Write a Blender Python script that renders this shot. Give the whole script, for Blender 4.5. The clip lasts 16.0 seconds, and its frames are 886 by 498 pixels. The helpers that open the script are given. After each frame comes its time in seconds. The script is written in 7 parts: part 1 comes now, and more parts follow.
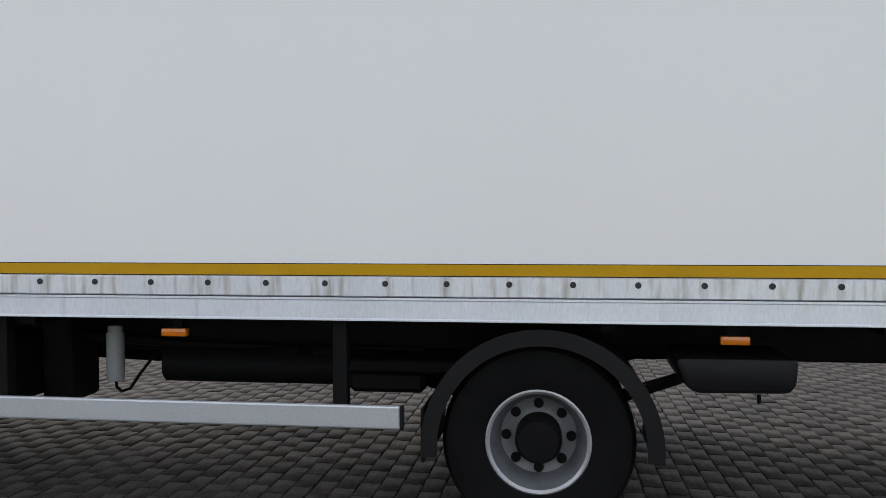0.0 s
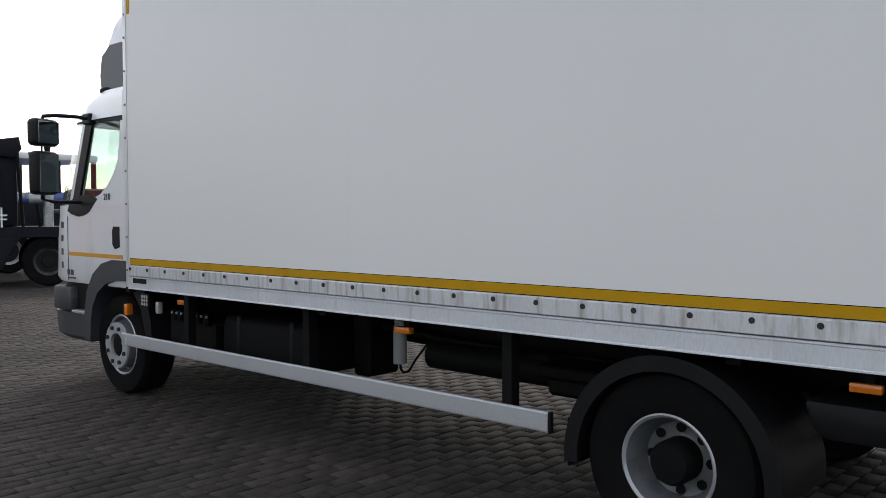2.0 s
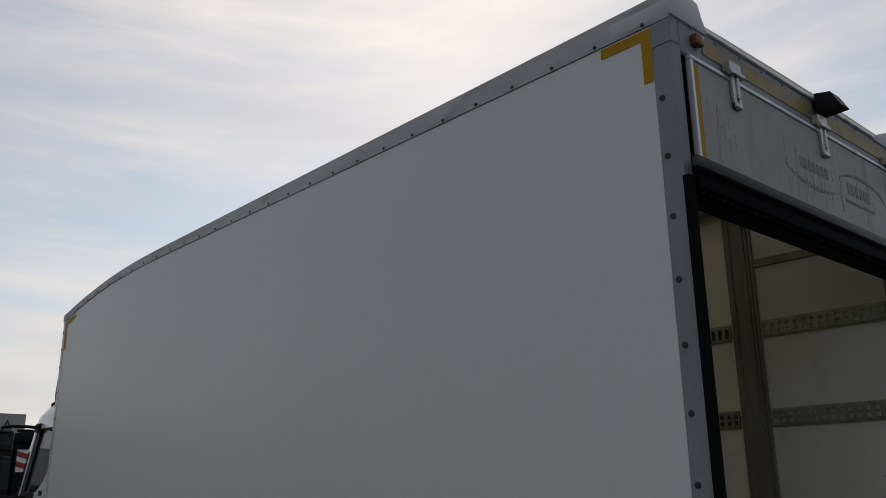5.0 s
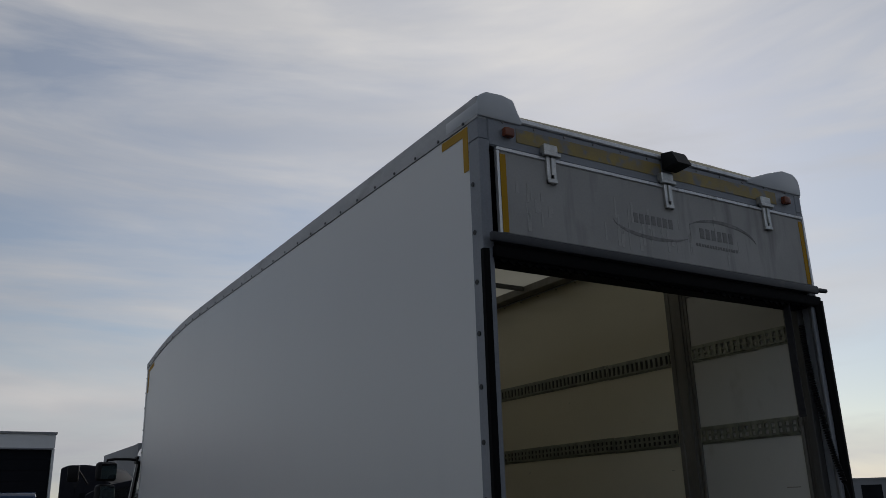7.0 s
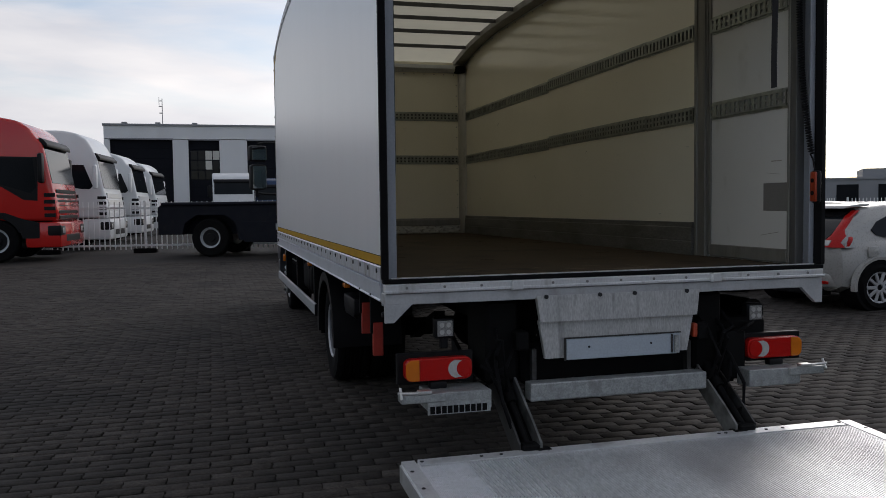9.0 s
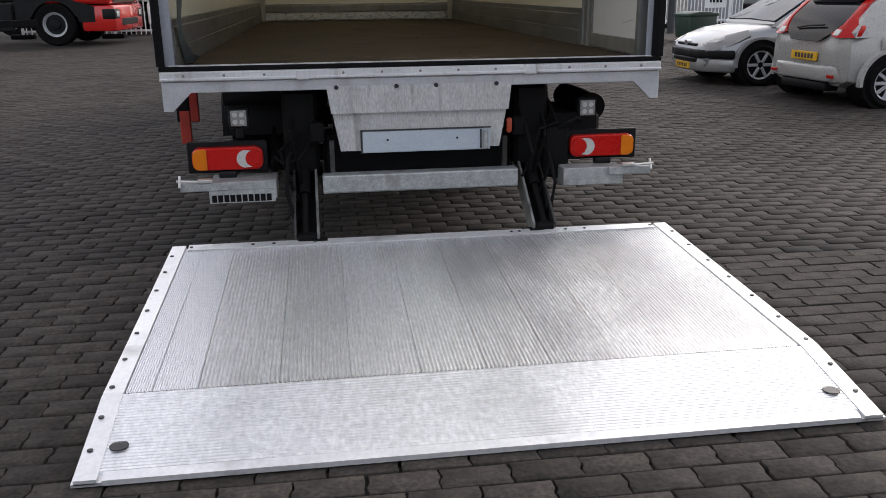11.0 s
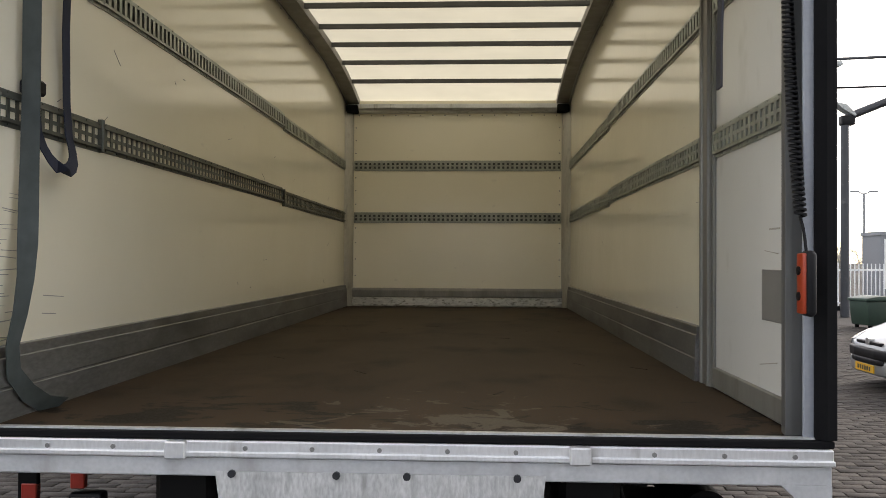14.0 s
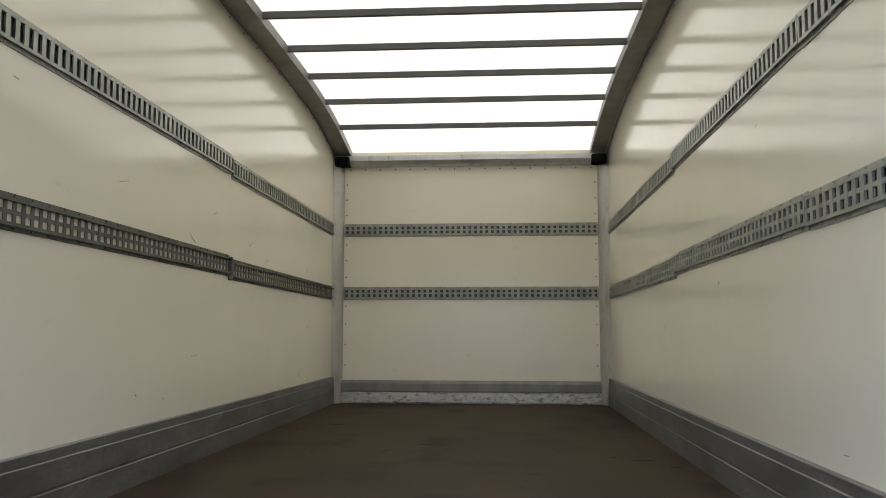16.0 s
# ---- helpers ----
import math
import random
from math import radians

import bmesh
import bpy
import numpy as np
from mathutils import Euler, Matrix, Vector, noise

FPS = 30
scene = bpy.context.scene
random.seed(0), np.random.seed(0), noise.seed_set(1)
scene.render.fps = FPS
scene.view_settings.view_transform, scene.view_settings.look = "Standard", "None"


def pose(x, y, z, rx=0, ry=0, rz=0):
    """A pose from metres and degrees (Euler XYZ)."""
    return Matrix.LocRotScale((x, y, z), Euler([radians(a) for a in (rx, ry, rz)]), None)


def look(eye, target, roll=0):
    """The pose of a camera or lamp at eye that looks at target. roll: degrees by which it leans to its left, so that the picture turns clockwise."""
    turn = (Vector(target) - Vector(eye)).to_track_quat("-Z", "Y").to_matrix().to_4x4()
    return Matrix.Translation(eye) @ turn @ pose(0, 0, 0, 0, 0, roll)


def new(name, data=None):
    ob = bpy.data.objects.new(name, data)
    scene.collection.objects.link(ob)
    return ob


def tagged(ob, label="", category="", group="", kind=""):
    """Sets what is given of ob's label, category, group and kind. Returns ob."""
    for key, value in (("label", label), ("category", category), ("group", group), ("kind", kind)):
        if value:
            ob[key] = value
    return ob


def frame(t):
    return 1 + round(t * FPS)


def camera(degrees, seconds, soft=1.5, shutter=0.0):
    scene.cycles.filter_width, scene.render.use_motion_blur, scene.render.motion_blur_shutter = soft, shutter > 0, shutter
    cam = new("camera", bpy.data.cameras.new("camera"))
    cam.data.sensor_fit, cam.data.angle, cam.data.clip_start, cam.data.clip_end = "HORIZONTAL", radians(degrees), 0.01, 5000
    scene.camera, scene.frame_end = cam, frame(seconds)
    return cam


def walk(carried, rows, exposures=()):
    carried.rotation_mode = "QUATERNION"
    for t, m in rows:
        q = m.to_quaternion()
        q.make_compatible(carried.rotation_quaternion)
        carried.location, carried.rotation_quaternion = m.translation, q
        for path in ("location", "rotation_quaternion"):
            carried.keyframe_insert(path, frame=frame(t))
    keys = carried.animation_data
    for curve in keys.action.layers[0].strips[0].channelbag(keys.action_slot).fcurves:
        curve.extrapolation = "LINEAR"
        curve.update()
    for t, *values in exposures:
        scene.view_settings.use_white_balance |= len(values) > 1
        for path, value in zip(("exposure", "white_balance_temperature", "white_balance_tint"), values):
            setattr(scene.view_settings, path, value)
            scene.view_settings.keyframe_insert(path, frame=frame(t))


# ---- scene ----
cam = camera(55.3, 16.0, soft=0.5)
PATH = [
    (0, (-4.561, 2.472, 1.256), (-2.579, 2.732, 1.203), -0.1),
    (0.5, (-4.477, 2.068, 1.338), (-2.576, 2.686, 1.263), -0.1),
    (1, (-4.383, 1.673, 1.37), (-2.675, 2.712, 1.295), 0.0),
    (1.5, (-4.43, 1.293, 1.414), (-2.881, 2.556, 1.339), 0.1),
    (2, (-4.356, 0.903, 1.421), (-2.872, 2.243, 1.342), -0.1),
    (2.5, (-4.311, 0.466, 1.46), (-2.856, 1.838, 1.466), -0.3),
    (3, (-4.286, 0.055, 1.487), (-2.846, 1.44, 1.582), -0.4),
    (3.5, (-4.101, -0.351, 1.503), (-2.731, 1.088, 1.727), -0.5),
    (4, (-4.089, -0.788, 1.494), (-2.763, 0.682, 1.78), -0.3),
    (4.3, (-4.123, -1.059, 1.498), (-2.812, 0.403, 1.878), -0.0),
    (4.5, (-4.077, -1.196, 1.512), (-2.761, 0.245, 1.95), -0.2),
    (5, (-3.987, -1.625, 1.562), (-2.692, -0.202, 2.108), -0.8),
    (5.2, (-3.986, -1.787, 1.548), (-2.691, -0.368, 2.108), -0.9),
    (7.3, (-3.239, -3.37, 1.519), (-2.322, -1.69, 2.1), -1.3),
    (7.5, (-3.104, -3.509, 1.525), (-2.246, -1.785, 2.066), -0.9),
    (7.7, (-3.008, -3.632, 1.512), (-2.185, -1.869, 1.977), -1.1),
    (8, (-2.806, -3.72, 1.434), (-2.022, -1.91, 1.763), -0.6),
    (8.2, (-2.66, -3.748, 1.444), (-1.899, -1.911, 1.666), -0.6),
    (8.5, (-2.43, -3.867, 1.388), (-1.738, -1.993, 1.478), -0.8),
    (8.8, (-2.214, -3.999, 1.405), (-1.639, -2.083, 1.376), -1.0),
    (9, (-2.064, -4.057, 1.359), (-1.537, -2.13, 1.255), -0.7),
    (9.5, (-1.66, -4.123, 1.343), (-1.209, -2.197, 1.048), -0.9),
    (10, (-1.234, -4.289, 1.31), (-0.803, -2.387, 0.868), -1.0),
    (10.2, (-1.065, -4.342, 1.317), (-0.644, -2.451, 0.818), -0.9),
    (12.3, (0.163, -3.889, 1.35), (0.093, -1.986, 0.737), -0.1),
    (12.5, (0.232, -3.737, 1.343), (0.146, -1.831, 0.745), -0.0),
    (13, (0.292, -3.326, 1.362), (0.201, -1.369, 0.96), 0.2),
    (13.5, (0.27, -2.878, 1.436), (0.173, -0.893, 1.215), 0.3),
    (14, (0.293, -2.421, 1.494), (0.197, -0.423, 1.52), 0.3),
    (14.5, (0.222, -1.991, 1.512), (0.134, 0.001, 1.667), 0.2),
    (15, (0.263, -1.543, 1.51), (0.175, 0.447, 1.691), -0.0),
    (15.5, (0.354, -1.096, 1.572), (0.253, 0.892, 1.762), 0.1),
    (16, (0.3, -0.704, 1.602), (0.157, 1.281, 1.8), 0.1),
]
EXPOSURES = [(0, 1.40, 6850, 13), (0.5, 1.40, 6850, 13), (1.5, 1.13, 6850, 13), (2.5, 0.92, 6850, 13), (3.5, 0.42, 6750, 13), (4.2, -0.12, 6750, 13), (5, -0.64, 6800, 13), (7.3, -1.1, 6300, 12), (8, -0.92, 6250, 12), (8.5, -0.55, 6450, 13), (9, -0.1, 6500, 14), (9.5, 0.3, 6650, 15), (10, 0.75, 6800, 16), (12.3, 1.25, 6950, 16), (13, 1.42, 7000, 15), (13.5, 1.58, 7100, 15), (14, 1.72, 7250, 15), (14.5, 1.84, 7200, 17), (15, 2.18, 6850, 17), (16, 2.45, 6050, 18)]
walk(cam, [(t, look(eye, target, roll)) for t, eye, target, roll in PATH], EXPOSURES)

# ---- sky and sun: bright broken overcast, low sun ahead and to the right ----
SUN_EL, SUN_AZ = 26.0, 46.0          # degrees up; degrees from +y towards +x
world = bpy.data.worlds.new("sky")
scene.world = world
world.use_nodes = True
wn, wl = world.node_tree.nodes, world.node_tree.links
wn.clear()
w_out, w_bg = wn.new("ShaderNodeOutputWorld"), wn.new("ShaderNodeBackground")
w_sky = wn.new("ShaderNodeTexSky")
w_sky.sky_type, w_sky.sun_disc = "NISHITA", False
w_sky.sun_elevation, w_sky.sun_rotation = radians(SUN_EL), radians(SUN_AZ)
w_sky.dust_density = 0.2
w_co, w_map = wn.new("ShaderNodeTexCoord"), wn.new("ShaderNodeMapping")
w_map.inputs["Scale"].default_value = (0.8, 0.8, 4.2)
w_noise = wn.new("ShaderNodeTexNoise")
w_noise.inputs["Scale"].default_value, w_noise.inputs["Detail"].default_value = 1.9, 7.0
w_noise.inputs["Roughness"].default_value, w_noise.inputs["Distortion"].default_value = 0.55, 0.6
w_ramp = wn.new("ShaderNodeValToRGB")
w_ramp.color_ramp.elements[0].position, w_ramp.color_ramp.elements[1].position = 0.40, 0.62
w_noise2 = wn.new("ShaderNodeTexNoise")
w_noise2.inputs["Scale"].default_value, w_noise2.inputs["Detail"].default_value = 3.1, 6.0
w_cl = wn.new("ShaderNodeValToRGB")
w_cl.color_ramp.elements[0].position, w_cl.color_ramp.elements[1].position = 0.3, 0.7
w_cl.color_ramp.elements[0].color = (5.0, 5.4, 6.1, 1)
w_cl.color_ramp.elements[1].color = (9.2, 9.1, 8.9, 1)
w_mix = wn.new("ShaderNodeMixRGB")
w_bg.inputs["Strength"].default_value = 0.1
wl.new(w_co.outputs["Generated"], w_map.inputs["Vector"])
wl.new(w_map.outputs["Vector"], w_noise.inputs["Vector"])
wl.new(w_map.outputs["Vector"], w_noise2.inputs["Vector"])
wl.new(w_noise.outputs["Fac"], w_ramp.inputs["Fac"])
wl.new(w_noise2.outputs["Fac"], w_cl.inputs["Fac"])
wl.new(w_ramp.outputs["Color"], w_mix.inputs["Fac"])
wl.new(w_sky.outputs["Color"], w_mix.inputs["Color1"])
wl.new(w_cl.outputs["Color"], w_mix.inputs["Color2"])
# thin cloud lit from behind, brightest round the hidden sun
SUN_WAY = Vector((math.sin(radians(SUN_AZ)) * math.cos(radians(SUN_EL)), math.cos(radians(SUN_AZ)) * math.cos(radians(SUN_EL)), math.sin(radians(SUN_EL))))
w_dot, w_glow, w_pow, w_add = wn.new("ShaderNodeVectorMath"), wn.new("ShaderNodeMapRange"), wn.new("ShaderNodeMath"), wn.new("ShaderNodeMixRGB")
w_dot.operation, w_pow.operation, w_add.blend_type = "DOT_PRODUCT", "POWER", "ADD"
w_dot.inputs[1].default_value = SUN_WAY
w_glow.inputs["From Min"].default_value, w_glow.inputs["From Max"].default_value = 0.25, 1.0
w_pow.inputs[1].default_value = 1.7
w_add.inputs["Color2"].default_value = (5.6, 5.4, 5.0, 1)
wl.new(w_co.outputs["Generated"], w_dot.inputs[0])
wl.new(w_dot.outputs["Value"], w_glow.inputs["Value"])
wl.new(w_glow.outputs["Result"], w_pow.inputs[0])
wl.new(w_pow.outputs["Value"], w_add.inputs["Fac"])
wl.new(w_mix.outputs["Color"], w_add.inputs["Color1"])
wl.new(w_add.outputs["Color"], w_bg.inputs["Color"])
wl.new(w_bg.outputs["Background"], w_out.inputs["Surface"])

sun = new("sun", bpy.data.lights.new("sun", "SUN"))
sun.data.energy, sun.data.angle, sun.data.color = 0.6, radians(18), (1.0, 0.95, 0.87)
sun.matrix_world = look(SUN_WAY * 60, (0, 0, 0))


# ---- materials ----
def material(name, c1, c2=None, rough=0.5, metal=0.0, scale=6.0, stretch=(1, 1, 1), fine=80.0, bump=0.05, depth=0.002,
             stain=None, stain_scale=2.0, stain_at=(0.55, 0.75), stain_stretch=(1, 1, 1), rough_var=0.12, random_by=None, spread=0.25, coat=0.0, spec=0.5, grain=0.07):
    """A surface with two scales of variation, fine relief and, where given, stains."""
    m = bpy.data.materials.new(name)
    m.use_nodes = True
    n, l = m.node_tree.nodes, m.node_tree.links
    b = n["Principled BSDF"]
    c2 = c2 or tuple(v * 0.82 for v in c1)
    co = n.new("ShaderNodeTexCoord")

    def noise_at(sc, st, detail=6.0):
        mp, t = n.new("ShaderNodeMapping"), n.new("ShaderNodeTexNoise")
        mp.inputs["Scale"].default_value = st
        t.inputs["Scale"].default_value, t.inputs["Detail"].default_value = sc, detail
        l.new(co.outputs["Object"], mp.inputs["Vector"])
        l.new(mp.outputs["Vector"], t.inputs["Vector"])
        return t.outputs["Fac"]

    def ramp(fac, lo, hi):
        r = n.new("ShaderNodeMapRange")
        r.inputs["From Min"].default_value, r.inputs["From Max"].default_value = lo, hi
        l.new(fac, r.inputs["Value"])
        return r.outputs["Result"]

    big, small = noise_at(scale, stretch), noise_at(fine, stretch, 3.0)
    mix = n.new("ShaderNodeMixRGB")
    mix.inputs["Color1"].default_value, mix.inputs["Color2"].default_value = (*c1, 1), (*c2, 1)
    l.new(ramp(big, 0.3, 0.7), mix.inputs["Fac"])
    col = mix.outputs["Color"]
    if grain:
        gv, gr = n.new("ShaderNodeHueSaturation"), n.new("ShaderNodeMapRange")
        gr.inputs["From Min"].default_value, gr.inputs["From Max"].default_value = 0.3, 0.7
        gr.inputs["To Min"].default_value, gr.inputs["To Max"].default_value = 1 - grain, 1 + grain
        l.new(small, gr.inputs["Value"])
        l.new(gr.outputs["Result"], gv.inputs["Value"])
        l.new(col, gv.inputs["Color"])
        col = gv.outputs["Color"]
    if random_by:
        hsv, mr = n.new("ShaderNodeHueSaturation"), n.new("ShaderNodeMapRange")
        src = n.new("ShaderNodeObjectInfo").outputs["Random"] if random_by == "object" else n.new("ShaderNodeNewGeometry").outputs["Random Per Island"]
        mr.inputs["To Min"].default_value, mr.inputs["To Max"].default_value = 1 - spread, 1 + spread
        l.new(src, mr.inputs["Value"])
        l.new(mr.outputs["Result"], hsv.inputs["Value"])
        l.new(col, hsv.inputs["Color"])
        col = hsv.outputs["Color"]
    if stain:
        sm = n.new("ShaderNodeMixRGB")
        sm.inputs["Color2"].default_value = (*stain, 1)
        l.new(ramp(noise_at(stain_scale, stain_stretch, 8.0), *stain_at), sm.inputs["Fac"])
        l.new(col, sm.inputs["Color1"])
        col = sm.outputs["Color"]
    l.new(col, b.inputs["Base Color"])
    rr = n.new("ShaderNodeMapRange")
    rr.inputs["To Min"].default_value, rr.inputs["To Max"].default_value = max(rough - rough_var, 0.03), min(rough + rough_var, 1)
    l.new(small, rr.inputs["Value"])
    l.new(rr.outputs["Result"], b.inputs["Roughness"])
    b.inputs["Metallic"].default_value = metal
    b.inputs["Specular IOR Level"].default_value = spec
    if coat:
        b.inputs["Coat Weight"].default_value = coat
        b.inputs["Coat Roughness"].default_value = 0.06
    if bump:
        bp = n.new("ShaderNodeBump")
        bp.inputs["Strength"].default_value, bp.inputs["Distance"].default_value = bump, depth
        l.new(small, bp.inputs["Height"])
        l.new(bp.outputs["Normal"], b.inputs["Normal"])
    return m


def glass_material(name, tint, gloss=1.45, see=1.0):
    """A clear pane: tinted see-through with mirror gloss at a slant; see below 1 darkens it like film."""
    m = bpy.data.materials.new(name)
    m.use_nodes = True
    n, l = m.node_tree.nodes, m.node_tree.links
    n.clear()
    out, mix, tr, gl, fr, pw, mr = (n.new(k) for k in ("ShaderNodeOutputMaterial", "ShaderNodeMixShader", "ShaderNodeBsdfTransparent", "ShaderNodeBsdfGlossy", "ShaderNodeLayerWeight", "ShaderNodeMath", "ShaderNodeMapRange"))
    tr.inputs["Color"].default_value = (*[v * see for v in tint], 1)
    gl.inputs["Roughness"].default_value = 0.02
    fr.inputs["Blend"].default_value = 0.5
    pw.operation = "POWER"
    pw.inputs[1].default_value = 4.0
    mr.inputs["To Min"].default_value, mr.inputs["To Max"].default_value = (gloss - 1) * 0.09, 0.75
    l.new(fr.outputs["Facing"], pw.inputs[0])
    l.new(pw.outputs["Value"], mr.inputs["Value"])
    l.new(mr.outputs["Result"], mix.inputs["Fac"])
    l.new(tr.outputs["BSDF"], mix.inputs[1])
    l.new(gl.outputs["BSDF"], mix.inputs[2])
    l.new(mix.outputs["Shader"], out.inputs["Surface"])
    return m


def translucent_material(name, col, through_col):
    """Thin translucent roof sheet: diffuse on both sides, passing scattered daylight."""
    m = bpy.data.materials.new(name)
    m.use_nodes = True
    n, l = m.node_tree.nodes, m.node_tree.links
    n.clear()
    out, mix, df, tl, co, nz, mp, hs = (n.new(k) for k in ("ShaderNodeOutputMaterial", "ShaderNodeMixShader", "ShaderNodeBsdfDiffuse", "ShaderNodeBsdfTranslucent", "ShaderNodeTexCoord", "ShaderNodeTexNoise", "ShaderNodeMapRange", "ShaderNodeMixRGB"))
    nz.inputs["Scale"].default_value, nz.inputs["Detail"].default_value = 3.0, 8.0
    l.new(co.outputs["Object"], nz.inputs["Vector"])
    mp.inputs["From Min"].default_value, mp.inputs["From Max"].default_value = 0.3, 0.75
    l.new(nz.outputs["Fac"], mp.inputs["Value"])
    hs.inputs["Color1"].default_value = (*through_col, 1)
    hs.inputs["Color2"].default_value = (*[v * 0.88 for v in through_col], 1)
    l.new(mp.outputs["Result"], hs.inputs["Fac"])
    l.new(hs.outputs["Color"], tl.inputs["Color"])
    df.inputs["Color"].default_value = (*col, 1)
    mix.inputs["Fac"].default_value = 0.78
    l.new(df.outputs["BSDF"], mix.inputs[1])
    l.new(tl.outputs["BSDF"], mix.inputs[2])
    l.new(mix.outputs["Shader"], out.inputs["Surface"])
    return m


PANEL = material("white_grp_panel", (0.735, 0.737, 0.738), (0.705, 0.707, 0.708), 0.30, scale=0.5, fine=4, stretch=(1, 1, 0.25), grain=0.0, bump=0.05, depth=0.004, rough_var=0.04,
                 stain=(0.675, 0.68, 0.685), stain_scale=2.0, stain_at=(0.6, 1.0), stain_stretch=(1, 2, 0.1))
LINING = material("cream_lining", (0.86, 0.81, 0.66), (0.82, 0.77, 0.62), 0.13, scale=1.2, fine=3.5, grain=0.0, bump=0.35, depth=0.004, rough_var=0.03, spec=0.7,
                  stain=(0.55, 0.52, 0.45), stain_scale=9.0, stain_at=(0.7, 0.95), stain_stretch=(1, 0.4, 1.6))
DOORLINING = material("off_white_door_lining", (0.67, 0.665, 0.64), (0.63, 0.625, 0.60), 0.22, scale=1.2, fine=3.5, grain=0.0, bump=0.25, depth=0.004, rough_var=0.03,
                      stain=(0.44, 0.425, 0.38), stain_scale=5.0, stain_at=(0.6, 0.9), stain_stretch=(1, 1, 0.5))
ALU = material("dull_aluminium", (0.72, 0.73, 0.74), (0.60, 0.61, 0.62), 0.42, 0.75, scale=5, stretch=(1, 1, 0.3), fine=120, bump=0.04,
               stain=(0.30, 0.29, 0.27), stain_scale=14, stain_at=(0.58, 0.8), stain_stretch=(1, 1, 0.12))
SKIRT = material("streaked_skirt_aluminium", (0.72, 0.74, 0.78), (0.61, 0.63, 0.67), 0.42, 0.6, scale=5, stretch=(1, 1, 0.3), fine=120, bump=0.04,
                 stain=(0.31, 0.285, 0.245), stain_scale=34, stain_at=(0.48, 0.80), stain_stretch=(1, 1, 0.10))
SKIRTLOW = material("plain_skirt_aluminium", (0.70, 0.73, 0.79), (0.62, 0.65, 0.70), 0.42, 0.6, scale=5, stretch=(1, 1, 0.3), fine=120, bump=0.04,
                    stain=(0.47, 0.48, 0.49), stain_scale=22, stain_at=(0.60, 0.92), stain_stretch=(1, 1, 0.10))
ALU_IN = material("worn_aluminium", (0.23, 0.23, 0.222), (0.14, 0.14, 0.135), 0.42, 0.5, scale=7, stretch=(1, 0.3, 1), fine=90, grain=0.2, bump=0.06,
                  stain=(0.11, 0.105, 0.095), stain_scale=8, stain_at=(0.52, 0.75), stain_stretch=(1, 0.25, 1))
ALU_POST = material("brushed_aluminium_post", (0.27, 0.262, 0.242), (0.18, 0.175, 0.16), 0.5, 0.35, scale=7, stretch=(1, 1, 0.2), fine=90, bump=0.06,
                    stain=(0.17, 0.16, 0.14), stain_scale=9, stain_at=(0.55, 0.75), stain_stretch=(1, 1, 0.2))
ALU_CORNER = material("worn_corner_aluminium", (0.58, 0.565, 0.52), (0.46, 0.45, 0.41), 0.42, 0.5, scale=7, stretch=(1, 1, 0.2), fine=90, bump=0.05,
                      stain=(0.22, 0.21, 0.19), stain_scale=12, stain_at=(0.58, 0.8), stain_stretch=(1, 1, 0.3))
ROOFRAIL = material("weathered_roof_rail", (0.46, 0.465, 0.475), (0.36, 0.365, 0.375), 0.5, 0.5, scale=6, stretch=(1, 0.3, 1), fine=90, bump=0.05,
                    stain=(0.24, 0.235, 0.23), stain_scale=7, stain_at=(0.55, 0.78), stain_stretch=(1, 0.4, 1))
DECK = material("ribbed_aluminium", (0.84, 0.85, 0.86), (0.75, 0.76, 0.77), 0.42, 0.80, scale=1.6, stretch=(1, 0.5, 1), fine=60, grain=0.12, bump=0.04,
                stain=(0.52, 0.52, 0.54), stain_scale=1.5, stain_at=(0.50, 0.78), stain_stretch=(1, 0.6, 1), random_by="object", spread=0.05)
# Paler than DECK: sky glare on the leftmost planks is put into the colour.
DECKFINE = material("finely_ribbed_glare_aluminium", (0.88, 0.89, 0.91), (0.82, 0.83, 0.85), 0.5, 0.7, scale=2, stretch=(1, 0.5, 1), fine=60, grain=0.05, bump=0.03)
BORDER = material("smooth_aluminium_border", (0.80, 0.81, 0.82), (0.70, 0.71, 0.72), 0.42, 0.6, scale=3, fine=60, bump=0.04, stain=(0.45, 0.45, 0.45), stain_scale=6, stain_at=(0.58, 0.8))
COVER = material("dirt_streaked_galvanised_plate", (0.50, 0.505, 0.50), (0.40, 0.405, 0.40), 0.5, 0.4, scale=13, stretch=(1, 1, 0.35), fine=120, grain=0.2, bump=0.06,
                 stain=(0.20, 0.20, 0.19), stain_scale=17, stain_at=(0.56, 0.78), stain_stretch=(1, 1, 0.13))
SILVER = material("satin_anodised_plank", (0.52, 0.54, 0.57), (0.47, 0.49, 0.52), 0.35, 0.5, scale=2, fine=140, bump=0.02)
GALV = material("galvanised_steel", (0.40, 0.42, 0.42), (0.27, 0.285, 0.28), 0.48, 0.5, scale=22, fine=120, grain=0.2, bump=0.1,
                stain=(0.17, 0.17, 0.165), stain_scale=12, stain_at=(0.55, 0.78), stain_stretch=(1, 1, 0.5))
POST = material("grey_painted_steel", (0.265, 0.282, 0.312), (0.215, 0.232, 0.262), 0.5, 0.1, scale=3, fine=70, bump=0.06)
BLACK = material("black_chassis_paint", (0.004, 0.004, 0.0045), (0.006, 0.006, 0.006), 0.65, scale=5, fine=60, bump=0.12, spec=0.10,
                 stain=(0.011, 0.010, 0.009), stain_scale=6, stain_at=(0.62, 0.85))
PLASTIC = material("black_plastic", (0.005, 0.005, 0.0065), (0.008, 0.008, 0.009), 0.5, scale=5, fine=150, bump=0.1, spec=0.18)
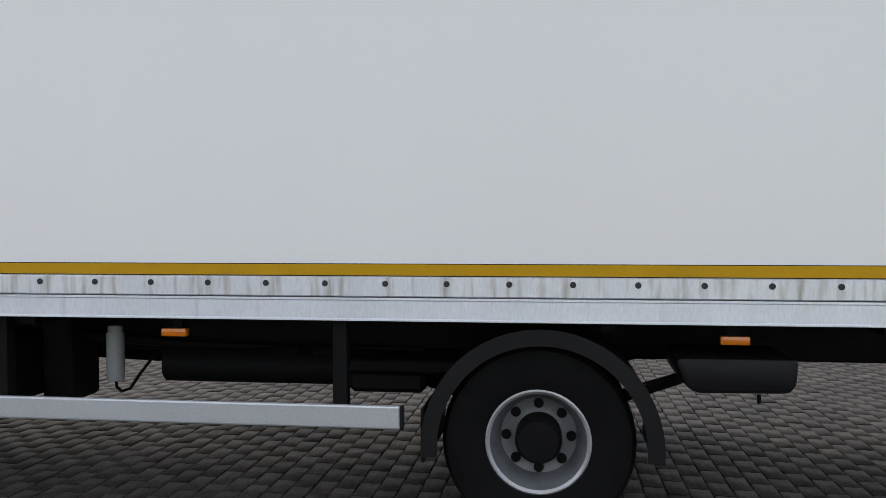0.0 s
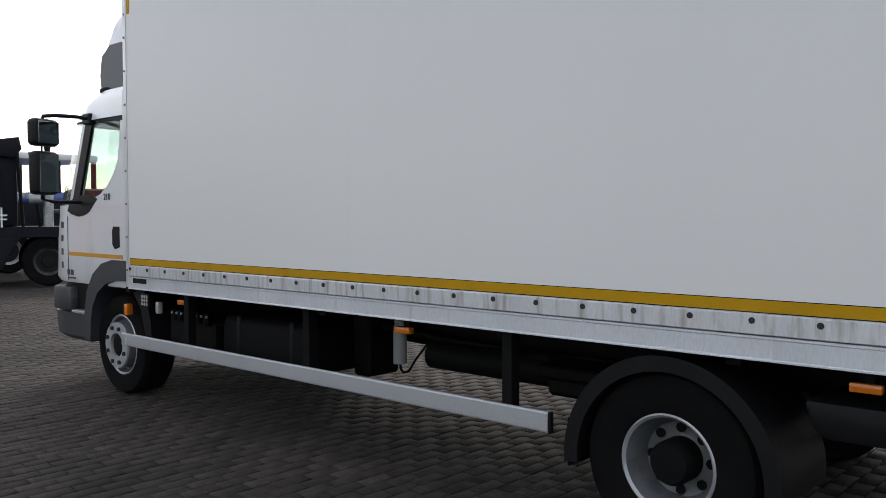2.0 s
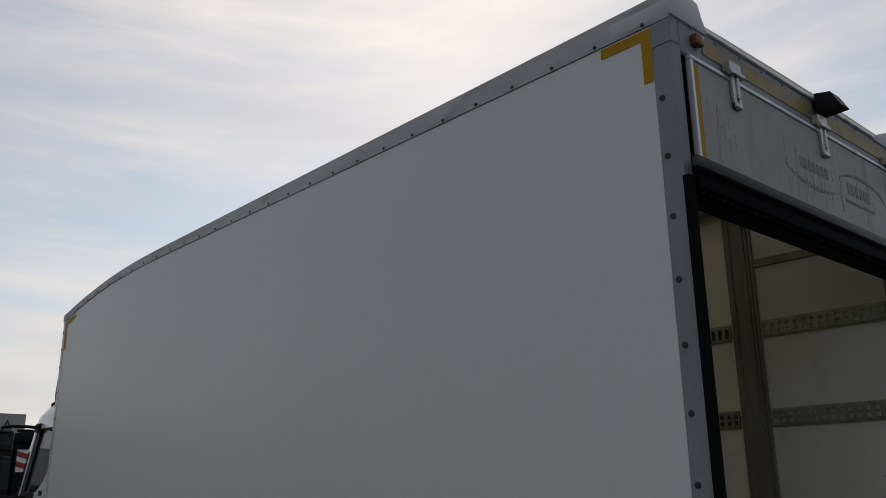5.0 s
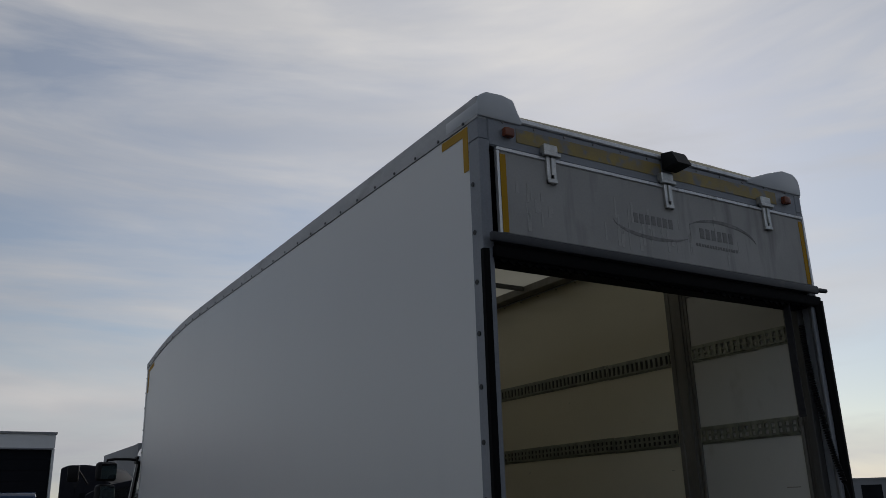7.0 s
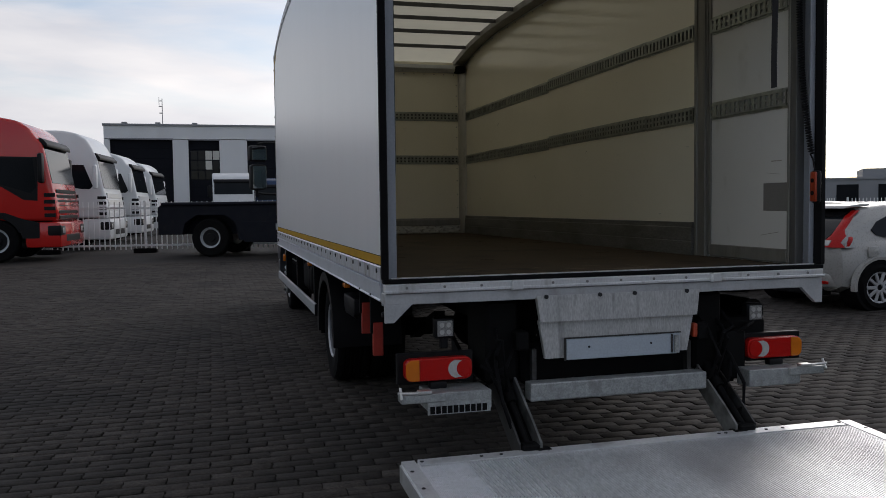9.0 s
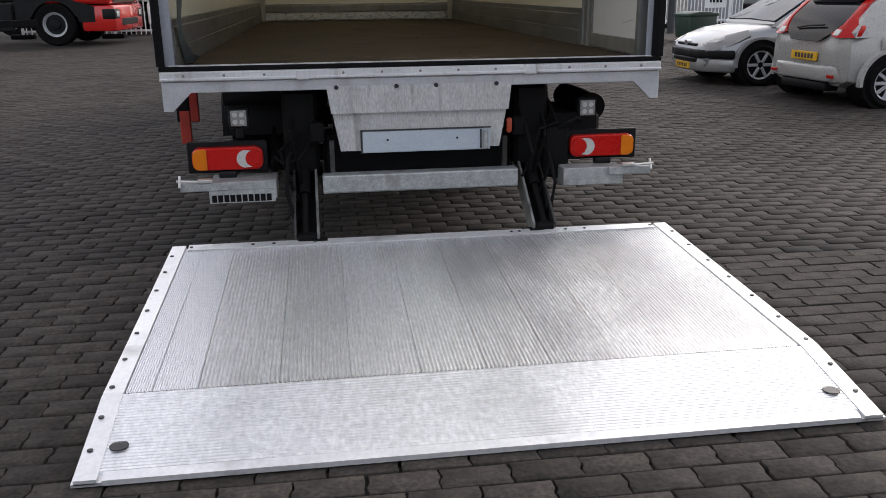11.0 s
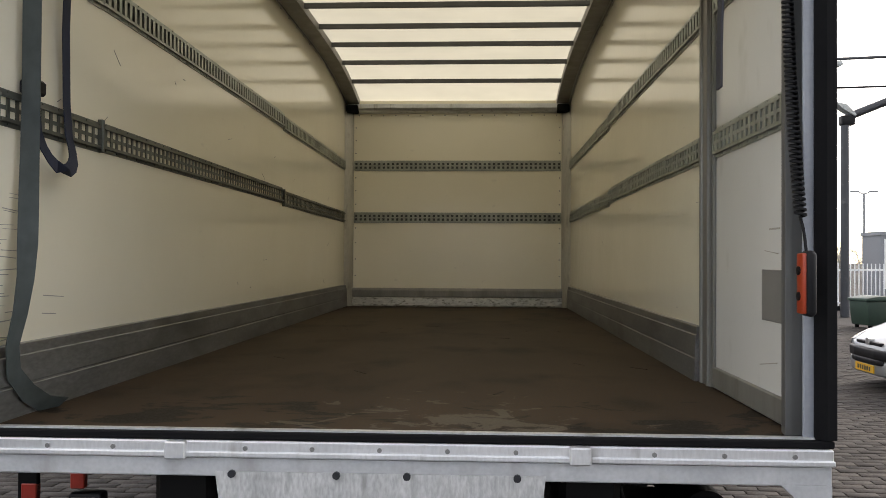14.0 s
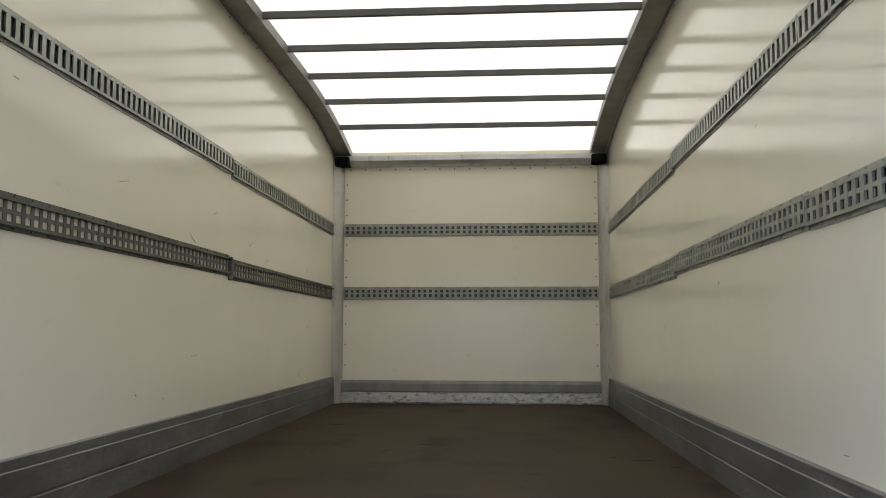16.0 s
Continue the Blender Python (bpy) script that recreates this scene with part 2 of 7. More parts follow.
FENDER = material("dark_grey_plastic", (0.036, 0.039, 0.046), (0.028, 0.030, 0.036), 0.55, scale=4, fine=180, bump=0.1,
                  stain=(0.12, 0.115, 0.11), stain_scale=5, stain_at=(0.6, 0.9))
RUBBER = material("tyre_rubber", (0.0045, 0.0045, 0.005), (0.007, 0.007, 0.007), 0.9, scale=6, fine=60, bump=0.15, spec=0.08,
                  stain=(0.012, 0.0115, 0.011), stain_scale=5, stain_at=(0.6, 0.9))
SEAL = material("black_rubber_seal", (0.0035, 0.0035, 0.0045), (0.005, 0.005, 0.0055), 0.85, scale=9, fine=60, bump=0.15, spec=0.15)
RIM = material("silver_wheel_paint", (0.44, 0.45, 0.47), (0.36, 0.37, 0.39), 0.4, 0.4, scale=9, fine=100, bump=0.05,
               stain=(0.12, 0.11, 0.1), stain_scale=10, stain_at=(0.6, 0.85))
# Silver wheel paint darkened for the shade inside the rim, plus stains of grime.
DISC = material("grimy_shaded_wheel_disc", (0.15, 0.158, 0.172), (0.10, 0.106, 0.116), 0.5, 0.2, scale=9, fine=100, bump=0.05, stain=(0.05, 0.047, 0.043), stain_scale=8, stain_at=(0.55, 0.8))
CABWHITE = material("white_cab_paint", (0.74, 0.75, 0.77), (0.70, 0.71, 0.73), 0.25, scale=1.5, fine=40, grain=0.0, bump=0.01, rough_var=0.04, coat=0.4,
                    stain=(0.55, 0.54, 0.52), stain_scale=4, stain_at=(0.62, 0.9), stain_stretch=(1, 1, 0.4))
TAPE = material("yellow_reflective_tape", (0.475, 0.262, 0.002), (0.42, 0.23, 0.002), 0.5, scale=6, fine=220, bump=0.05, spec=0.2,
                stain=(0.36, 0.19, 0.015), stain_scale=6, stain_at=(0.6, 0.85))
TAPE_ORANGE = material("orange_reflective_tape", (0.62, 0.30, 0.03), (0.52, 0.26, 0.03), 0.4, scale=6, fine=220, bump=0.05)
AMBER = material("amber_lens", (0.66, 0.17, 0.008), (0.58, 0.15, 0.008), 0.15, scale=30, fine=260, bump=0.15, coat=0.4)
RED = material("red_lens", (0.46, 0.008, 0.006), (0.38, 0.007, 0.005), 0.28, scale=30, fine=260, bump=0.15, coat=0.05, spec=0.25)
LENSWHITE = material("clear_lens", (0.50, 0.50, 0.48), (0.38, 0.38, 0.37), 0.12, scale=60, fine=260, bump=0.3, coat=0.4)
WORKLENS = material("led_lens", (0.30, 0.30, 0.29), (0.16, 0.16, 0.16), 0.2, scale=90, fine=260, bump=0.4, coat=0.4)
REDBOARD = material("red_reflector", (0.34, 0.03, 0.018), (0.26, 0.025, 0.016), 0.35, scale=30, fine=200, bump=0.1)
FLAPGREY = material("dirty_grey_panel", (0.41, 0.405, 0.395), (0.33, 0.326, 0.318), 0.55, scale=2.5, fine=90, grain=0.04, bump=0.05,
                    stain=(0.25, 0.247, 0.24), stain_scale=11, stain_at=(0.55, 0.74), stain_stretch=(1, 1, 0.16))
GHOST = material("pale_ghost_print", (0.50, 0.495, 0.48), (0.33, 0.325, 0.315), 0.6, scale=30, fine=120, bump=0.05)
GHOSTDARK = material("dark_ghost_print", (0.14, 0.138, 0.135), (0.28, 0.277, 0.27), 0.6, scale=30, fine=120, bump=0.05)
PLY = material("phenolic_plywood_floor", (0.060, 0.040, 0.025), (0.040, 0.027, 0.017), 0.6, scale=2.2, stretch=(1, 0.5, 1), fine=160, grain=0.35, bump=0.15, spec=0.10,
               stain=(0.017, 0.012, 0.008), stain_scale=2.6, stain_at=(0.52, 0.72), stain_stretch=(1, 0.7, 1))


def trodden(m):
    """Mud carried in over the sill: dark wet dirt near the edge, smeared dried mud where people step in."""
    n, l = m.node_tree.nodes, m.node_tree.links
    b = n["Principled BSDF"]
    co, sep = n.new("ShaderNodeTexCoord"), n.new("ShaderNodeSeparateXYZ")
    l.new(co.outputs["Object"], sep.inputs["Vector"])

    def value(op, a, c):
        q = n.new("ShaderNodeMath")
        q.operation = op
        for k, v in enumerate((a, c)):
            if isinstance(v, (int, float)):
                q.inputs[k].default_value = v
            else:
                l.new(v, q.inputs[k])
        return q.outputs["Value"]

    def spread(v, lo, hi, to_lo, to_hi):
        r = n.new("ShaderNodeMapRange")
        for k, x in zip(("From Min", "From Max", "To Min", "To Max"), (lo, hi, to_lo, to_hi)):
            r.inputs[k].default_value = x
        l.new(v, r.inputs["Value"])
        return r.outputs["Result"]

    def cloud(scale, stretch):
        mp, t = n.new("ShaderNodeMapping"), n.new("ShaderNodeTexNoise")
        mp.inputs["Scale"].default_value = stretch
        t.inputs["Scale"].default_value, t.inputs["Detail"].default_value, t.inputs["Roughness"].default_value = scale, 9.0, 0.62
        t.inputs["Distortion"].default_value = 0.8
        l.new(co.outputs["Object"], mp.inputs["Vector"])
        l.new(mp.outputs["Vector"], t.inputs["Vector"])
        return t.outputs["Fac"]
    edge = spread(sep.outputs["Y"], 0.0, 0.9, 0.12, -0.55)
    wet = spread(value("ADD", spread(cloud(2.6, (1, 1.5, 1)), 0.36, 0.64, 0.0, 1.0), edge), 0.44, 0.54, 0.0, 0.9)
    near = spread(sep.outputs["Y"], 0.25, 1.3, 0.10, -0.6)
    middle = spread(value("ABSOLUTE", value("SUBTRACT", sep.outputs["X"], 0.15), 0.0), 0.15, 0.9, 0.0, -0.6)
    mud = spread(value("ADD", spread(cloud(6.5, (1, 1.1, 1)), 0.36, 0.64, 0.0, 1.0), value("ADD", near, middle)), 0.60, 0.68, 0.0, 0.75)
    col = b.inputs["Base Color"].links[0].from_socket
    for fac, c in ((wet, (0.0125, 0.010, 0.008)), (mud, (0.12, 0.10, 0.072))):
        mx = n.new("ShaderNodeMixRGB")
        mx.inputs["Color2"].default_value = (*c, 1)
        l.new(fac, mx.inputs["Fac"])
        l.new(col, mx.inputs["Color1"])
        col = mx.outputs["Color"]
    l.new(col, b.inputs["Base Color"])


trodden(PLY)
PLATE = material("pale_blue_grey_plate", (0.40, 0.45, 0.50), (0.36, 0.41, 0.46), 0.4, scale=4, fine=100, bump=0.03)
ZINC = material("zinc_latch", (0.62, 0.62, 0.6), (0.45, 0.45, 0.44), 0.35, 0.8, scale=20, fine=120, bump=0.05)
BOLT = material("dark_bolt_head", (0.018, 0.019, 0.024), (0.012, 0.013, 0.016), 0.5, 0.2, scale=20, fine=100, bump=0.0)
RIVET = material("steel_rivet", (0.30, 0.30, 0.29), (0.2, 0.2, 0.2), 0.4, 0.7, scale=20, fine=100, bump=0.0)
WEB_BLUE = material("blue_webbing", (0.014, 0.02, 0.045), (0.012, 0.017, 0.035), 0.8, scale=20, fine=400, bump=0.3)
WEB_TEAL = material("grey_green_webbing", (0.062, 0.076, 0.074), (0.045, 0.056, 0.055), 0.8, scale=20, fine=400, bump=0.3)
WEB_BLACK = material("black_webbing", (0.02, 0.02, 0.026), (0.03, 0.03, 0.036), 0.8, scale=20, fine=400, bump=0.3)
ORANGE = material("orange_plastic", (0.36, 0.045, 0.014), (0.30, 0.04, 0.013), 0.4, scale=10, fine=150, bump=0.05)
GREYLABEL = material("grey_sticker", (0.20, 0.19, 0.18), (0.17, 0.165, 0.155), 0.6, scale=5, fine=90, bump=0.05)
SCUFF = material("black_scuff", (0.22, 0.21, 0.19), (0.42, 0.40, 0.35), 0.7, scale=60, fine=200, bump=0.1)
MIRROR = material("mirror_glass", (0.28, 0.285, 0.30), (0.25, 0.255, 0.27), 0.03, 1.0, scale=3, fine=20, bump=0.0, rough_var=0.01)
GLASS = glass_material("clear_window_glass", (0.70, 0.78, 0.76))
TINT = glass_material("tinted_window_glass", (0.32, 0.36, 0.38), 1.5)
DARKGLASS = material("dark_vehicle_glass", (0.012, 0.014, 0.017), (0.008, 0.010, 0.012), 0.05, scale=1, fine=30, bump=0.0, rough_var=0.02, spec=0.13)
ROOF = translucent_material("translucent_grp_roof", (0.70, 0.68, 0.62), (0.465, 0.43, 0.325))
BRICK = material("concrete_paver", (0.050, 0.043, 0.037), (0.025, 0.0222, 0.020), 0.88, scale=14, fine=60, grain=0.4, bump=0.6, depth=0.003, spec=0.2,
                 stain=(0.017, 0.0158, 0.0148), stain_scale=0.7, stain_at=(0.50, 0.72), random_by="island", spread=0.30)
BRICK_ONE = material("single_concrete_paver", (0.050, 0.043, 0.037), (0.025, 0.0222, 0.020), 0.88, scale=14, fine=60, grain=0.4, bump=0.6, depth=0.003, spec=0.2,
                     random_by="object", spread=0.30)
INTERIOR = material("grey_cab_trim", (0.10, 0.11, 0.12), (0.08, 0.085, 0.09), 0.7, scale=5, fine=90, bump=0.1)


def paint(name, c, rough=0.25, coat=0.5):
    return material(name, c, tuple(v * 0.92 for v in c), rough, scale=1.5, fine=40, bump=0.01, rough_var=0.04, coat=coat, grain=0.0)


REDPAINT, TRUCKWHITE, NAVY = paint("red_truck_paint", (0.50, 0.016, 0.012)), paint("white_truck_paint", (0.70, 0.71, 0.72), 0.35, 0.2), material("navy_truck_paint", (0.007, 0.008, 0.014), (0.011, 0.012, 0.017), 0.6, scale=4, fine=60, bump=0.05, spec=0.12, stain=(0.022, 0.021, 0.02), stain_scale=3, stain_at=(0.6, 0.85))
BLUEPAINT, CARSILVER, CARSILVER2 = paint("blue_truck_paint", (0.012, 0.06, 0.28)), paint("silver_car_paint", (0.34, 0.34, 0.325), 0.28), material("light_silver_car_paint", (0.30, 0.305, 0.31), (0.28, 0.285, 0.29), 0.30, 0.45, scale=1.5, fine=40, grain=0.0, bump=0.0, rough_var=0.03, coat=0.4)
FENCEWHITE = material("white_fence_paint", (0.78, 0.79, 0.79), (0.70, 0.71, 0.71), 0.5, scale=6, fine=80, bump=0.05)
HALLWHITE = material("pale_grey_cladding", (0.68, 0.695, 0.72), (0.64, 0.655, 0.68), 0.6, scale=0.6, fine=30, bump=0.04, stain=(0.57, 0.58, 0.60), stain_scale=0.5, stain_at=(0.55, 0.85), stain_stretch=(1, 1, 0.2))
HALLGREY = material("grey_cladding", (0.24, 0.25, 0.27), (0.21, 0.22, 0.24), 0.6, scale=0.6, fine=30, bump=0.04)
DOORDARK = material("dark_hall_door", (0.010, 0.011, 0.016), (0.008, 0.009, 0.013), 0.8, spec=0.1, scale=0.8, fine=30, bump=0.04)
GREENBIN = material("dark_green_plastic", (0.025, 0.05, 0.035), (0.02, 0.04, 0.03), 0.5, scale=5, fine=90, bump=0.05)
TWIG = material("grey_brown_twigs", (0.46, 0.43, 0.38), (0.36, 0.335, 0.295), 0.9, scale=5, fine=90, bump=0.1)
LETTER = material("dark_lettering", (0.03, 0.032, 0.04), (0.035, 0.037, 0.045), 0.5, scale=9, fine=90, bump=0.0)
PLATEYELLOW = material("yellow_plate", (0.75, 0.42, 0.02), (0.70, 0.40, 0.02), 0.4, scale=9, fine=90, bump=0.0)


# ---- building helpers ----
def box(bm, lo, hi, bevel=0.0, seg=1, m=None):
    c = [(a + b) / 2 for a, b in zip(lo, hi)]
    s = [abs(b - a) for a, b in zip(lo, hi)]
    mat = Matrix.LocRotScale(c, None, s)
    vs = bmesh.ops.create_cube(bm, size=1.0, matrix=(m @ mat) if m else mat)["verts"]
    if bevel:
        es = {e for v in vs for e in v.link_edges}
        bmesh.ops.bevel(bm, geom=list(es), offset=min(bevel, min(s) * 0.49), segments=seg, affect="EDGES", profile=0.5)
    return bm


def prism(bm, pts, axis, a, b, bevel=0.0, seg=1):
    """Extrude an outline along an axis; pts are the two other coordinates in order (x: y,z; y: x,z; z: x,y)."""
    def at(p, d):
        return {"x": (d, p[0], p[1]), "y": (p[0], d, p[1]), "z": (p[0], p[1], d)}[axis]
    lo, hi = [bm.verts.new(at(p, a)) for p in pts], [bm.verts.new(at(p, b)) for p in pts]
    fs = [bm.faces.new(lo), bm.faces.new(hi)]
    k = len(pts)
    for i in range(k):
        fs.append(bm.faces.new((lo[i], lo[(i + 1) % k], hi[(i + 1) % k], hi[i])))
    bmesh.ops.recalc_face_normals(bm, faces=fs)
    if bevel:
        es = {e for f in fs for e in f.edges}
        bmesh.ops.bevel(bm, geom=list(es), offset=bevel, segments=seg, affect="EDGES", profile=0.5)
    return bm


def rod(bm, p, q, r, seg=10, r2=None):
    p, q = Vector(p), Vector(q)
    m = Matrix.Translation((p + q) / 2) @ (q - p).to_track_quat("Z", "Y").to_matrix().to_4x4()
    bmesh.ops.create_cone(bm, cap_ends=True, segments=seg, radius1=r, radius2=r if r2 is None else r2, depth=(q - p).length, matrix=m)
    return bm


def tube(bm, pts, r, seg=8):
    pts = [Vector(p) for p in pts]
    rings = []
    for i, p in enumerate(pts):
        d = (pts[min(i + 1, len(pts) - 1)] - pts[max(i - 1, 0)]).normalized()
        q = d.to_track_quat("Z", "Y")
        rings.append([bm.verts.new(p + q @ Vector((r * math.cos(a), r * math.sin(a), 0))) for a in [2 * math.pi * j / seg for j in range(seg)]])
    for a, b in zip(rings, rings[1:]):
        for j in range(seg):
            bm.faces.new((a[j], a[(j + 1) % seg], b[(j + 1) % seg], b[j]))
    bm.faces.new(rings[0][::-1])
    bm.faces.new(rings[-1])
    bmesh.ops.recalc_face_normals(bm, faces=bm.faces[:])
    return bm


def ribbon(bm, pts, wide, thick, turns=None):
    """A flat band along points, wide along y, or turned by degrees from x towards y at each point."""
    pts = [Vector(p) for p in pts]
    rings = []
    for i, p in enumerate(pts):
        d = (pts[min(i + 1, len(pts) - 1)] - pts[max(i - 1, 0)]).normalized()
        a = radians(turns[i] if turns else 90)
        side = Vector((math.cos(a), math.sin(a), 0))
        side -= d * d.dot(side)
        side = side.normalized() if side.length > 0.05 else Vector((1, 0, 0))
        up = d.cross(side).normalized()
        rings.append([bm.verts.new(p + side * a + up * b) for a, b in ((-wide / 2, -thick / 2), (wide / 2, -thick / 2), (wide / 2, thick / 2), (-wide / 2, thick / 2))])
    for a, b in zip(rings, rings[1:]):
        for j in range(4):
            bm.faces.new((a[j], a[(j + 1) % 4], b[(j + 1) % 4], b[j]))
    bm.faces.new(rings[0][::-1])
    bm.faces.new(rings[-1])
    bmesh.ops.recalc_face_normals(bm, faces=bm.faces[:])
    return bm


def lathe(bm, profile, centre=(0, 0, 0), axis="x", seg=40):
    """Turn a profile of (radius, along) about an axis."""
    rings = []
    for r, h in profile:
        ring = []
        for j in range(seg):
            a = 2 * math.pi * j / seg
            u, v = r * math.cos(a), r * math.sin(a)
            p = {"x": (h, u, v), "y": (u, h, v), "z": (u, v, h)}[axis]
            ring.append(bm.verts.new(Vector(centre) + Vector(p)))
        rings.append(ring)
    for a, b in zip(rings, rings[1:]):
        for j in range(seg):
            bm.faces.new((a[j], a[(j + 1) % seg], b[(j + 1) % seg], b[j]))
    bmesh.ops.recalc_face_normals(bm, faces=bm.faces[:])
    return bm


def finish(bm, name, mat, smooth=35):
    me = bpy.data.meshes.new(name)
    bm.to_mesh(me)
    bm.free()
    me.materials.append(mat)
    if smooth:
        for p in me.polygons:
            p.use_smooth = True
        me.set_sharp_from_angle(angle=radians(smooth))
    return me


def part(name, bm, mat, parent, label="", smooth=35):
    """Link a bmesh as one mesh object under a thing or a part."""
    ob = new(name, finish(bm, name, mat, smooth))
    ob.parent = parent
    return tagged(ob, label)


def again(name, me, parent, m, label=""):
    """One more piece on a shared mesh."""
    ob = new(name, me)
    ob.parent, ob.matrix_basis = parent, m
    return tagged(ob, label)


def thing(name, m, label, category, group="", kind=""):
    ob = new(name)
    ob.empty_display_size = 0.2
    ob.matrix_basis = m
    return tagged(ob, label, category, group, kind)


def solid(name, bm, mat, label, category, group="", kind="", m=None, smooth=35):
    ob = new(name, finish(bm, name, mat, smooth))
    if m:
        ob.matrix_basis = m
    return tagged(ob, label, category, group, kind)


def B():
    return bmesh.new()


def bars(bm, x, z, n, w, h, gap, y, t=0.003, axis="y"):
    """A row of plain upright bars in place of writing."""
    for i in range(n):
        a = x + i * (w + gap)
        if axis == "y":
            box(bm, (a, y - t, z), (a + w, y, z + h))
        else:
            box(bm, (y - t, a, z), (y, a + w, z + h))
    return bm


def letters(name, text, size, mat, parent, m, label=""):
    cu = bpy.data.curves.new(name, "FONT")
    cu.body, cu.size, cu.extrude = text, size, 0.002
    tmp = bpy.data.objects.new(name, cu)
    scene.collection.objects.link(tmp)
    me = bpy.data.meshes.new_from_object(tmp.evaluated_get(bpy.context.evaluated_depsgraph_get()))
    bpy.data.objects.remove(tmp)
    me.materials.append(mat)
    ob = new(name, me)
    ob.parent, ob.matrix_basis = parent, m
    return tagged(ob, label)


def wheel(parent, centre, out, radius=0.39, rim_r=0.235, width=0.25, hub=0.10, nuts=8, deep=0.10, seg=44, dual=False):
    """A truck wheel; out is -1 or 1, the side along x it faces. The disc is the part, with its tyre, hub and nuts below it."""
    x, y, z = centre
    s = out

    def pr(pts):
        return [(r, s * h) for r, h in pts]
    rim = part("wheel", lathe(B(), pr([(rim_r, 0.0), (rim_r + 0.010, 0.006), (rim_r + 0.003, 0.012), (rim_r - 0.008, 0.0)]), centre, seg=seg), RIM, parent, "silver steel wheel rim")
    h = -deep
    if deep > 0:
        part("dish", lathe(B(), pr([(rim_r - 0.008, 0.0), (rim_r - 0.03, h * 0.5), (rim_r - 0.045, h)]), centre, seg=seg), DISC, rim, "grimy inner rim with its shade painted in")
        part("disc", lathe(B(), pr([(rim_r - 0.044, h), (rim_r * 0.55, h - 0.012), (hub + 0.01, h - 0.01), (0.0, h - 0.01)]), centre, seg=seg), DISC, rim, "wheel disc with its shade painted in")
    else:
        part("dish", lathe(B(), pr([(rim_r - 0.008, 0.0), (rim_r - 0.022, -0.05), (rim_r * 0.80, -0.055), (rim_r * 0.80, h - 0.015)]), centre, seg=seg), DISC, rim, "grimy inner rim with its shade painted in")
        part("disc", lathe(B(), pr([(rim_r * 0.80, h - 0.015), (rim_r * 0.78, h), (hub - 0.002, h), (hub - 0.006, h - 0.04), (0.0, h - 0.04)]), centre, seg=seg), RIM, rim, "silver wheel disc")
    w = width
    tr = radius
    prof = [(rim_r, 0.0), (rim_r + 0.02, 0.012), (tr - 0.07, 0.02), (tr - 0.02, 0.012), (tr, -0.02)]
    k = 5
    for i in range(k):
        a = -0.035 - i * (w - 0.08) / k
        prof += [(tr, a), (tr - 0.012, a - 0.004), (tr - 0.012, a - 0.012), (tr, a - 0.016)]
    prof += [(tr, -w + 0.03), (tr - 0.03, -w), (rim_r, -w + 0.02)]
    part("tyre", lathe(B(), pr(prof), centre, seg=seg), RUBBER, rim, "worn black tyre")
    if dual:
        part("tyre", lathe(B(), [(r, h - s * (w + 0.03)) for r, h in pr(prof)], centre, seg=seg), RUBBER, rim)
    hb = lathe(B(), pr([(hub, -deep - 0.012), (hub, -deep * 0.2), (hub - 0.015, 0.0), (0.0, 0.002)] if deep > 0 else [(hub - 0.012, h - 0.045), (hub - 0.012, h - 0.02), (hub - 0.03, h - 0.012), (0.0, h - 0.02)]), centre, seg=28)
    part("hub", hb, BLACK, rim, "black hub cap" if deep > 0 else "dark hub")
    nb = rod(B(), (0, 0, 0), (s * 0.025, 0, 0), 0.016, 6)
    nm = finish(nb, "nut", BOLT)
    for i in range(nuts if deep <= 0 else 0):
        a = 2 * math.pi * (i + 0.5) / nuts
        rr = hub + (rim_r - hub) * 0.32
        again("nut", nm, rim, Matrix.Translation((x - s * (deep + 0.008), y + rr * math.cos(a), z + rr * math.sin(a))))
    hm = finish(rod(B(), (-0.004, 0, 0), (0.004, 0, 0), 0.021, 14), "hand_hole", SEAL)
    for i in range(nuts if deep > 0 else 0):
        a = 2 * math.pi * i / nuts
        rr = rim_r * 0.66
        again("hand_hole", hm, rim, Matrix.Translation((x - s * (deep * 0.98), y + rr * math.cos(a), z + rr * math.sin(a))))
    return rim


# ---- the ground: one sheet to the horizon, pavers laid on it further down ----
def ground_material():
    m = material("worn_yard_paving", (0.041, 0.036, 0.032), (0.028, 0.0255, 0.0235), 0.88, scale=0.5, fine=60, grain=0.35, bump=0.3, depth=0.004, spec=0.2,
                 stain=(0.018, 0.0172, 0.0165), stain_scale=0.25, stain_at=(0.5, 0.75))
    n, l = m.node_tree.nodes, m.node_tree.links
    b = n["Principled BSDF"]
    src = b.inputs["Base Color"].links[0].from_socket
    br, co, mx = n.new("ShaderNodeTexBrick"), n.new("ShaderNodeTexCoord"), n.new("ShaderNodeMixRGB")
    br.inputs["Scale"].default_value, br.inputs["Brick Width"].default_value, br.inputs["Row Height"].default_value = 1.0, 0.21, 0.105
    br.inputs["Mortar Size"].default_value = 0.006
    br.inputs["Color1"].default_value, br.inputs["Color2"].default_value, br.inputs["Mortar"].default_value = (1, 1, 1, 1), (0.72, 0.72, 0.72, 1), (0.4, 0.4, 0.4, 1)
    mx.blend_type = "MULTIPLY"
    mx.inputs["Fac"].default_value = 1.0
    l.new(co.outputs["Object"], br.inputs["Vector"])
    l.new(src, mx.inputs["Color1"])
    l.new(br.outputs["Color"], mx.inputs["Color2"])
    l.new(mx.outputs["Color"], b.inputs["Base Color"])
    return m


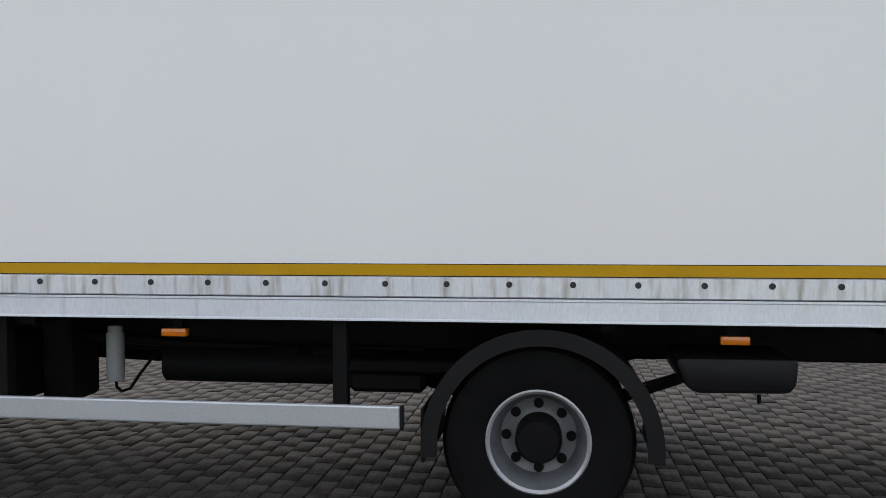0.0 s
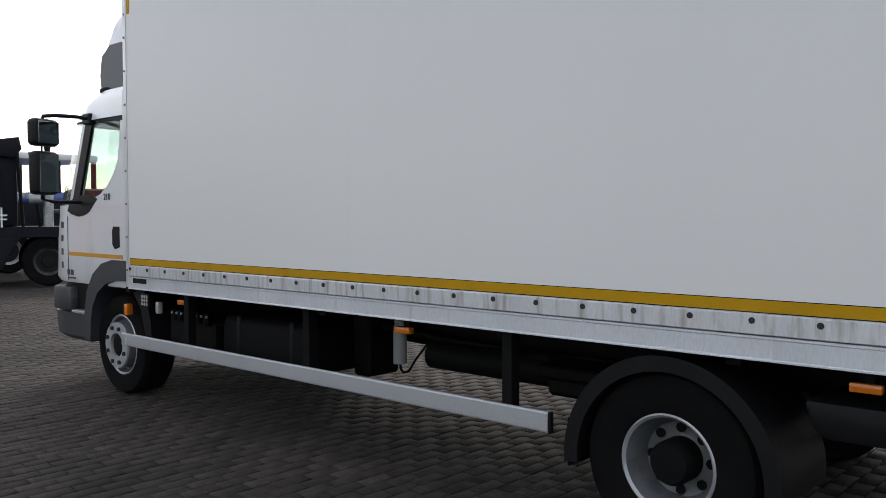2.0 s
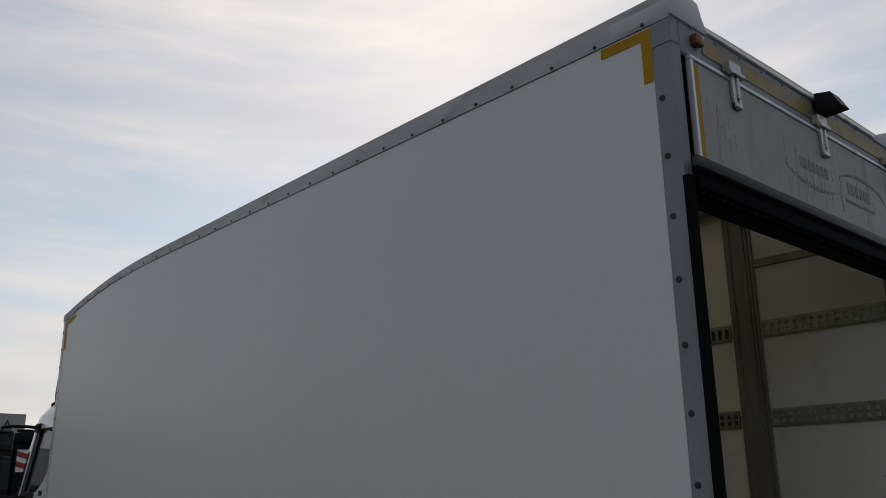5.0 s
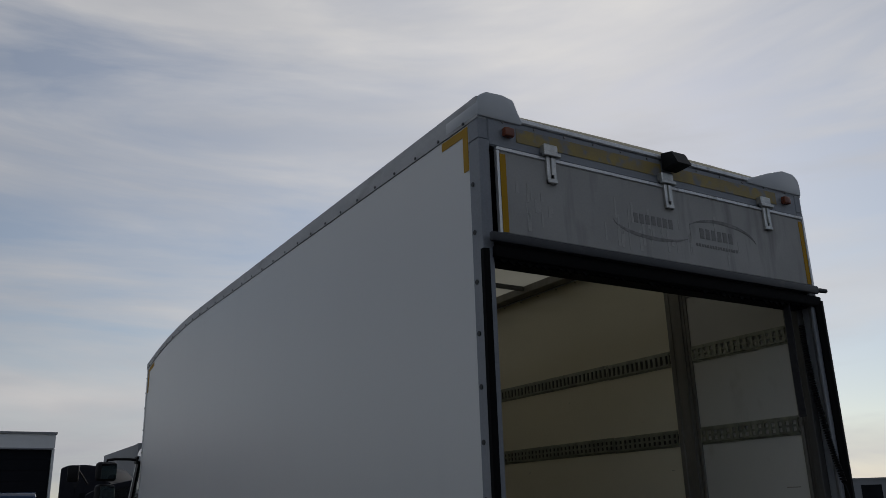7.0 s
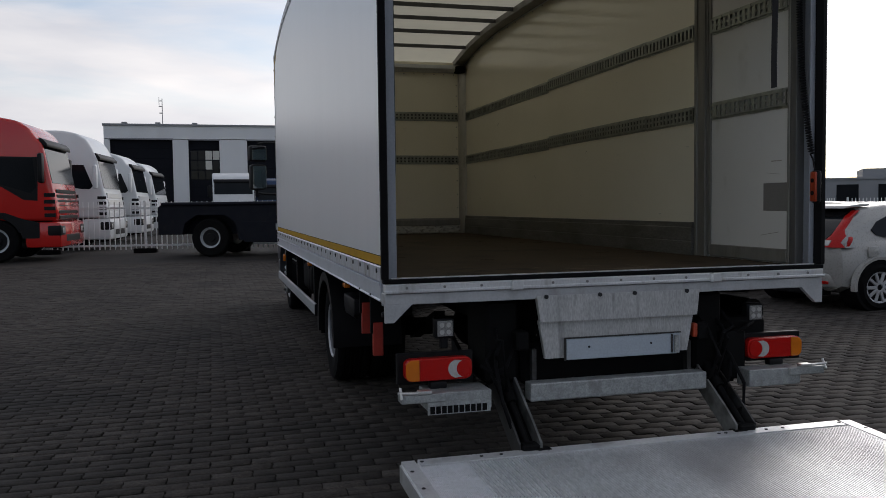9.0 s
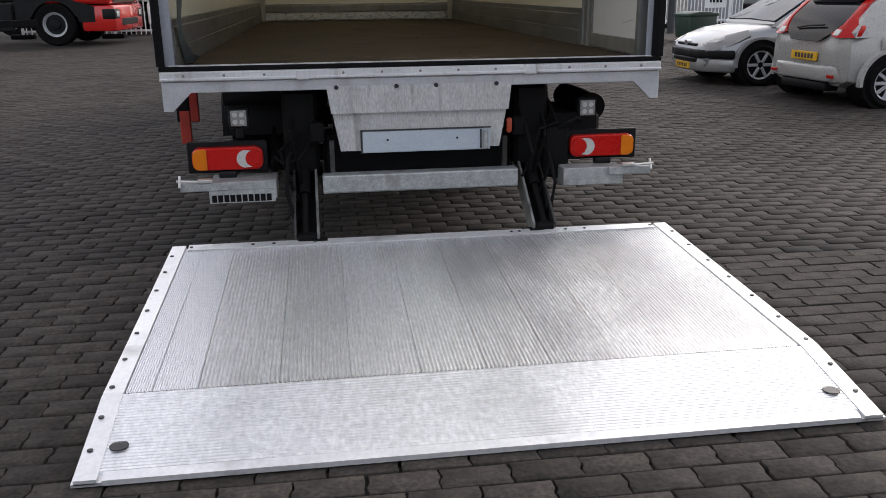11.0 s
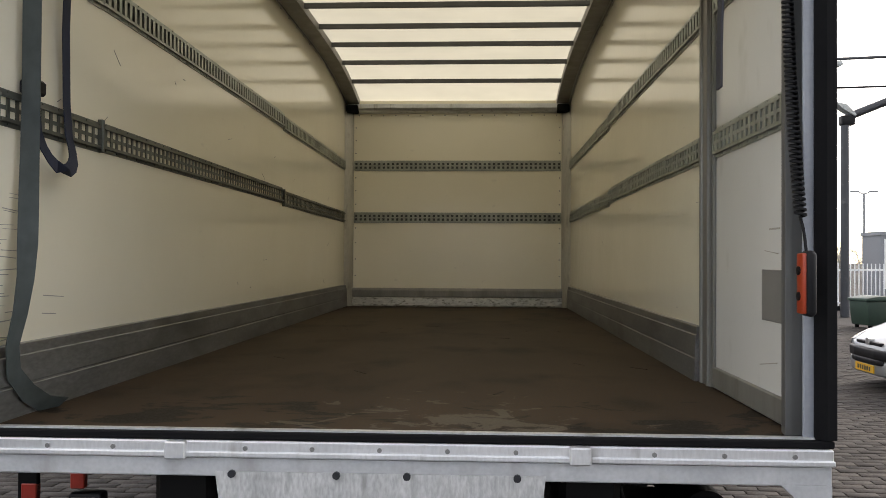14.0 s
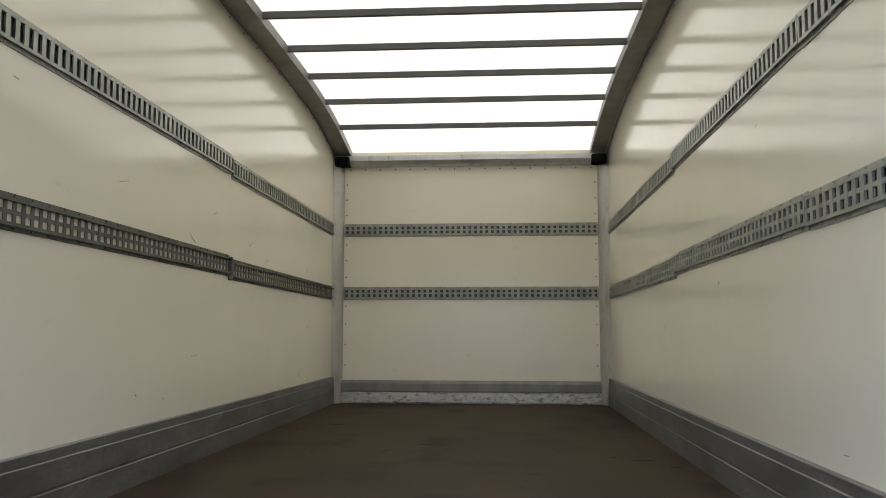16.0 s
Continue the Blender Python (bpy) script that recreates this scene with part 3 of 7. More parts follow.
GROUND = ground_material()
gb = B()
for sx in (-1, 1):
    for sy in (-1, 1):
        vs = [gb.verts.new((sx * a, sy * c, -0.014)) for a, c in ((0, 0), (900, 0), (900, 900), (0, 900))]
        gb.faces.new(vs)
bmesh.ops.remove_doubles(gb, verts=gb.verts[:], dist=0.001)
bmesh.ops.recalc_face_normals(gb, faces=gb.faces[:])
ground = solid("ground", gb, GROUND, "dark grey brick-paved truck yard, worn and stained", "ground", kind="structure", smooth=0)


ARM = material("dirty_dark_steel", (0.065, 0.065, 0.065), (0.03, 0.03, 0.03), 0.5, 0.4, scale=9, fine=80, grain=0.3, bump=0.1, stain=(0.025, 0.023, 0.02), stain_scale=5, stain_at=(0.45, 0.65))


ARMGREY = material("worn_grey_arm_steel", (0.24, 0.245, 0.24), (0.13, 0.135, 0.13), 0.5, 0.4, scale=12, fine=90, bump=0.1, stain=(0.05, 0.048, 0.045), stain_scale=8, stain_at=(0.48, 0.7))


# ---- the box truck ----
FLOOR_Z, BOX_L, HALF, LINE = 0.985, 6.92, 1.25, 1.225     # load floor, box length, half width outside and inside


def roof_z(y):
    """Height of the roof edge: level, then falling in a curve to the front."""
    u = min(max((y - 4.7) / 2.2, 0.0), 1.0)
    return 3.450 - 0.208 * u ** 2.35


ROOF_YS = [0.0, 1.2, 2.4, 3.6, 4.4, 4.7, 5.0, 5.25, 5.5, 5.75, 6.0, 6.2, 6.4, 6.6, 6.76, 6.92]
truck = thing("box_truck", Matrix(), "white box truck with open back and lowered tail lift", "truck")


def strip_along_roof(x0, x1, lo, hi, y0=0.0, y1=BOX_L, rise=0.0):
    """A bar of rectangular section that follows the roof edge, lo and hi below and above it, higher by rise towards the back."""
    bm = B()
    ys = [y0] + [y for y in ROOF_YS if y0 < y < y1] + [y1]
    rings = [[bm.verts.new((x, y, roof_z(y) + d)) for x, d in ((x0, lo), (x1, lo), (x1, hi + rise * max(0.0, (6.2 - y) / 6.2)), (x0, hi + rise * max(0.0, (6.2 - y) / 6.2)))] for y in ys]
    for a, b in zip(rings, rings[1:]):
        for j in range(4):
            bm.faces.new((a[j], a[(j + 1) % 4], b[(j + 1) % 4], b[j]))
    bm.faces.new(rings[0][::-1])
    bm.faces.new(rings[-1])
    bmesh.ops.recalc_face_normals(bm, faces=bm.faces[:])
    return bm


def wall_outline(y0, y1, z0, drop):
    return [(y0, z0), (y1, z0)] + [(y, roof_z(y) - drop) for y in reversed([y0] + [v for v in ROOF_YS if y0 < v < y1] + [y1])]


bolt_side = finish(rod(B(), (-0.004, 0, 0), (0.006, 0, 0), 0.0125, 10), "bolt", BOLT)
rivet_side = finish(rod(B(), (-0.004, 0, 0), (0.004, 0, 0), 0.006, 8), "rivet", RIVET)
rivet_back = finish(rod(B(), (0, -0.004, 0), (0, 0.004, 0), 0.007, 8), "rivet", RIVET)
for s in (-1, 1):
    # outer skins, stripe and rails
    skin = part("side_panel", prism(B(), wall_outline(0.094, 6.86, 1.048, 0.06), "x", s * 1.2285, s * 1.25), PANEL, truck, "large plain off-white side panel", 0)
    part("stripe", box(B(), (s * 1.2515 - 0.0012, 0.098, 1.062), (s * 1.2515 + 0.0012, 6.845, 1.106)), TAPE, skin, "yellow reflective stripe", 0)
    # a thin dark line along each edge of the stripe
    for z in (1.0595, 1.1075):
        part("stripe_edge", box(B(), (s * 1.2512 - 0.0011, 0.098, z - 0.0017), (s * 1.2512 + 0.0011, 6.845, z + 0.0017)), SEAL, skin, "thin dark edge line", 0)
    if s < 0:
        def ell(bm, y0, y1, z0, z1, w, back):
            ya, yb = (y1 - w, y1) if back else (y0, y0 + w)
            box(bm, (-1.2527, y0, z1 - w), (-1.2503, y1, z1))
            return box(bm, (-1.2527, ya, z0), (-1.2503, yb, z1 - w))
        part("corner_tape", ell(B(), 0.096, 0.346, 3.142, 3.382, 0.046, False), TAPE, skin, "yellow corner mark")
        cb = B()
        box(cb, (-1.2527, 6.80, 2.905), (-1.2503, 6.843, 3.135))
        prism(cb, [(6.60, 3.178), (6.843, 3.130), (6.843, 3.172), (6.60, 3.222)], "x", -1.2527, -1.2503)
        part("corner_tape", cb, TAPE, skin, "yellow corner mark")
    sk = B()
    prism(sk, [(s * a, z) for a, z in ((1.224, 0.880), (1.262, 0.880), (1.262, 0.886), (1.257, 0.890), (1.257, 0.960), (1.262, 0.964), (1.262, 0.972), (1.224, 0.972))], "y", 0.09, 6.86)
    part("skirt_plank", sk, SKIRTLOW, truck, "plain pale aluminium skirt plank", 0)
    sk = B()
    prism(sk, [(s * a, z) for a, z in ((1.224, 0.9755), (1.248, 0.9755), (1.256, 0.980), (1.257, 1.050), (1.250, 1.056), (1.224, 1.056))], "y", 0.09, 6.86)
    skirt = part("skirt_rail", sk, SKIRT, truck, "dirt-streaked aluminium bolt rail", 0)
    for i in range(28):
        again("bolt", bolt_side, skirt, Matrix.Translation((s * 1.257, 6.835 - 0.2465 * i, 1.029)))
    if s < 0:
        part("badge", bars(box(B(), (-1.2605, 6.60, 0.928), (-1.2575, 6.79, 0.968)), 6.62, 0.938, 6, 0.018, 0.02, 0.006, -1.2605, 0.0015, "x"), PLASTIC, skirt, "small black maker's badge")
    tr = part("top_rail", strip_along_roof(s * 1.20, s * 1.256, -0.058, 0.006, rise=0.055), ROOFRAIL, truck, "aluminium roof edge rail", 0)
    for i in range(28):
        y = 0.126 + 0.2475 * i
        again("rivet", bolt_side if s < 0 else rivet_side, tr, Matrix.LocRotScale((s * 1.256, y, roof_z(y) - 0.044), None, (1, 0.7, 0.7)))
    # posts
    rp = part("rear_post", prism(B(), [(s * 1.253, 0.0), (s * 1.190, 0.0), (s * 1.190, 0.014), (s * 1.221, 0.046), (s * 1.221, 0.092), (s * 1.253, 0.092)], "z", 0.86, 3.283, 0.003), POST, truck, "blue-grey steel corner post", 0)
    for i in range(10):
        again("bolt", bolt_side, rp, Matrix.Translation((s * 1.253, 0.064, 3.053 - 0.2485 * i)))
    fp = B()
    prism(fp, [(s * 1.255, 6.857), (s * 1.255, 6.90), (s * 1.235, 6.935), (s * 1.19, 6.935), (s * 1.19, 6.857)], "z", 0.893, roof_z(6.90) - 0.01)
    fpo = part("front_post", fp, ALU, truck, "aluminium corner post", 0)
    for i in range(10):
        again("rivet", rivet_side, fpo, Matrix.LocRotScale((s * 1.256, 6.880, 1.02 + 0.2455 * i - (0.075 if i > 7 else 0.0) - (0.08 if i > 8 else 0.0)), None, (1.4, 1.4, 1.4)))
    # inner lining
    part("lining", prism(B(), wall_outline(0.094 if s < 0 else 1.20, 6.83, 1.0, 0.075), "x", s * LINE, s * (LINE + 0.003)), LINING, truck, "glossy cream inner lining, scratched", 0)
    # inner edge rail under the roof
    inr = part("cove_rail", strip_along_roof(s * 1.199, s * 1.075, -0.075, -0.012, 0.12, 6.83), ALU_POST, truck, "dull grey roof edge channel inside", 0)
    for i in range(24):
        y = 0.4 + 0.26 * i
        again("rivet", rivet_side, inr, Matrix.LocRotScale((s * 1.223, y, roof_z(y) - 0.09), None, (1.2, 1, 1)))
    # kick rail along the floor
    kb = B()
    kp = [(0.0, 0.985), (0.034, 0.985), (0.033, 1.079), (0.030, 1.082), (0.030, 1.088), (0.032, 1.091), (0.030, 1.178), (0.026, 1.182), (0.025, 1.215), (0.022, 1.217), (0.0, 1.217)]
    prism(kb, [(s * (LINE - 0.0005 - a), z) for a, z in kp], "y", 0.10 if s < 0 else 1.225, 6.82)
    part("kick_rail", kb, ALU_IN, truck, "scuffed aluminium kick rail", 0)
    # corner post inside, beside the front wall
    part("corner_post", prism(B(), [(s * 1.2245, 6.72), (s * 1.180, 6.735), (s * 1.142, 6.77), (s * 1.130, 6.815), (s * 1.2245, 6.815)], "z", 0.985, 3.17), ALU_CORNER, truck, "round-edged aluminium inner post", 60)


def lash_rail(a, b, z0, z1, at, along, face, double=True, bar=0.0125, deep=(0.009, 0.016)):
    """A lashing rail: flanges, a double row of slots and studs between the slots."""
    bm = B()
    h = z1 - z0

    def put(u0, u1, d0, d1, w0, w1):
        lo, hi = (at + face * d0, at + face * d1)
        lo, hi = min(lo, hi), max(lo, hi)
        if along == "y":
            box(bm, (lo, u0, w0), (hi, u1, w1))
        else:
            box(bm, (u0, lo, w0), (u1, hi, w1))
    put(a, b, 0.0, 0.004, z0, z0 + 0.020)
    put(a, b, 0.0, 0.004, z1 - 0.020, z1)
    put(a, b, 0.004, 0.016, z0 + 0.014, z0 + 0.026)
    put(a, b, 0.004, 0.016, z1 - 0.026, z1 - 0.014)
    n = int((b - a) / 0.05)
    st = (b - a) / n
    zm = (z0 + z1) / 2
    for i in range(n + 1):
        u = a + i * st
        put(max(u - bar, a), min(u + bar, b), *deep, z0 + 0.024, z1 - 0.024)
    if double:
        put(a, b, deep[0], deep[1] - 0.001, zm - 0.007, zm + 0.007)
    for i in range(n // 2):
        u = a + (2 * i + 1) * st
        put(u - 0.005, u + 0.005, 0.004, 0.008, z0 + 0.004, z0 + 0.012)
        put(u - 0.005, u + 0.005, 0.004, 0.008, z1 - 0.012, z1 - 0.004)
    return bm


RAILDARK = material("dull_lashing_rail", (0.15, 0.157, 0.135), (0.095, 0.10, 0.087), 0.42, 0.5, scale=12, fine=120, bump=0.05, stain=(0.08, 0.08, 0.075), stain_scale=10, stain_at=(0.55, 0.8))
R1, R2 = (2.470, 2.588), (1.902, 2.020)
RAILZN = material("zinc_lashing_rail", (0.42, 0.44, 0.385), (0.29, 0.305, 0.27), 0.4, 0.6, scale=12, fine=120, bump=0.05, stain=(0.2, 0.21, 0.2), stain_scale=10, stain_at=(0.55, 0.8))
# Dark strip behind the slots: their shade put into the colour; the lining lies behind.
SLOTSHADE = material("painted_slot_shade", (0.05, 0.05, 0.048), (0.09, 0.09, 0.085), 0.7, scale=14, fine=90, bump=0.1)
for k, z in enumerate((R1, R2)):
    for at, face, y0 in ((-LINE, 1, 0.14), (LINE, -1, 1.235)):
        # three lengths, butted and each set a little lower than the one behind it
        for j, (a, b, dz) in enumerate(((y0, 0.835 if face > 0 else 1.9, 0.008), (0.841 if face > 0 else 1.906, 3.885, 0.012), (3.891, 6.74, -0.006))):
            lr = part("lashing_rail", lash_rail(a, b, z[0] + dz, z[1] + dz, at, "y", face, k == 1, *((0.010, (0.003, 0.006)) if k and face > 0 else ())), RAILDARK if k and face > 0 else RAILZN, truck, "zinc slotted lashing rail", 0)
            back = sorted((at + face * 0.0005, at + face * 0.0035))
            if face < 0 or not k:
                part("slot_back", box(B(), (back[0], a, z[0] + dz + 0.026), (back[1], b, z[1] + dz - 0.026)), SLOTSHADE, lr, "dark strip standing for the shade in the slots", 0)
            if k and j and face > 0:
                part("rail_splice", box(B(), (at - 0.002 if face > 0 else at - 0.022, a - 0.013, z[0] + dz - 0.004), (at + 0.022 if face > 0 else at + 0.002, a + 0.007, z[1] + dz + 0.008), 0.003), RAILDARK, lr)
    lr = part("lashing_rail", lash_rail(-1.13, 1.13, z[0] - 0.006, z[1] - 0.008, 6.80, "x", -1), RAILZN, truck, "zinc slotted lashing rail", 0)
    part("slot_back", box(B(), (-1.13, 6.7965, z[0] + 0.020), (1.13, 6.7995, z[1] - 0.034)), SLOTSHADE, lr, "dark strip standing for the shade in the slots", 0)

# front bulkhead
bulk = part("bulkhead", box(B(), (-1.2245, 6.80, 0.985), (1.2245, 6.84, 3.235)), LINING, truck, "cream front wall inside the box", 0)
part("front_panel", box(B(), (-1.22, 6.858, 0.90), (1.22, 6.93, 3.22)), PANEL, truck, "white front wall of the box", 0)
for i in range(17):
    again("rivet", rivet_back, bulk, Matrix.Translation((-1.08 + 0.135 * i, 6.80, 3.075)))
for s in (-1, 1):
    for z in (1.32, 1.5, 1.68, 1.84, 2.1, 2.25, 2.39, 2.66, 2.80, 2.94):
        again("rivet", rivet_back, bulk, Matrix.Translation((s * 1.112, 6.80, z)))
SCRAPED = material("scraped_bright_aluminium", (0.60, 0.585, 0.53), (0.40, 0.39, 0.355), 0.4, 0.5, scale=30, stretch=(0.5, 1, 1), fine=90, bump=0.12, stain=(0.20, 0.185, 0.155), stain_scale=55, stain_at=(0.52, 0.68), stain_stretch=(0.4, 1, 1))
kb = part("kick_rail", prism(B(), [(6.80, 0.985), (6.775, 0.985), (6.770, 1.0), (6.770, 1.078), (6.776, 1.084), (6.80, 1.084)], "x", -1.14, 1.14), SCRAPED, truck, "scraped pale aluminium kick rail", 0)
part("upper_lip", prism(B(), [(6.80, 1.086), (6.772, 1.088), (6.770, 1.094), (6.770, 1.160), (6.78, 1.178), (6.80, 1.187)], "x", -1.14, 1.14), ALU_POST, kb, "dull grey upper lip", 0)
part("head_beam", prism(B(), [(6.80, 3.095), (6.73, 3.11), (6.70, 3.14), (6.70, 3.185), (6.80, 3.195)], "x", -1.2, 1.2), ALU, truck, "grey beam over the front wall", 0)
for s in (-1, 1):
    part("corner_block", box(B(), (s * 1.075, 6.66, 3.09), (s * 1.205, 6.79, 3.175), 0.015, 2), SEAL, truck, "dark plastic corner block")

# roof sheet and bows
BOW = material("dark_grey_bow", (0.09, 0.09, 0.088), (0.06, 0.06, 0.06), 0.5, 0.3, scale=6, fine=80, bump=0.05)
rb = B()
rows_of = []
XS = [-1.2, -0.8, -0.4, 0.0, 0.4, 0.8, 1.2]
for y in [0.0, 0.6] + ROOF_YS[1:]:
    rows_of.append([rb.verts.new((x, y, roof_z(y) - 0.004 + 0.016 * (1 - (x / 1.2) ** 2))) for x in XS])
for a, b in zip(rows_of, rows_of[1:]):
    for j in range(len(XS) - 1):
        rb.faces.new((a[j], a[j + 1], b[j + 1], b[j]))
part("roof", rb, ROOF, truck, "translucent cream roof sheet", 60)
for i in range(11):
    y = 6.23 - 0.577 * i
    part("roof_bow", prism(B(), [(y - 0.013, roof_z(y) - 0.050), (y + 0.013, roof_z(y) - 0.050), (y + 0.010, roof_z(y) - 0.010), (y - 0.010, roof_z(y) - 0.010)], "x", -1.08, 1.08), BOW, truck, "thin grey roof bow", 0)

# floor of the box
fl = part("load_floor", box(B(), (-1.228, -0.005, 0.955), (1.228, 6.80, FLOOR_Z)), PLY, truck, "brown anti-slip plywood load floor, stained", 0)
SCRATCH = material("dark_floor_scratch", (0.018, 0.014, 0.011), (0.03, 0.024, 0.018), 0.8, scale=30, fine=160, bump=0.1)
scr = finish(box(B(), (-0.5, -0.5, 0.0004), (0.5, 0.5, 0.0016)), "floor_scratch", SCRATCH, 0)
random.seed(41)
for i in range(26):
    again("floor_scratch", scr, fl, Matrix.LocRotScale((random.uniform(-1.1, 1.1), random.uniform(0.15, 5.5), FLOOR_Z), Euler((0, 0, random.uniform(-1.5, 1.5))), (random.uniform(0.03, 0.13), random.uniform(0.003, 0.008), 1)))
part("floor_bearer", box(B(), (-1.20, 0.02, 0.90), (1.20, 6.78, 0.953)), BLACK, truck, "", 0)

# rear frame
for s in (-1, 1):
    part("corner_block", box(B(), (s * 1.195, 0.001, 3.284), (s * 1.2535, 0.093, 3.47), 0.004), POST, truck, "blue-grey steel corner block", 0)
hb = B()
box(hb, (-1.194, 0.0, 3.255), (1.194, 0.11, 3.415), 0.008)
hdr = part("rear_header", hb, POST, truck, "blue-grey steel header beam", 0)
part("header_tape", box(B(), (-1.02, -0.0035, 3.303), (0.0, -0.001, 3.380)), material("faded_yellow_tape", (0.36, 0.26, 0.06), (0.24, 0.19, 0.09), 0.5, scale=9, fine=100, bump=0.05, stain=(0.2, 0.2, 0.2), stain_scale=12, stain_at=(0.5, 0.62)), hdr, "faded yellow tape")
part("header_tape", box(B(), (0.08, -0.0035, 3.303), (1.0, -0.001, 3.380)), bpy.data.materials["faded_yellow_tape"], hdr, "faded yellow tape")
for s in (-1, 1):
    part("marker_lamp", box(B(), (s * 1.08 - 0.03, -0.035, 3.314), (s * 1.08 + 0.03, 0.0, 3.362), 0.008, 2), material("dark_amber_lens", (0.20, 0.05, 0.02), (0.15, 0.04, 0.02), 0.2, scale=20, fine=200, bump=0.1), hdr, "small dark amber marker lamp")
for i in range(12):
    again("rivet", rivet_back, hdr, Matrix.Translation((-1.1 + 0.2 * i, -0.002, 3.398)))
part("gutter", box(B(), (-1.0, -0.01, 3.412), (1.0, 0.10, 3.442), 0.006), ALU, truck, "aluminium roof gutter", 0)
for s in (-1, 1):
    cp = [(s * 1.256, 3.40), (s * 1.258, 3.47), (s * 1.245, 3.515), (s * 1.20, 3.545), (s * 1.10, 3.55), (s * 1.03, 3.535), (s * 1.005, 3.47), (s * 0.98, 3.425), (s * 0.98, 3.40)]
    if s > 0:
        cp = [(1.256, 3.40), (1.258, 3.47), (1.245, 3.515), (1.20, 3.545), (1.10, 3.55), (0.95, 3.505), (0.74, 3.43), (0.74, 3.40)]
    part("corner_cap", prism(B(), cp, "y", -0.012, 0.30, 0.012, 2), paint("pale_grey_plastic", (0.55, 0.57, 0.60), 0.4, 0.1) if s < 0 else bpy.data.materials["pale_grey_plastic"], truck, "pale grey moulded roof corner cap")
cb = B()
box(cb, (0.01, -0.10, 3.36), (0.09, 0.0, 3.41), 0.012, 2)
prism(cb, [(-0.14, 3.345), (-0.02, 3.34), (-0.02, 3.44), (-0.10, 3.425)], "x", -0.005, 0.105)
part("rear_camera", cb, PLASTIC, hdr, "black reversing camera")

# raised door flap above the opening
flap = part("door_flap", box(B(), (-1.15, -0.02, 2.795), (1.20, 0.012, 3.235), 0.004), FLAPGREY, truck, "dirty dark grey door flap with faded print", 0)
fb = B()
for a, b in (((-1.165, -0.028, 3.225), (1.215, 0.0, 3.245)), ((-1.165, -0.028, 2.79), (-1.15, 0.0, 3.225)), ((1.20, -0.028, 2.79), (1.215, 0.0, 3.225))):
    box(fb, a, b, 0.003)
part("flap_edge", fb, ALU, flap, "bright aluminium edging", 0)
for a in (-1.145, 1.16):
    part("flap_tape", box(B(), (a, -0.0225, 2.80), (a + 0.035, -0.0205, 3.21)), TAPE, flap, "yellow reflective strip")
for cx, cz, rx, rz, a0, a1 in ((-0.12, 2.985, 0.30, 0.075, 185, 330), (0.42, 2.985, 0.30, 0.10, 5, 150)):
    arc_lo, arc_hi = [], []
    for i in range(17):
        a = radians(a0 + (a1 - a0) * i / 16)
        w = 0.009 * math.sin(math.pi * i / 16) + 0.0015
        arc_lo.append((cx + rx * math.cos(a), cz + rz * math.sin(a) - w))
        arc_hi.append((cx + rx * math.cos(a), cz + rz * math.sin(a) + w))
    part("faded_arc", prism(B(), arc_lo + arc_hi[::-1], "y", -0.0222, -0.0204), GHOSTDARK, flap, "faded dark arc", 0)
unit = finish(box(B(), (-0.5, -0.0222, -0.5), (0.5, -0.0204, 0.5)), "faded_print", GHOSTDARK, 0)
pale = finish(box(B(), (-0.5, -0.0216, -0.5), (0.5, -0.0203, 0.5)), "pale_smear", GHOST, 0)
for n, x, z, w, h, g in ((7, -0.27, 3.0125, 0.030, 0.055, 0.014), (6, 0.24, 2.996, 0.032, 0.062, 0.016), (16, 0.20, 2.924, 0.014, 0.018, 0.008)):
    for i in range(n):
        again("faded_print", unit, flap, Matrix.LocRotScale((x + w / 2 + i * (w + g), 0, z), None, (w, 1, h)))
random.seed(31)
for i in range(46):
    x = random.choice((random.uniform(-0.5, 0.1), random.uniform(0.15, 0.62), random.uniform(-1.1, -0.8)))
    again("pale_smear", pale, flap, Matrix.LocRotScale((x, 0, random.uniform(2.86, 3.06)), None, (random.uniform(0.006, 0.022), 1, random.uniform(0.03, 0.13))))
for x in (-0.83, 0.005, 0.845):
    lb = B()
    box(lb, (x - 0.045, -0.045, 3.265), (x + 0.045, -0.002, 3.315), 0.006)
    box(lb, (x - 0.055, -0.055, 3.245), (x + 0.055, -0.03, 3.268), 0.004)
    box(lb, (x - 0.030, -0.040, 3.10), (x - 0.008, -0.021, 3.25), 0.004)
    box(lb, (x + 0.008, -0.040, 3.10), (x + 0.030, -0.021, 3.25), 0.004)
    box(lb, (x - 0.030, -0.044, 3.10), (x + 0.030, -0.021, 3.125), 0.004)
    box(lb, (x - 0.007, -0.050, 3.14), (x + 0.007, -0.03, 3.24), 0.003)
    part("hinge", lb, ZINC, flap, "zinc strap hinge")
bb = B()
box(bb, (-1.235, -0.055, 2.735), (1.215, -0.025, 2.785), 0.010, 2)
rod(bb, (1.21, -0.04, 2.762), (1.30, -0.04, 2.764), 0.014, 12)
part("flap_bar", bb, FENDER, truck, "long dark grey bar under the flap")
part("flap_seal", box(B(), (-1.20, -0.03, 2.665), (1.26, 0.02, 2.728), 0.012, 2), SEAL, truck, "thick black rubber lip")
fr = B()
random.seed(5)
edge = []
for i in range(93):
    edge.append((-1.17 + 0.0255 * i, 2.668 - (0.012 + 0.02 * random.random() if i % 2 else 0.004)))
prism(fr, edge + [(1.176, 2.675), (-1.17, 2.675)], "y", -0.012, -0.004)
part("torn_seal", fr, SEAL, truck, "ragged edge of the rubber lip")
part("roller_housing", box(B(), (-1.19, 0.03, 2.66), (1.19, 0.13, 3.24)), BLACK, truck, "", 0)
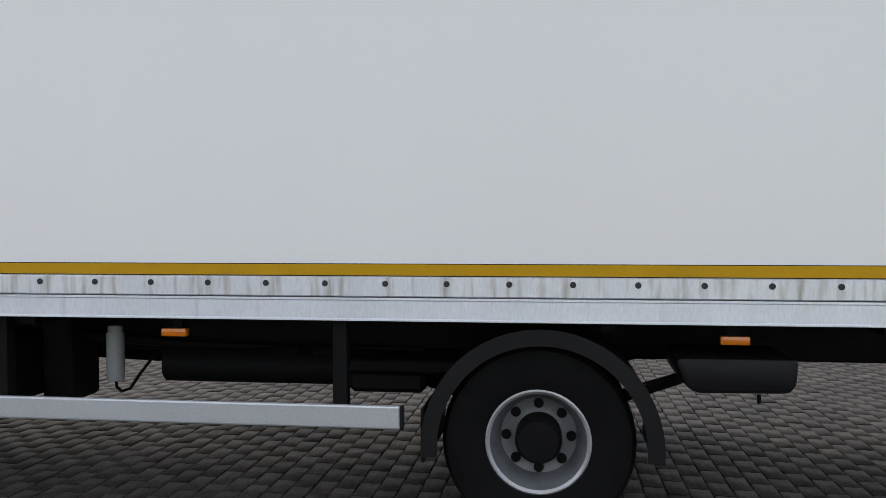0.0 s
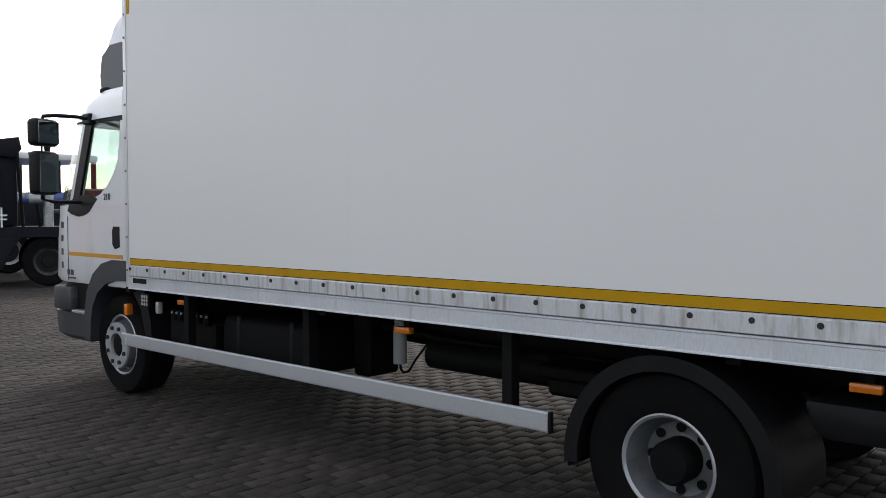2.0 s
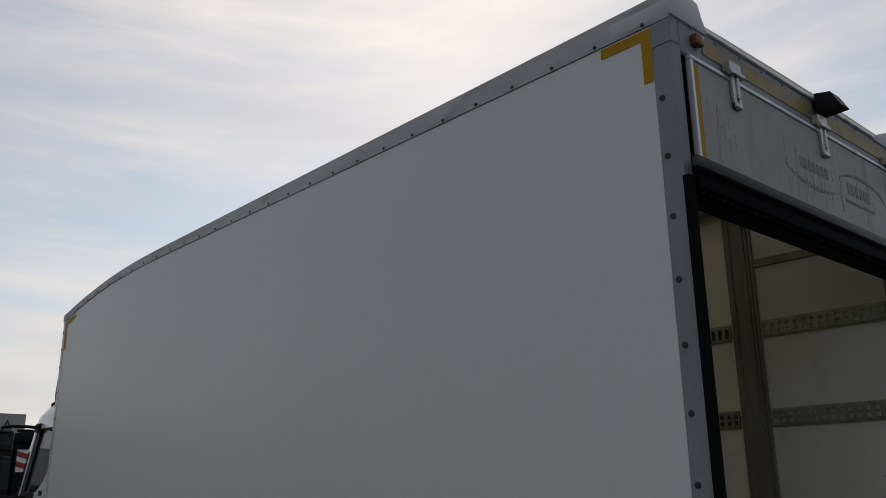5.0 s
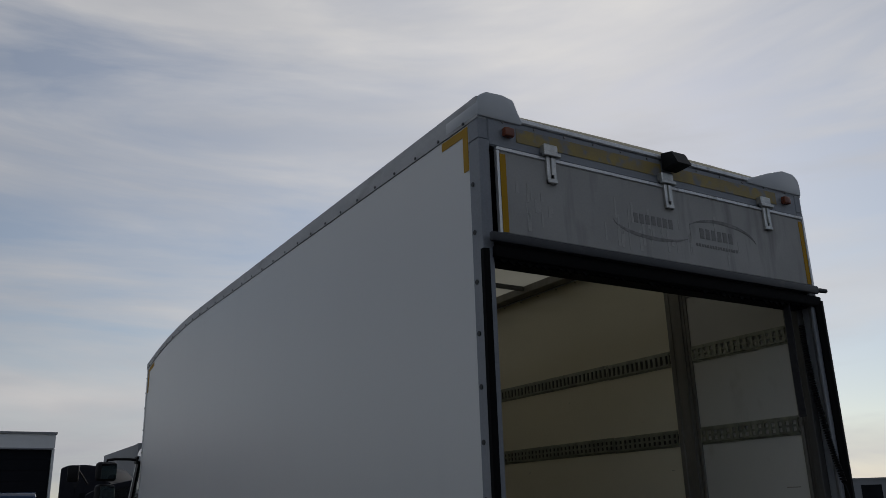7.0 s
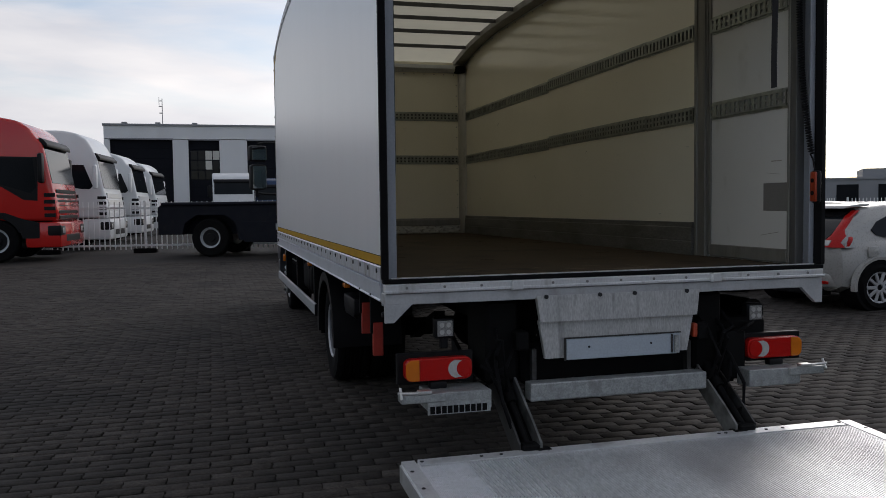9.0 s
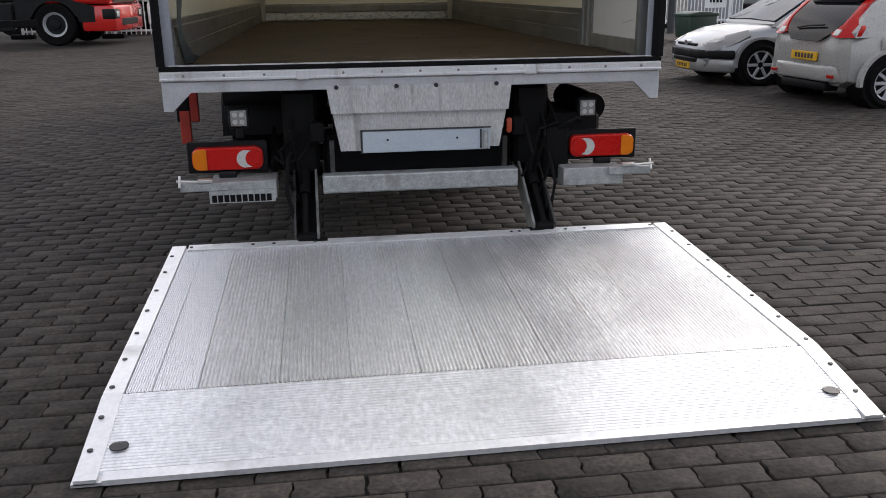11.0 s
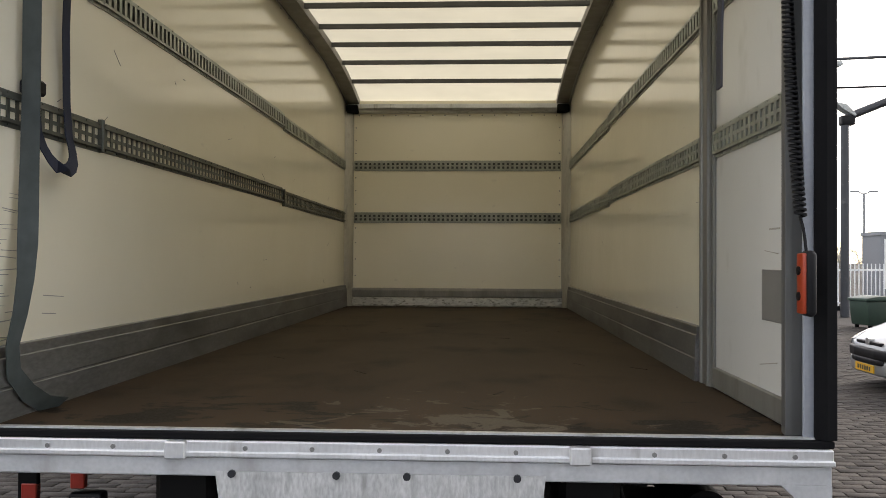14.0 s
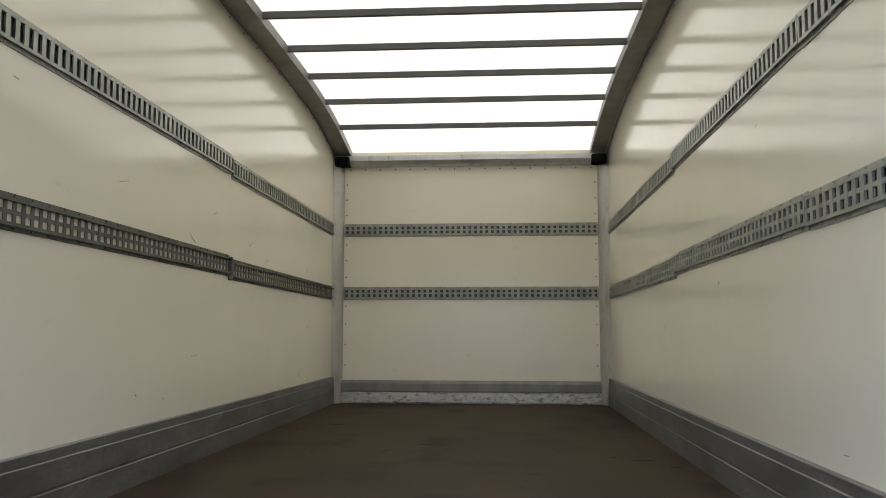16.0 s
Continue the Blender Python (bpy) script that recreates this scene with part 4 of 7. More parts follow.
for s in (-1, 1):
    part("side_seal", prism(B(), [(s * 1.242, -0.036), (s * 1.272, -0.028), (s * 1.272, -0.004), (1.218 if s > 0 else -1.236, -0.002), (1.216 if s > 0 else -1.234, -0.014)], "z", 1.0, 2.70), SEAL, truck, "black rubber door seal", 0)

# side door bay, inside right
dr = part("side_door", box(B(), (1.2265, 0.118, 1.0), (1.232, 1.19, 3.30)), DOORLINING, truck, "off-white inner side door, scuffed", 0)
db = B()
prism(db, [(1.226, 1.052), (1.212, 1.052), (1.212, 1.072), (1.202, 1.074), (1.202, 1.094), (1.210, 1.097), (1.210, 1.172), (1.202, 1.175), (1.202, 1.196), (1.212, 1.199), (1.212, 1.220), (1.226, 1.220)], "z", 0.986, 3.37)
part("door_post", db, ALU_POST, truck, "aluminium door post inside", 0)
db = B()
box(db, (1.214, 1.022, 1.0), (1.228, 1.050, 3.30), 0.004)
box(db, (1.212, 0.23, 0.99), (1.228, 1.022, 1.072), 0.004)
box(db, (1.212, 0.23, 2.95), (1.228, 1.022, 3.005), 0.004)
box(db, (1.212, 0.205, 0.99), (1.228, 0.228, 3.30), 0.004)
part("door_trim", db, ALU_POST, dr, "aluminium door trim", 0)
jb = B()
prism(jb, [(1.229, 0.203), (1.214, 0.203), (1.208, 0.186), (1.194, 0.172), (1.191, 0.150), (1.178, 0.142), (1.174, 0.098), (1.190, 0.094), (1.229, 0.094)], "z", 0.986, 3.27, 0.003)
part("door_jamb", jb, material("dull_grey_jamb", (0.115, 0.115, 0.113), (0.08, 0.08, 0.078), 0.55, 0.2, scale=5, stretch=(1, 1, 0.2), fine=70, bump=0.06, stain=(0.09, 0.088, 0.085), stain_scale=8, stain_at=(0.55, 0.8), stain_stretch=(1, 1, 0.15)), truck, "dull grey folded steel jamb beside the opening", 0)
part("jamb_strip", box(B(), (1.1995, 0.112, 1.10), (1.2055, 0.128, 3.24), 0.002), DOORLINING, truck, "pale edging strip", 0)
for z in (R1, R2):
    part("lashing_rail", lash_rail(0.235, 1.018, z[0] + 0.006, z[1] + 0.006, 1.225, "y", -1), RAILZN, dr, "short zinc lashing rail", 0)
part("sticker", box(B(), (1.2235, 0.238, 1.300), (1.2255, 0.460, 1.468), 0.001), GREYLABEL, dr, "grey square sticker")
mark = finish(box(B(), (-0.0008, -0.5, -0.5), (0.0008, 0.5, 0.5)), "scuff", SCUFF, 0)
for y, z, w, h, a in ((0.37, 1.525, 0.13, 0.004, 5), (0.34, 1.60, 0.10, 0.010, 0), (0.40, 1.16, 0.17, 0.006, -8)):
    again("scuff", mark, dr, Matrix.LocRotScale((1.2255, y, z), Euler((radians(a), 0, 0)), (1, w, h * 0.6)))
random.seed(8)
for i in range(34):
    y, z, w = random.uniform(0.3, 6.3), random.uniform(1.25, 2.4), random.uniform(0.015, 0.09)
    if 1.84 < z < 2.04:
        continue
    again("scuff", mark, truck, Matrix.LocRotScale((random.choice((-1.2243, 1.2243)) if y > 1.3 else -1.2243, y, z), Euler((radians(random.uniform(-40, 40)), 0, 0)), (1, w, 0.0028)))
random.seed(52)
for i in range(22):
    y, z, w = random.uniform(0.13, 0.26), 1.20 + 0.024 * i + random.uniform(-0.01, 0.01), random.uniform(0.04, 0.15)
    again("scuff", mark, truck, Matrix.LocRotScale((-1.2243, y, z), Euler((radians(random.uniform(-6, 3)), 0, 0)), (1, w, random.uniform(0.0012, 0.0035))))
for y, z, w in ((0.50, 1.36, 0.14), (0.47, 1.30, 0.09), (0.62, 1.86, 0.03)):
    again("scuff", mark, truck, Matrix.LocRotScale((-1.2243, y, z), Euler((radians(-4), 0, 0)), (1, w, 0.003)))

# sill, lift bracket and rear cover
sl = B()
box(sl, (-1.262, -0.035, 0.935), (1.262, 0.0, 0.975), 0.005)
box(sl, (-1.262, -0.045, 0.93), (1.262, -0.03, 0.945), 0.003)
sill = part("rear_sill", sl, ALU, truck, "bright aluminium rear sill", 0)
part("sill_seal", box(B(), (-1.265, -0.032, 0.977), (1.265, 0.012, 0.998), 0.004), SEAL, sill, "black rubber sill strip")
part("sill_edge", box(B(), (-1.22, -0.012, 0.9985), (1.22, 0.01, 1.004)), ALU, sill, "thin aluminium floor edge", 0)
for x in (-0.58, 0.565):
    part("clip", box(B(), (x - 0.03, -0.058, 0.925), (x + 0.03, -0.03, 0.975), 0.004), ALU, sill, "aluminium clip")
for i in range(13):
    again("rivet", rivet_back, sill, Matrix.Translation((-1.15 + 0.192 * i, -0.036, 0.955)))
ch = B()
box(ch, (-1.258, -0.028, 0.872), (1.258, 0.07, 0.928), 0.004)
for s in (-1, 1):
    prism(ch, [(s * 1.258, 0.875), (s * 1.258, 0.785), (s * 1.215, 0.785), (s * 1.12, 0.875)], "y", -0.028, 0.0)
part("rear_crossmember", ch, material("pale_grey_steel", (0.46, 0.47, 0.48), (0.36, 0.37, 0.38), 0.5, 0.2, scale=6, fine=80, bump=0.08, stain=(0.25, 0.24, 0.23), stain_scale=9, stain_at=(0.56, 0.8), stain_stretch=(1, 1, 0.3)), truck, "pale grey rear crossmember", 0)
cv = part("lift_cover", prism(B(), [(-0.47, 0.888), (0.47, 0.888), (0.455, 0.752), (-0.45, 0.752)], "y", -0.035, -0.005), COVER, truck, "galvanised cover plate with runs of dirt", 0)
part("lift_cover", prism(B(), [(-0.445, 0.753), (0.452, 0.753), (0.415, 0.555), (-0.41, 0.555)], "y", 0.0, 0.03), COVER, truck, "galvanised lower cover plate", 0)
for x in (-0.42, -0.12, 0.08, 0.39):
    part("bolt", rod(B(), (x, -0.045, 0.883), (x, -0.034, 0.883), 0.011, 10), BOLT, cv)
pl = part("plate_holder", box(B(), (-0.30, -0.012, 0.543), (0.365, -0.003, 0.655), 0.004), PLATE, truck, "empty pale number plate holder", 0)
pf = B()
box(pf, (-0.305, -0.015, 0.655), (0.37, -0.002, 0.661))
box(pf, (-0.308, -0.015, 0.54), (-0.300, -0.002, 0.661))
box(pf, (0.31, -0.020, 0.55), (0.318, -0.002, 0.65))
box(pf, (0.345, -0.020, 0.545), (0.352, -0.002, 0.59))
part("plate_frame", pf, ARM, pl, "", 0)
for x in (-0.17, 0.19):
    part("bolt", rod(B(), (x, -0.016, 0.608), (x, -0.011, 0.608), 0.006, 8), BOLT, pl)
pb = B()
rod(pb, (0.34, -0.018, 0.55), (0.34, -0.018, 0.643), 0.013, 10)
part("plate_lamp", pb, GALV, pl)

# tail lift
lb = B()
box(lb, (-0.51, -0.045, 0.345), (0.51, 0.045, 0.440), 0.008, 2)
part("lift_beam", lb, GALV, truck, "galvanised lift beam", 0)
# Added black box, so that the gap between cover and beam reads dark.
part("lift_crossbar", box(B(), (-0.50, 0.12, 0.40), (0.50, 0.24, 0.64), 0.02), BLACK, truck, "black box added to darken the gap under the covers", 0)
for x in (-0.455, 0.455):
    part("lift_bracket", box(B(), (x - 0.012, 0.045, 0.43), (x + 0.012, 0.08, 0.60)), ARM, truck, "", 0)
for s in (-1, 1):
    arm_side = [(0.36, 0.62), (0.36, 0.50), (-0.20, 0.12), (-0.27, 0.13), (-0.27, 0.20), (-0.16, 0.28)]
    arm = part("lift_arm", prism(B(), arm_side, "x", s * 0.538, s * 0.550), ARMGREY, truck, "worn galvanised lift arm", 0)
    part("arm_side", prism(B(), arm_side, "x", s * 0.650, s * 0.660), ARM, arm, "dirty dark steel side plate", 0)
    part("arm_web", prism(B(), [(0.34, 0.52), (0.34, 0.50), (-0.18, 0.145), (-0.20, 0.165)], "x", s * 0.5525, s * 0.6495), BLACK, arm, "", 0)
    hb2 = B()
    rod(hb2, (s * 0.605, 0.36, 0.62), (s * 0.605, -0.02, 0.34), 0.032, 14)
    rod(hb2, (s * 0.605, -0.02, 0.34), (s * 0.605, -0.24, 0.18), 0.018, 12)
    box(hb2, (s * 0.601 - 0.046, -0.29, 0.12), (s * 0.601 + 0.046, -0.22, 0.20), 0.01)
    part("lift_cylinder", hb2, BLACK, truck, "black hydraulic cylinder")
    hs = B()
    tube(hs, [(s * 0.62, 0.2, 0.62), (s * 0.68, 0.0, 0.52), (s * 0.69, -0.12, 0.38), (s * 0.66, -0.16, 0.26), (s * 0.63, -0.12, 0.22)], 0.010)
    tube(hs, [(s * 0.58, 0.2, 0.66), (s * 0.72, 0.05, 0.56), (s * 0.67, -0.02, 0.40), (s * 0.63, -0.02, 0.30)], 0.009)
    part("hose", hs, SEAL, truck, "black hydraulic hose")
    vb = B()
    box(vb, (s * 0.52, 0.10, 0.42), (s * 0.70, 0.45, 0.86), 0.02)
    box(vb, (s * 0.49, 0.02, 0.60), (s * 0.56, 0.12, 0.70), 0.01)
    part("lift_mount", vb, BLACK, truck, "", 0)
tb = B()
rod(tb, (-0.7, 0.2, 0.52), (0.7, 0.2, 0.52), 0.045, 14)
part("torsion_tube", tb, BLACK, truck)
random.seed(14)
for s in (-1, 1):
    for i in range(6):
        a, b, c = random.uniform(0.50, 0.74), random.uniform(0.50, 0.74), random.uniform(0.05, 0.4)
        hs = tube(B(), [(s * a, c + 0.1, 0.80), (s * (a + 0.03), c - 0.06, 0.66), (s * b, c - 0.14, 0.52 + 0.03 * i), (s * (b - 0.04), c - 0.10, 0.40), (s * (b - 0.02), c + 0.08, 0.34 + 0.02 * i)], random.uniform(0.007, 0.012))
        part("hose", hs, SEAL, truck, "black hydraulic hose")
hs = B()
tube(hs, [(-0.75, 0.05, 0.53), (-0.70, 0.0, 0.50), (-0.62, 0.02, 0.52), (-0.56, 0.08, 0.60), (-0.53, 0.15, 0.70)], 0.009)
part("cable", hs, SEAL, truck, "black loose cable")
part("orange_cap", box(B(), (0.455, 0.0, 0.62), (0.485, 0.04, 0.70), 0.012, 2), ORANGE, truck, "orange plastic cap")

# platform on the ground: hinge edge, ribbed deck, smooth borders, ramp tip
PZ0, PZ1, PZ2 = 0.168, 0.098, 0.022


def deck_z(y):
    return PZ0 + (PZ1 - PZ0) * (-0.27 - y) / 1.43 if y > -1.70 else PZ1 + (PZ2 - PZ1) * (-1.70 - y) / 0.40


pbm = B()
prism(pbm, [(-0.27, deck_z(-0.27) - 0.012), (-1.70, deck_z(-1.70) - 0.012), (-2.10, deck_z(-2.10) - 0.008), (-2.10, 0.004), (-1.70, 0.012), (-0.27, 0.075)], "x", -1.25, 1.25)
lift = part("platform", pbm, ALU, truck, "lowered aluminium tail lift platform", 0)
def ribbed_plank(x0, x1, ribs):
    """One extruded deck plank: a continuous ribbed sheet with its sides turned down."""
    bm = B()
    w = (x1 - x0) / ribs
    low = 0.62 * w
    prof = [(x0, -0.010)]
    for i in range(ribs):
        x = x0 + w * i
        prof += [(x + w * 0.06, -low), (x + w * 0.28, 0.0), (x + w * 0.56, 0.0), (x + w * 0.78, -low)]
    prof.append((x1, -0.010))
    a, b = -0.345, -1.70
    near, far = [bm.verts.new((x, a, deck_z(a) + d)) for x, d in prof], [bm.verts.new((x, b, deck_z(b) + d)) for x, d in prof]
    for j in range(len(prof) - 1):
        bm.faces.new((near[j], near[j + 1], far[j + 1], far[j]))
    bmesh.ops.recalc_face_normals(bm, faces=bm.faces[:])
    return bm


seams = [-1.176, -1.09, -0.945, -0.68, -0.44, -0.20, 0.03, 0.26, 0.50, 0.735, 0.95, 1.176]
for a, b in zip(seams, seams[1:]):
    part("deck_plank", ribbed_plank(a + 0.0014, b - 0.0014, round((b - a) / (0.0145 if a > -1.0 else 0.0085))), DECK if a > -1.0 else DECKFINE, lift, "ribbed aluminium deck plank", 0)
rd = B()
nt = 26
prof = [(-1.703, deck_z(-1.703) - 0.012)]
for i in range(nt):
    a = -1.705 - 0.36 * i / nt
    b = a - 0.36 / nt * 0.75
    prof += [(a, deck_z(a) - 0.005), (a - 0.002, deck_z(a)), (b, deck_z(b)), (b - 0.002, deck_z(b) - 0.005)]
prism(rd, prof + [(-2.068, deck_z(-2.068) - 0.012)], "x", -1.20, 1.20)
part("ramp_tip", rd, DECK, lift, "finely ribbed ramp tip", 0)
pe = B()
for s in (-1, 1):
    prism(pe, [(-0.27, deck_z(-0.27) + 0.003), (-1.70, deck_z(-1.70) + 0.003), (-2.10, deck_z(-2.10) + 0.003), (-2.10, 0.01), (-1.70, 0.02), (-0.27, 0.09)], "x", s * 1.178, s * 1.242)
prism(pe, [(-0.265, deck_z(-0.265) + 0.004), (-0.335, deck_z(-0.335) + 0.003), (-0.335, 0.10), (-0.265, 0.09)], "x", -1.163, 1.163)
prism(pe, [(-2.07, deck_z(-2.07) + 0.004), (-2.105, deck_z(-2.105) + 0.002), (-2.105, 0.006), (-2.07, 0.01)], "x", -1.163, 1.163)
part("platform_edge", pe, BORDER, lift, "smooth aluminium border", 0)
hole = finish(rod(B(), (0, 0, -0.001), (0, 0, 0.002), 0.009, 12), "bolt", BOLT)
for x in (-0.86, -0.76, -0.56, -0.52, 0.42, 0.46, 0.70, 0.80, -1.15, 1.15):
    again("bolt", hole, lift, Matrix.Translation((x, -0.298, deck_z(-0.298) + 0.0045)))
for s in (-1, 1):
    for y in (-0.412, -0.618, -0.831, -1.04, -1.249, -1.463, -1.662, -1.823, -1.975):
        again("bolt", hole, lift, Matrix.Translation((s * 1.222, y, deck_z(y) + 0.0045)))
for s in (-1, 1):
    part("stop_hole", rod(B(), (s * 1.142, -1.962, deck_z(-1.962)), (s * 1.142, -1.962, deck_z(-1.962) + 0.004), 0.028, 14), BOLT, lift)
for s in (-1, 1):
    wb = B()
    box(wb, (s * 0.545 - 0.03, -0.300, 0.10), (s * 0.545 + 0.05, -0.235, deck_z(-0.30) + 0.007), 0.006)
    part("hinge_pad", wb, BLACK, lift)

# lamps, brackets and the air tank at the back
for s in (-1, 1):
    bk = part("lamp_board", box(B(), (s * 0.785, 0.062, 0.456), (s * 1.185, 0.095, 0.614), 0.005), PLASTIC, truck, "black tail lamp board", 0)

    def pill(x0, x1, z0, z1, y0, y1, r0, r1, edge=0.006):
        pts = []
        for cx, rr, a0 in ((x1, r1, -90), (x1, r1, 0), (x0, r0, 90), (x0, r0, 180)):
            cz = z0 + rr if a0 in (-90, 180) else z1 - rr
            ccx = cx - rr if cx == x1 else cx + rr
            for k in range(5):
                a = radians(a0 + 90 * k / 4)
                pts.append((ccx + rr * math.cos(a), cz + rr * math.sin(a)))
        return prism(B(), [(s * p, q) for p, q in pts], "y", y0, y1, edge, 2)
    lamp = part("tail_lamp", pill(0.805, 1.155, 0.478, 0.592, 0.010, 0.061, 0.036, 0.034), RED, truck, "red tail lamp with amber and clear ends", 0)
    part("indicator", pill(1.082, 1.151, 0.482, 0.588, 0.004, 0.0095, 0.006, 0.032, 0.0015), AMBER, lamp, "amber indicator lens", 0)
    part("fog_lens", pill(0.811, 0.893, 0.490, 0.580, 0.002, 0.0095, 0.040, 0.040, 0.0015), RED, lamp, "round red fog lens", 0)
    part("rear_lens", pill(0.900, 1.079, 0.482, 0.588, 0.005, 0.0095, 0.006, 0.006, 0.0015), RED, lamp, "flat red lens", 0)
    ring = B()
    for i in range(18):
        a, b = radians(-75 + 150 * i / 18), radians(-75 + 150 * (i + 1) / 18)
        c, d, ro, ri = 0.848, 0.884, 0.050, 0.043
        prism(ring, [(s * (c + ri * math.cos(a)), 0.535 + ri * math.sin(a)), (s * (d + ro * math.cos(a)), 0.535 + ro * math.sin(a) * 0.93), (s * (d + ro * math.cos(b)), 0.535 + ro * math.sin(b) * 0.93), (s * (c + ri * math.cos(b)), 0.535 + ri * math.sin(b))], "y", -0.001, 0.006)
    part("reverse_lens", ring, LENSWHITE, lamp, "clear crescent reversing lens")
    # work lamp
    wb = B()
    box(wb, (s * 0.92 - 0.052, 0.11, 0.672), (s * 0.92 + 0.052, 0.17, 0.777), 0.012, 2)
    box(wb, (s * 0.92 - 0.02, 0.12, 0.62), (s * 0.92 + 0.02, 0.16, 0.68), 0.004)
    wk = part("work_lamp", wb, PLASTIC, truck, "square black work lamp")
    part("lens", box(B(), (s * 0.92 - 0.041, 0.1005, 0.684), (s * 0.92 + 0.041, 0.1105, 0.766), 0.008, 2), WORKLENS, wk, "square clear lens")
    for i in (-1, 1):
        for k in (-1, 1):
            part("led", rod(B(), (s * 0.92 + i * 0.018, 0.0975, 0.725 + k * 0.018), (s * 0.92 + i * 0.018, 0.1025, 0.725 + k * 0.018), 0.013, 12), LENSWHITE, wk)
    # bracket below the lamps
    gb2 = B()
    box(gb2, (s * 0.74, -0.10, 0.347), (s * 1.065, 0.10 if s < 0 else 0.02, 0.440), 0.004)
    box(gb2, (s * 0.98, -0.12, 0.400), (s * 1.205, -0.04, 0.442), 0.004)
    gk = part("bumper_bracket", gb2, GALV, truck, "galvanised bumper bracket, bent and scratched", 0)
    part("lamp_mount", box(B(), (s * 0.94, 0.0, 0.434), (s * 1.03, 0.055, 0.475), 0.012, 2), PLASTIC, truck, "black rubber lamp mount")
    tb = B()
    rod(tb, (s * 1.09, -0.115, 0.449), (s * 1.22, -0.115, 0.455), 0.007, 8)
    rod(tb, (s * 1.205, -0.13, 0.427), (s * 1.205, -0.10, 0.477), 0.007, 8)
    box(tb, (s * 1.05, -0.125, 0.443), (s * 1.12, -0.08, 0.459), 0.003)
    part("latch_pin", tb, ZINC, gk)
    part("arm_plate", prism(B(), [(0.10, 0.34), (0.10, 0.45), (0.50, 0.62), (0.50, 0.45)], "x", s * 0.755, s * 0.775), BLACK, truck, "", 0)
tx = part("maker_plate", box(B(), (-1.07, -0.106, 0.335), (-0.748, -0.101, 0.400)), GALV, truck, "galvanised plate with dark bars of print", 0)
part("faded_print", bars(B(), -1.058, 0.340, 10, 0.0235, 0.036, 0.0062, -0.1065, 0.002), SEAL, tx)
tk = B()
rod(tk, (0.98, 0.22, 0.715), (0.98, 0.75, 0.715), 0.075, 24)
part("air_tank", tk, BLACK, truck, "black air cylinder")
tk = B()
box(tk, (0.70, 0.10, 0.47), (0.99, 0.62, 0.70), 0.02)
box(tk, (0.665, 0.02, 0.37), (0.80, 0.32, 0.64), 0.012)
tube(tk, [(0.74, 0.03, 0.63), (0.78, -0.01, 0.67), (0.84, 0.02, 0.69), (0.88, 0.10, 0.66)], 0.010)
part("control_box", tk, BLACK, truck, "black lift control box")
for y, z0, z1 in ((0.36, 0.58, 0.895), (0.70, 0.65, 0.895)):
    fb = B()
    box(fb, (-1.262, y - 0.012, z0 + 0.10), (-1.195, y + 0.012, z1), 0.003)
    fk = part("reflector_bracket", fb, BLACK, truck, "hanging bracket with a red reflector", 0)
    part("reflector", box(B(), (-1.250, y - 0.015, z0 - 0.02), (-1.195, y + 0.015, z0 + 0.16), 0.004), REDBOARD, fk, "red reflector")

# chassis
for s in (-1, 1):
    part("chassis_rail", box(B(), (s * 0.36, 0.25, 0.62), (s * 0.44, 8.113, 0.86), 0.008), BLACK, truck, "black chassis rail", 0)
for y in (0.4, 1.203, 2.254, 3.412, 4.724, 5.927, 7.02):
    part("cross_beam", box(B(), (-1.18, y - 0.03, 0.84), (1.18, y + 0.03, 0.90)), BLACK, truck, "", 0)
    part("chassis_cross", box(B(), (-0.36, y - 0.04, 0.66), (0.36, y + 0.04, 0.82)), BLACK, truck, "", 0)
ax = B()
rod(ax, (-0.8, 2.517, 0.39), (0.8, 2.517, 0.39), 0.07, 16)
bmesh.ops.create_uvsphere(ax, u_segments=16, v_segments=10, radius=0.19, matrix=Matrix.Translation((0, 2.517, 0.39)))
part("rear_axle", ax, BLACK, truck)
ax = B()
rod(ax, (-0.9, 7.326, 0.36), (0.9, 7.326, 0.36), 0.05, 12)
part("front_axle", ax, BLACK, truck)
sh = B()
rod(sh, (0, 2.674, 0.45), (0, 6.473, 0.62), 0.05, 12)
part("drive_shaft", sh, BLACK, truck)
for s in (-1, 1):
    sp = B()
    prism(sp, [(1.781, 0.56), (2.517, 0.30), (3.305, 0.56), (3.305, 0.60), (2.517, 0.36), (1.781, 0.60)], "x", s * 0.46, s * 0.54)
    part("leaf_spring", sp, BLACK, truck)
eng = B()
box(eng, (-0.42, 6.255, 0.38), (0.42, 8.113, 0.95), 0.08, 2)
part("engine", eng, BLACK, truck)
part("gearbox", rod(B(), (0, 5.489, 0.55), (0, 6.255, 0.58), 0.19, 16, 0.24), BLACK, truck)
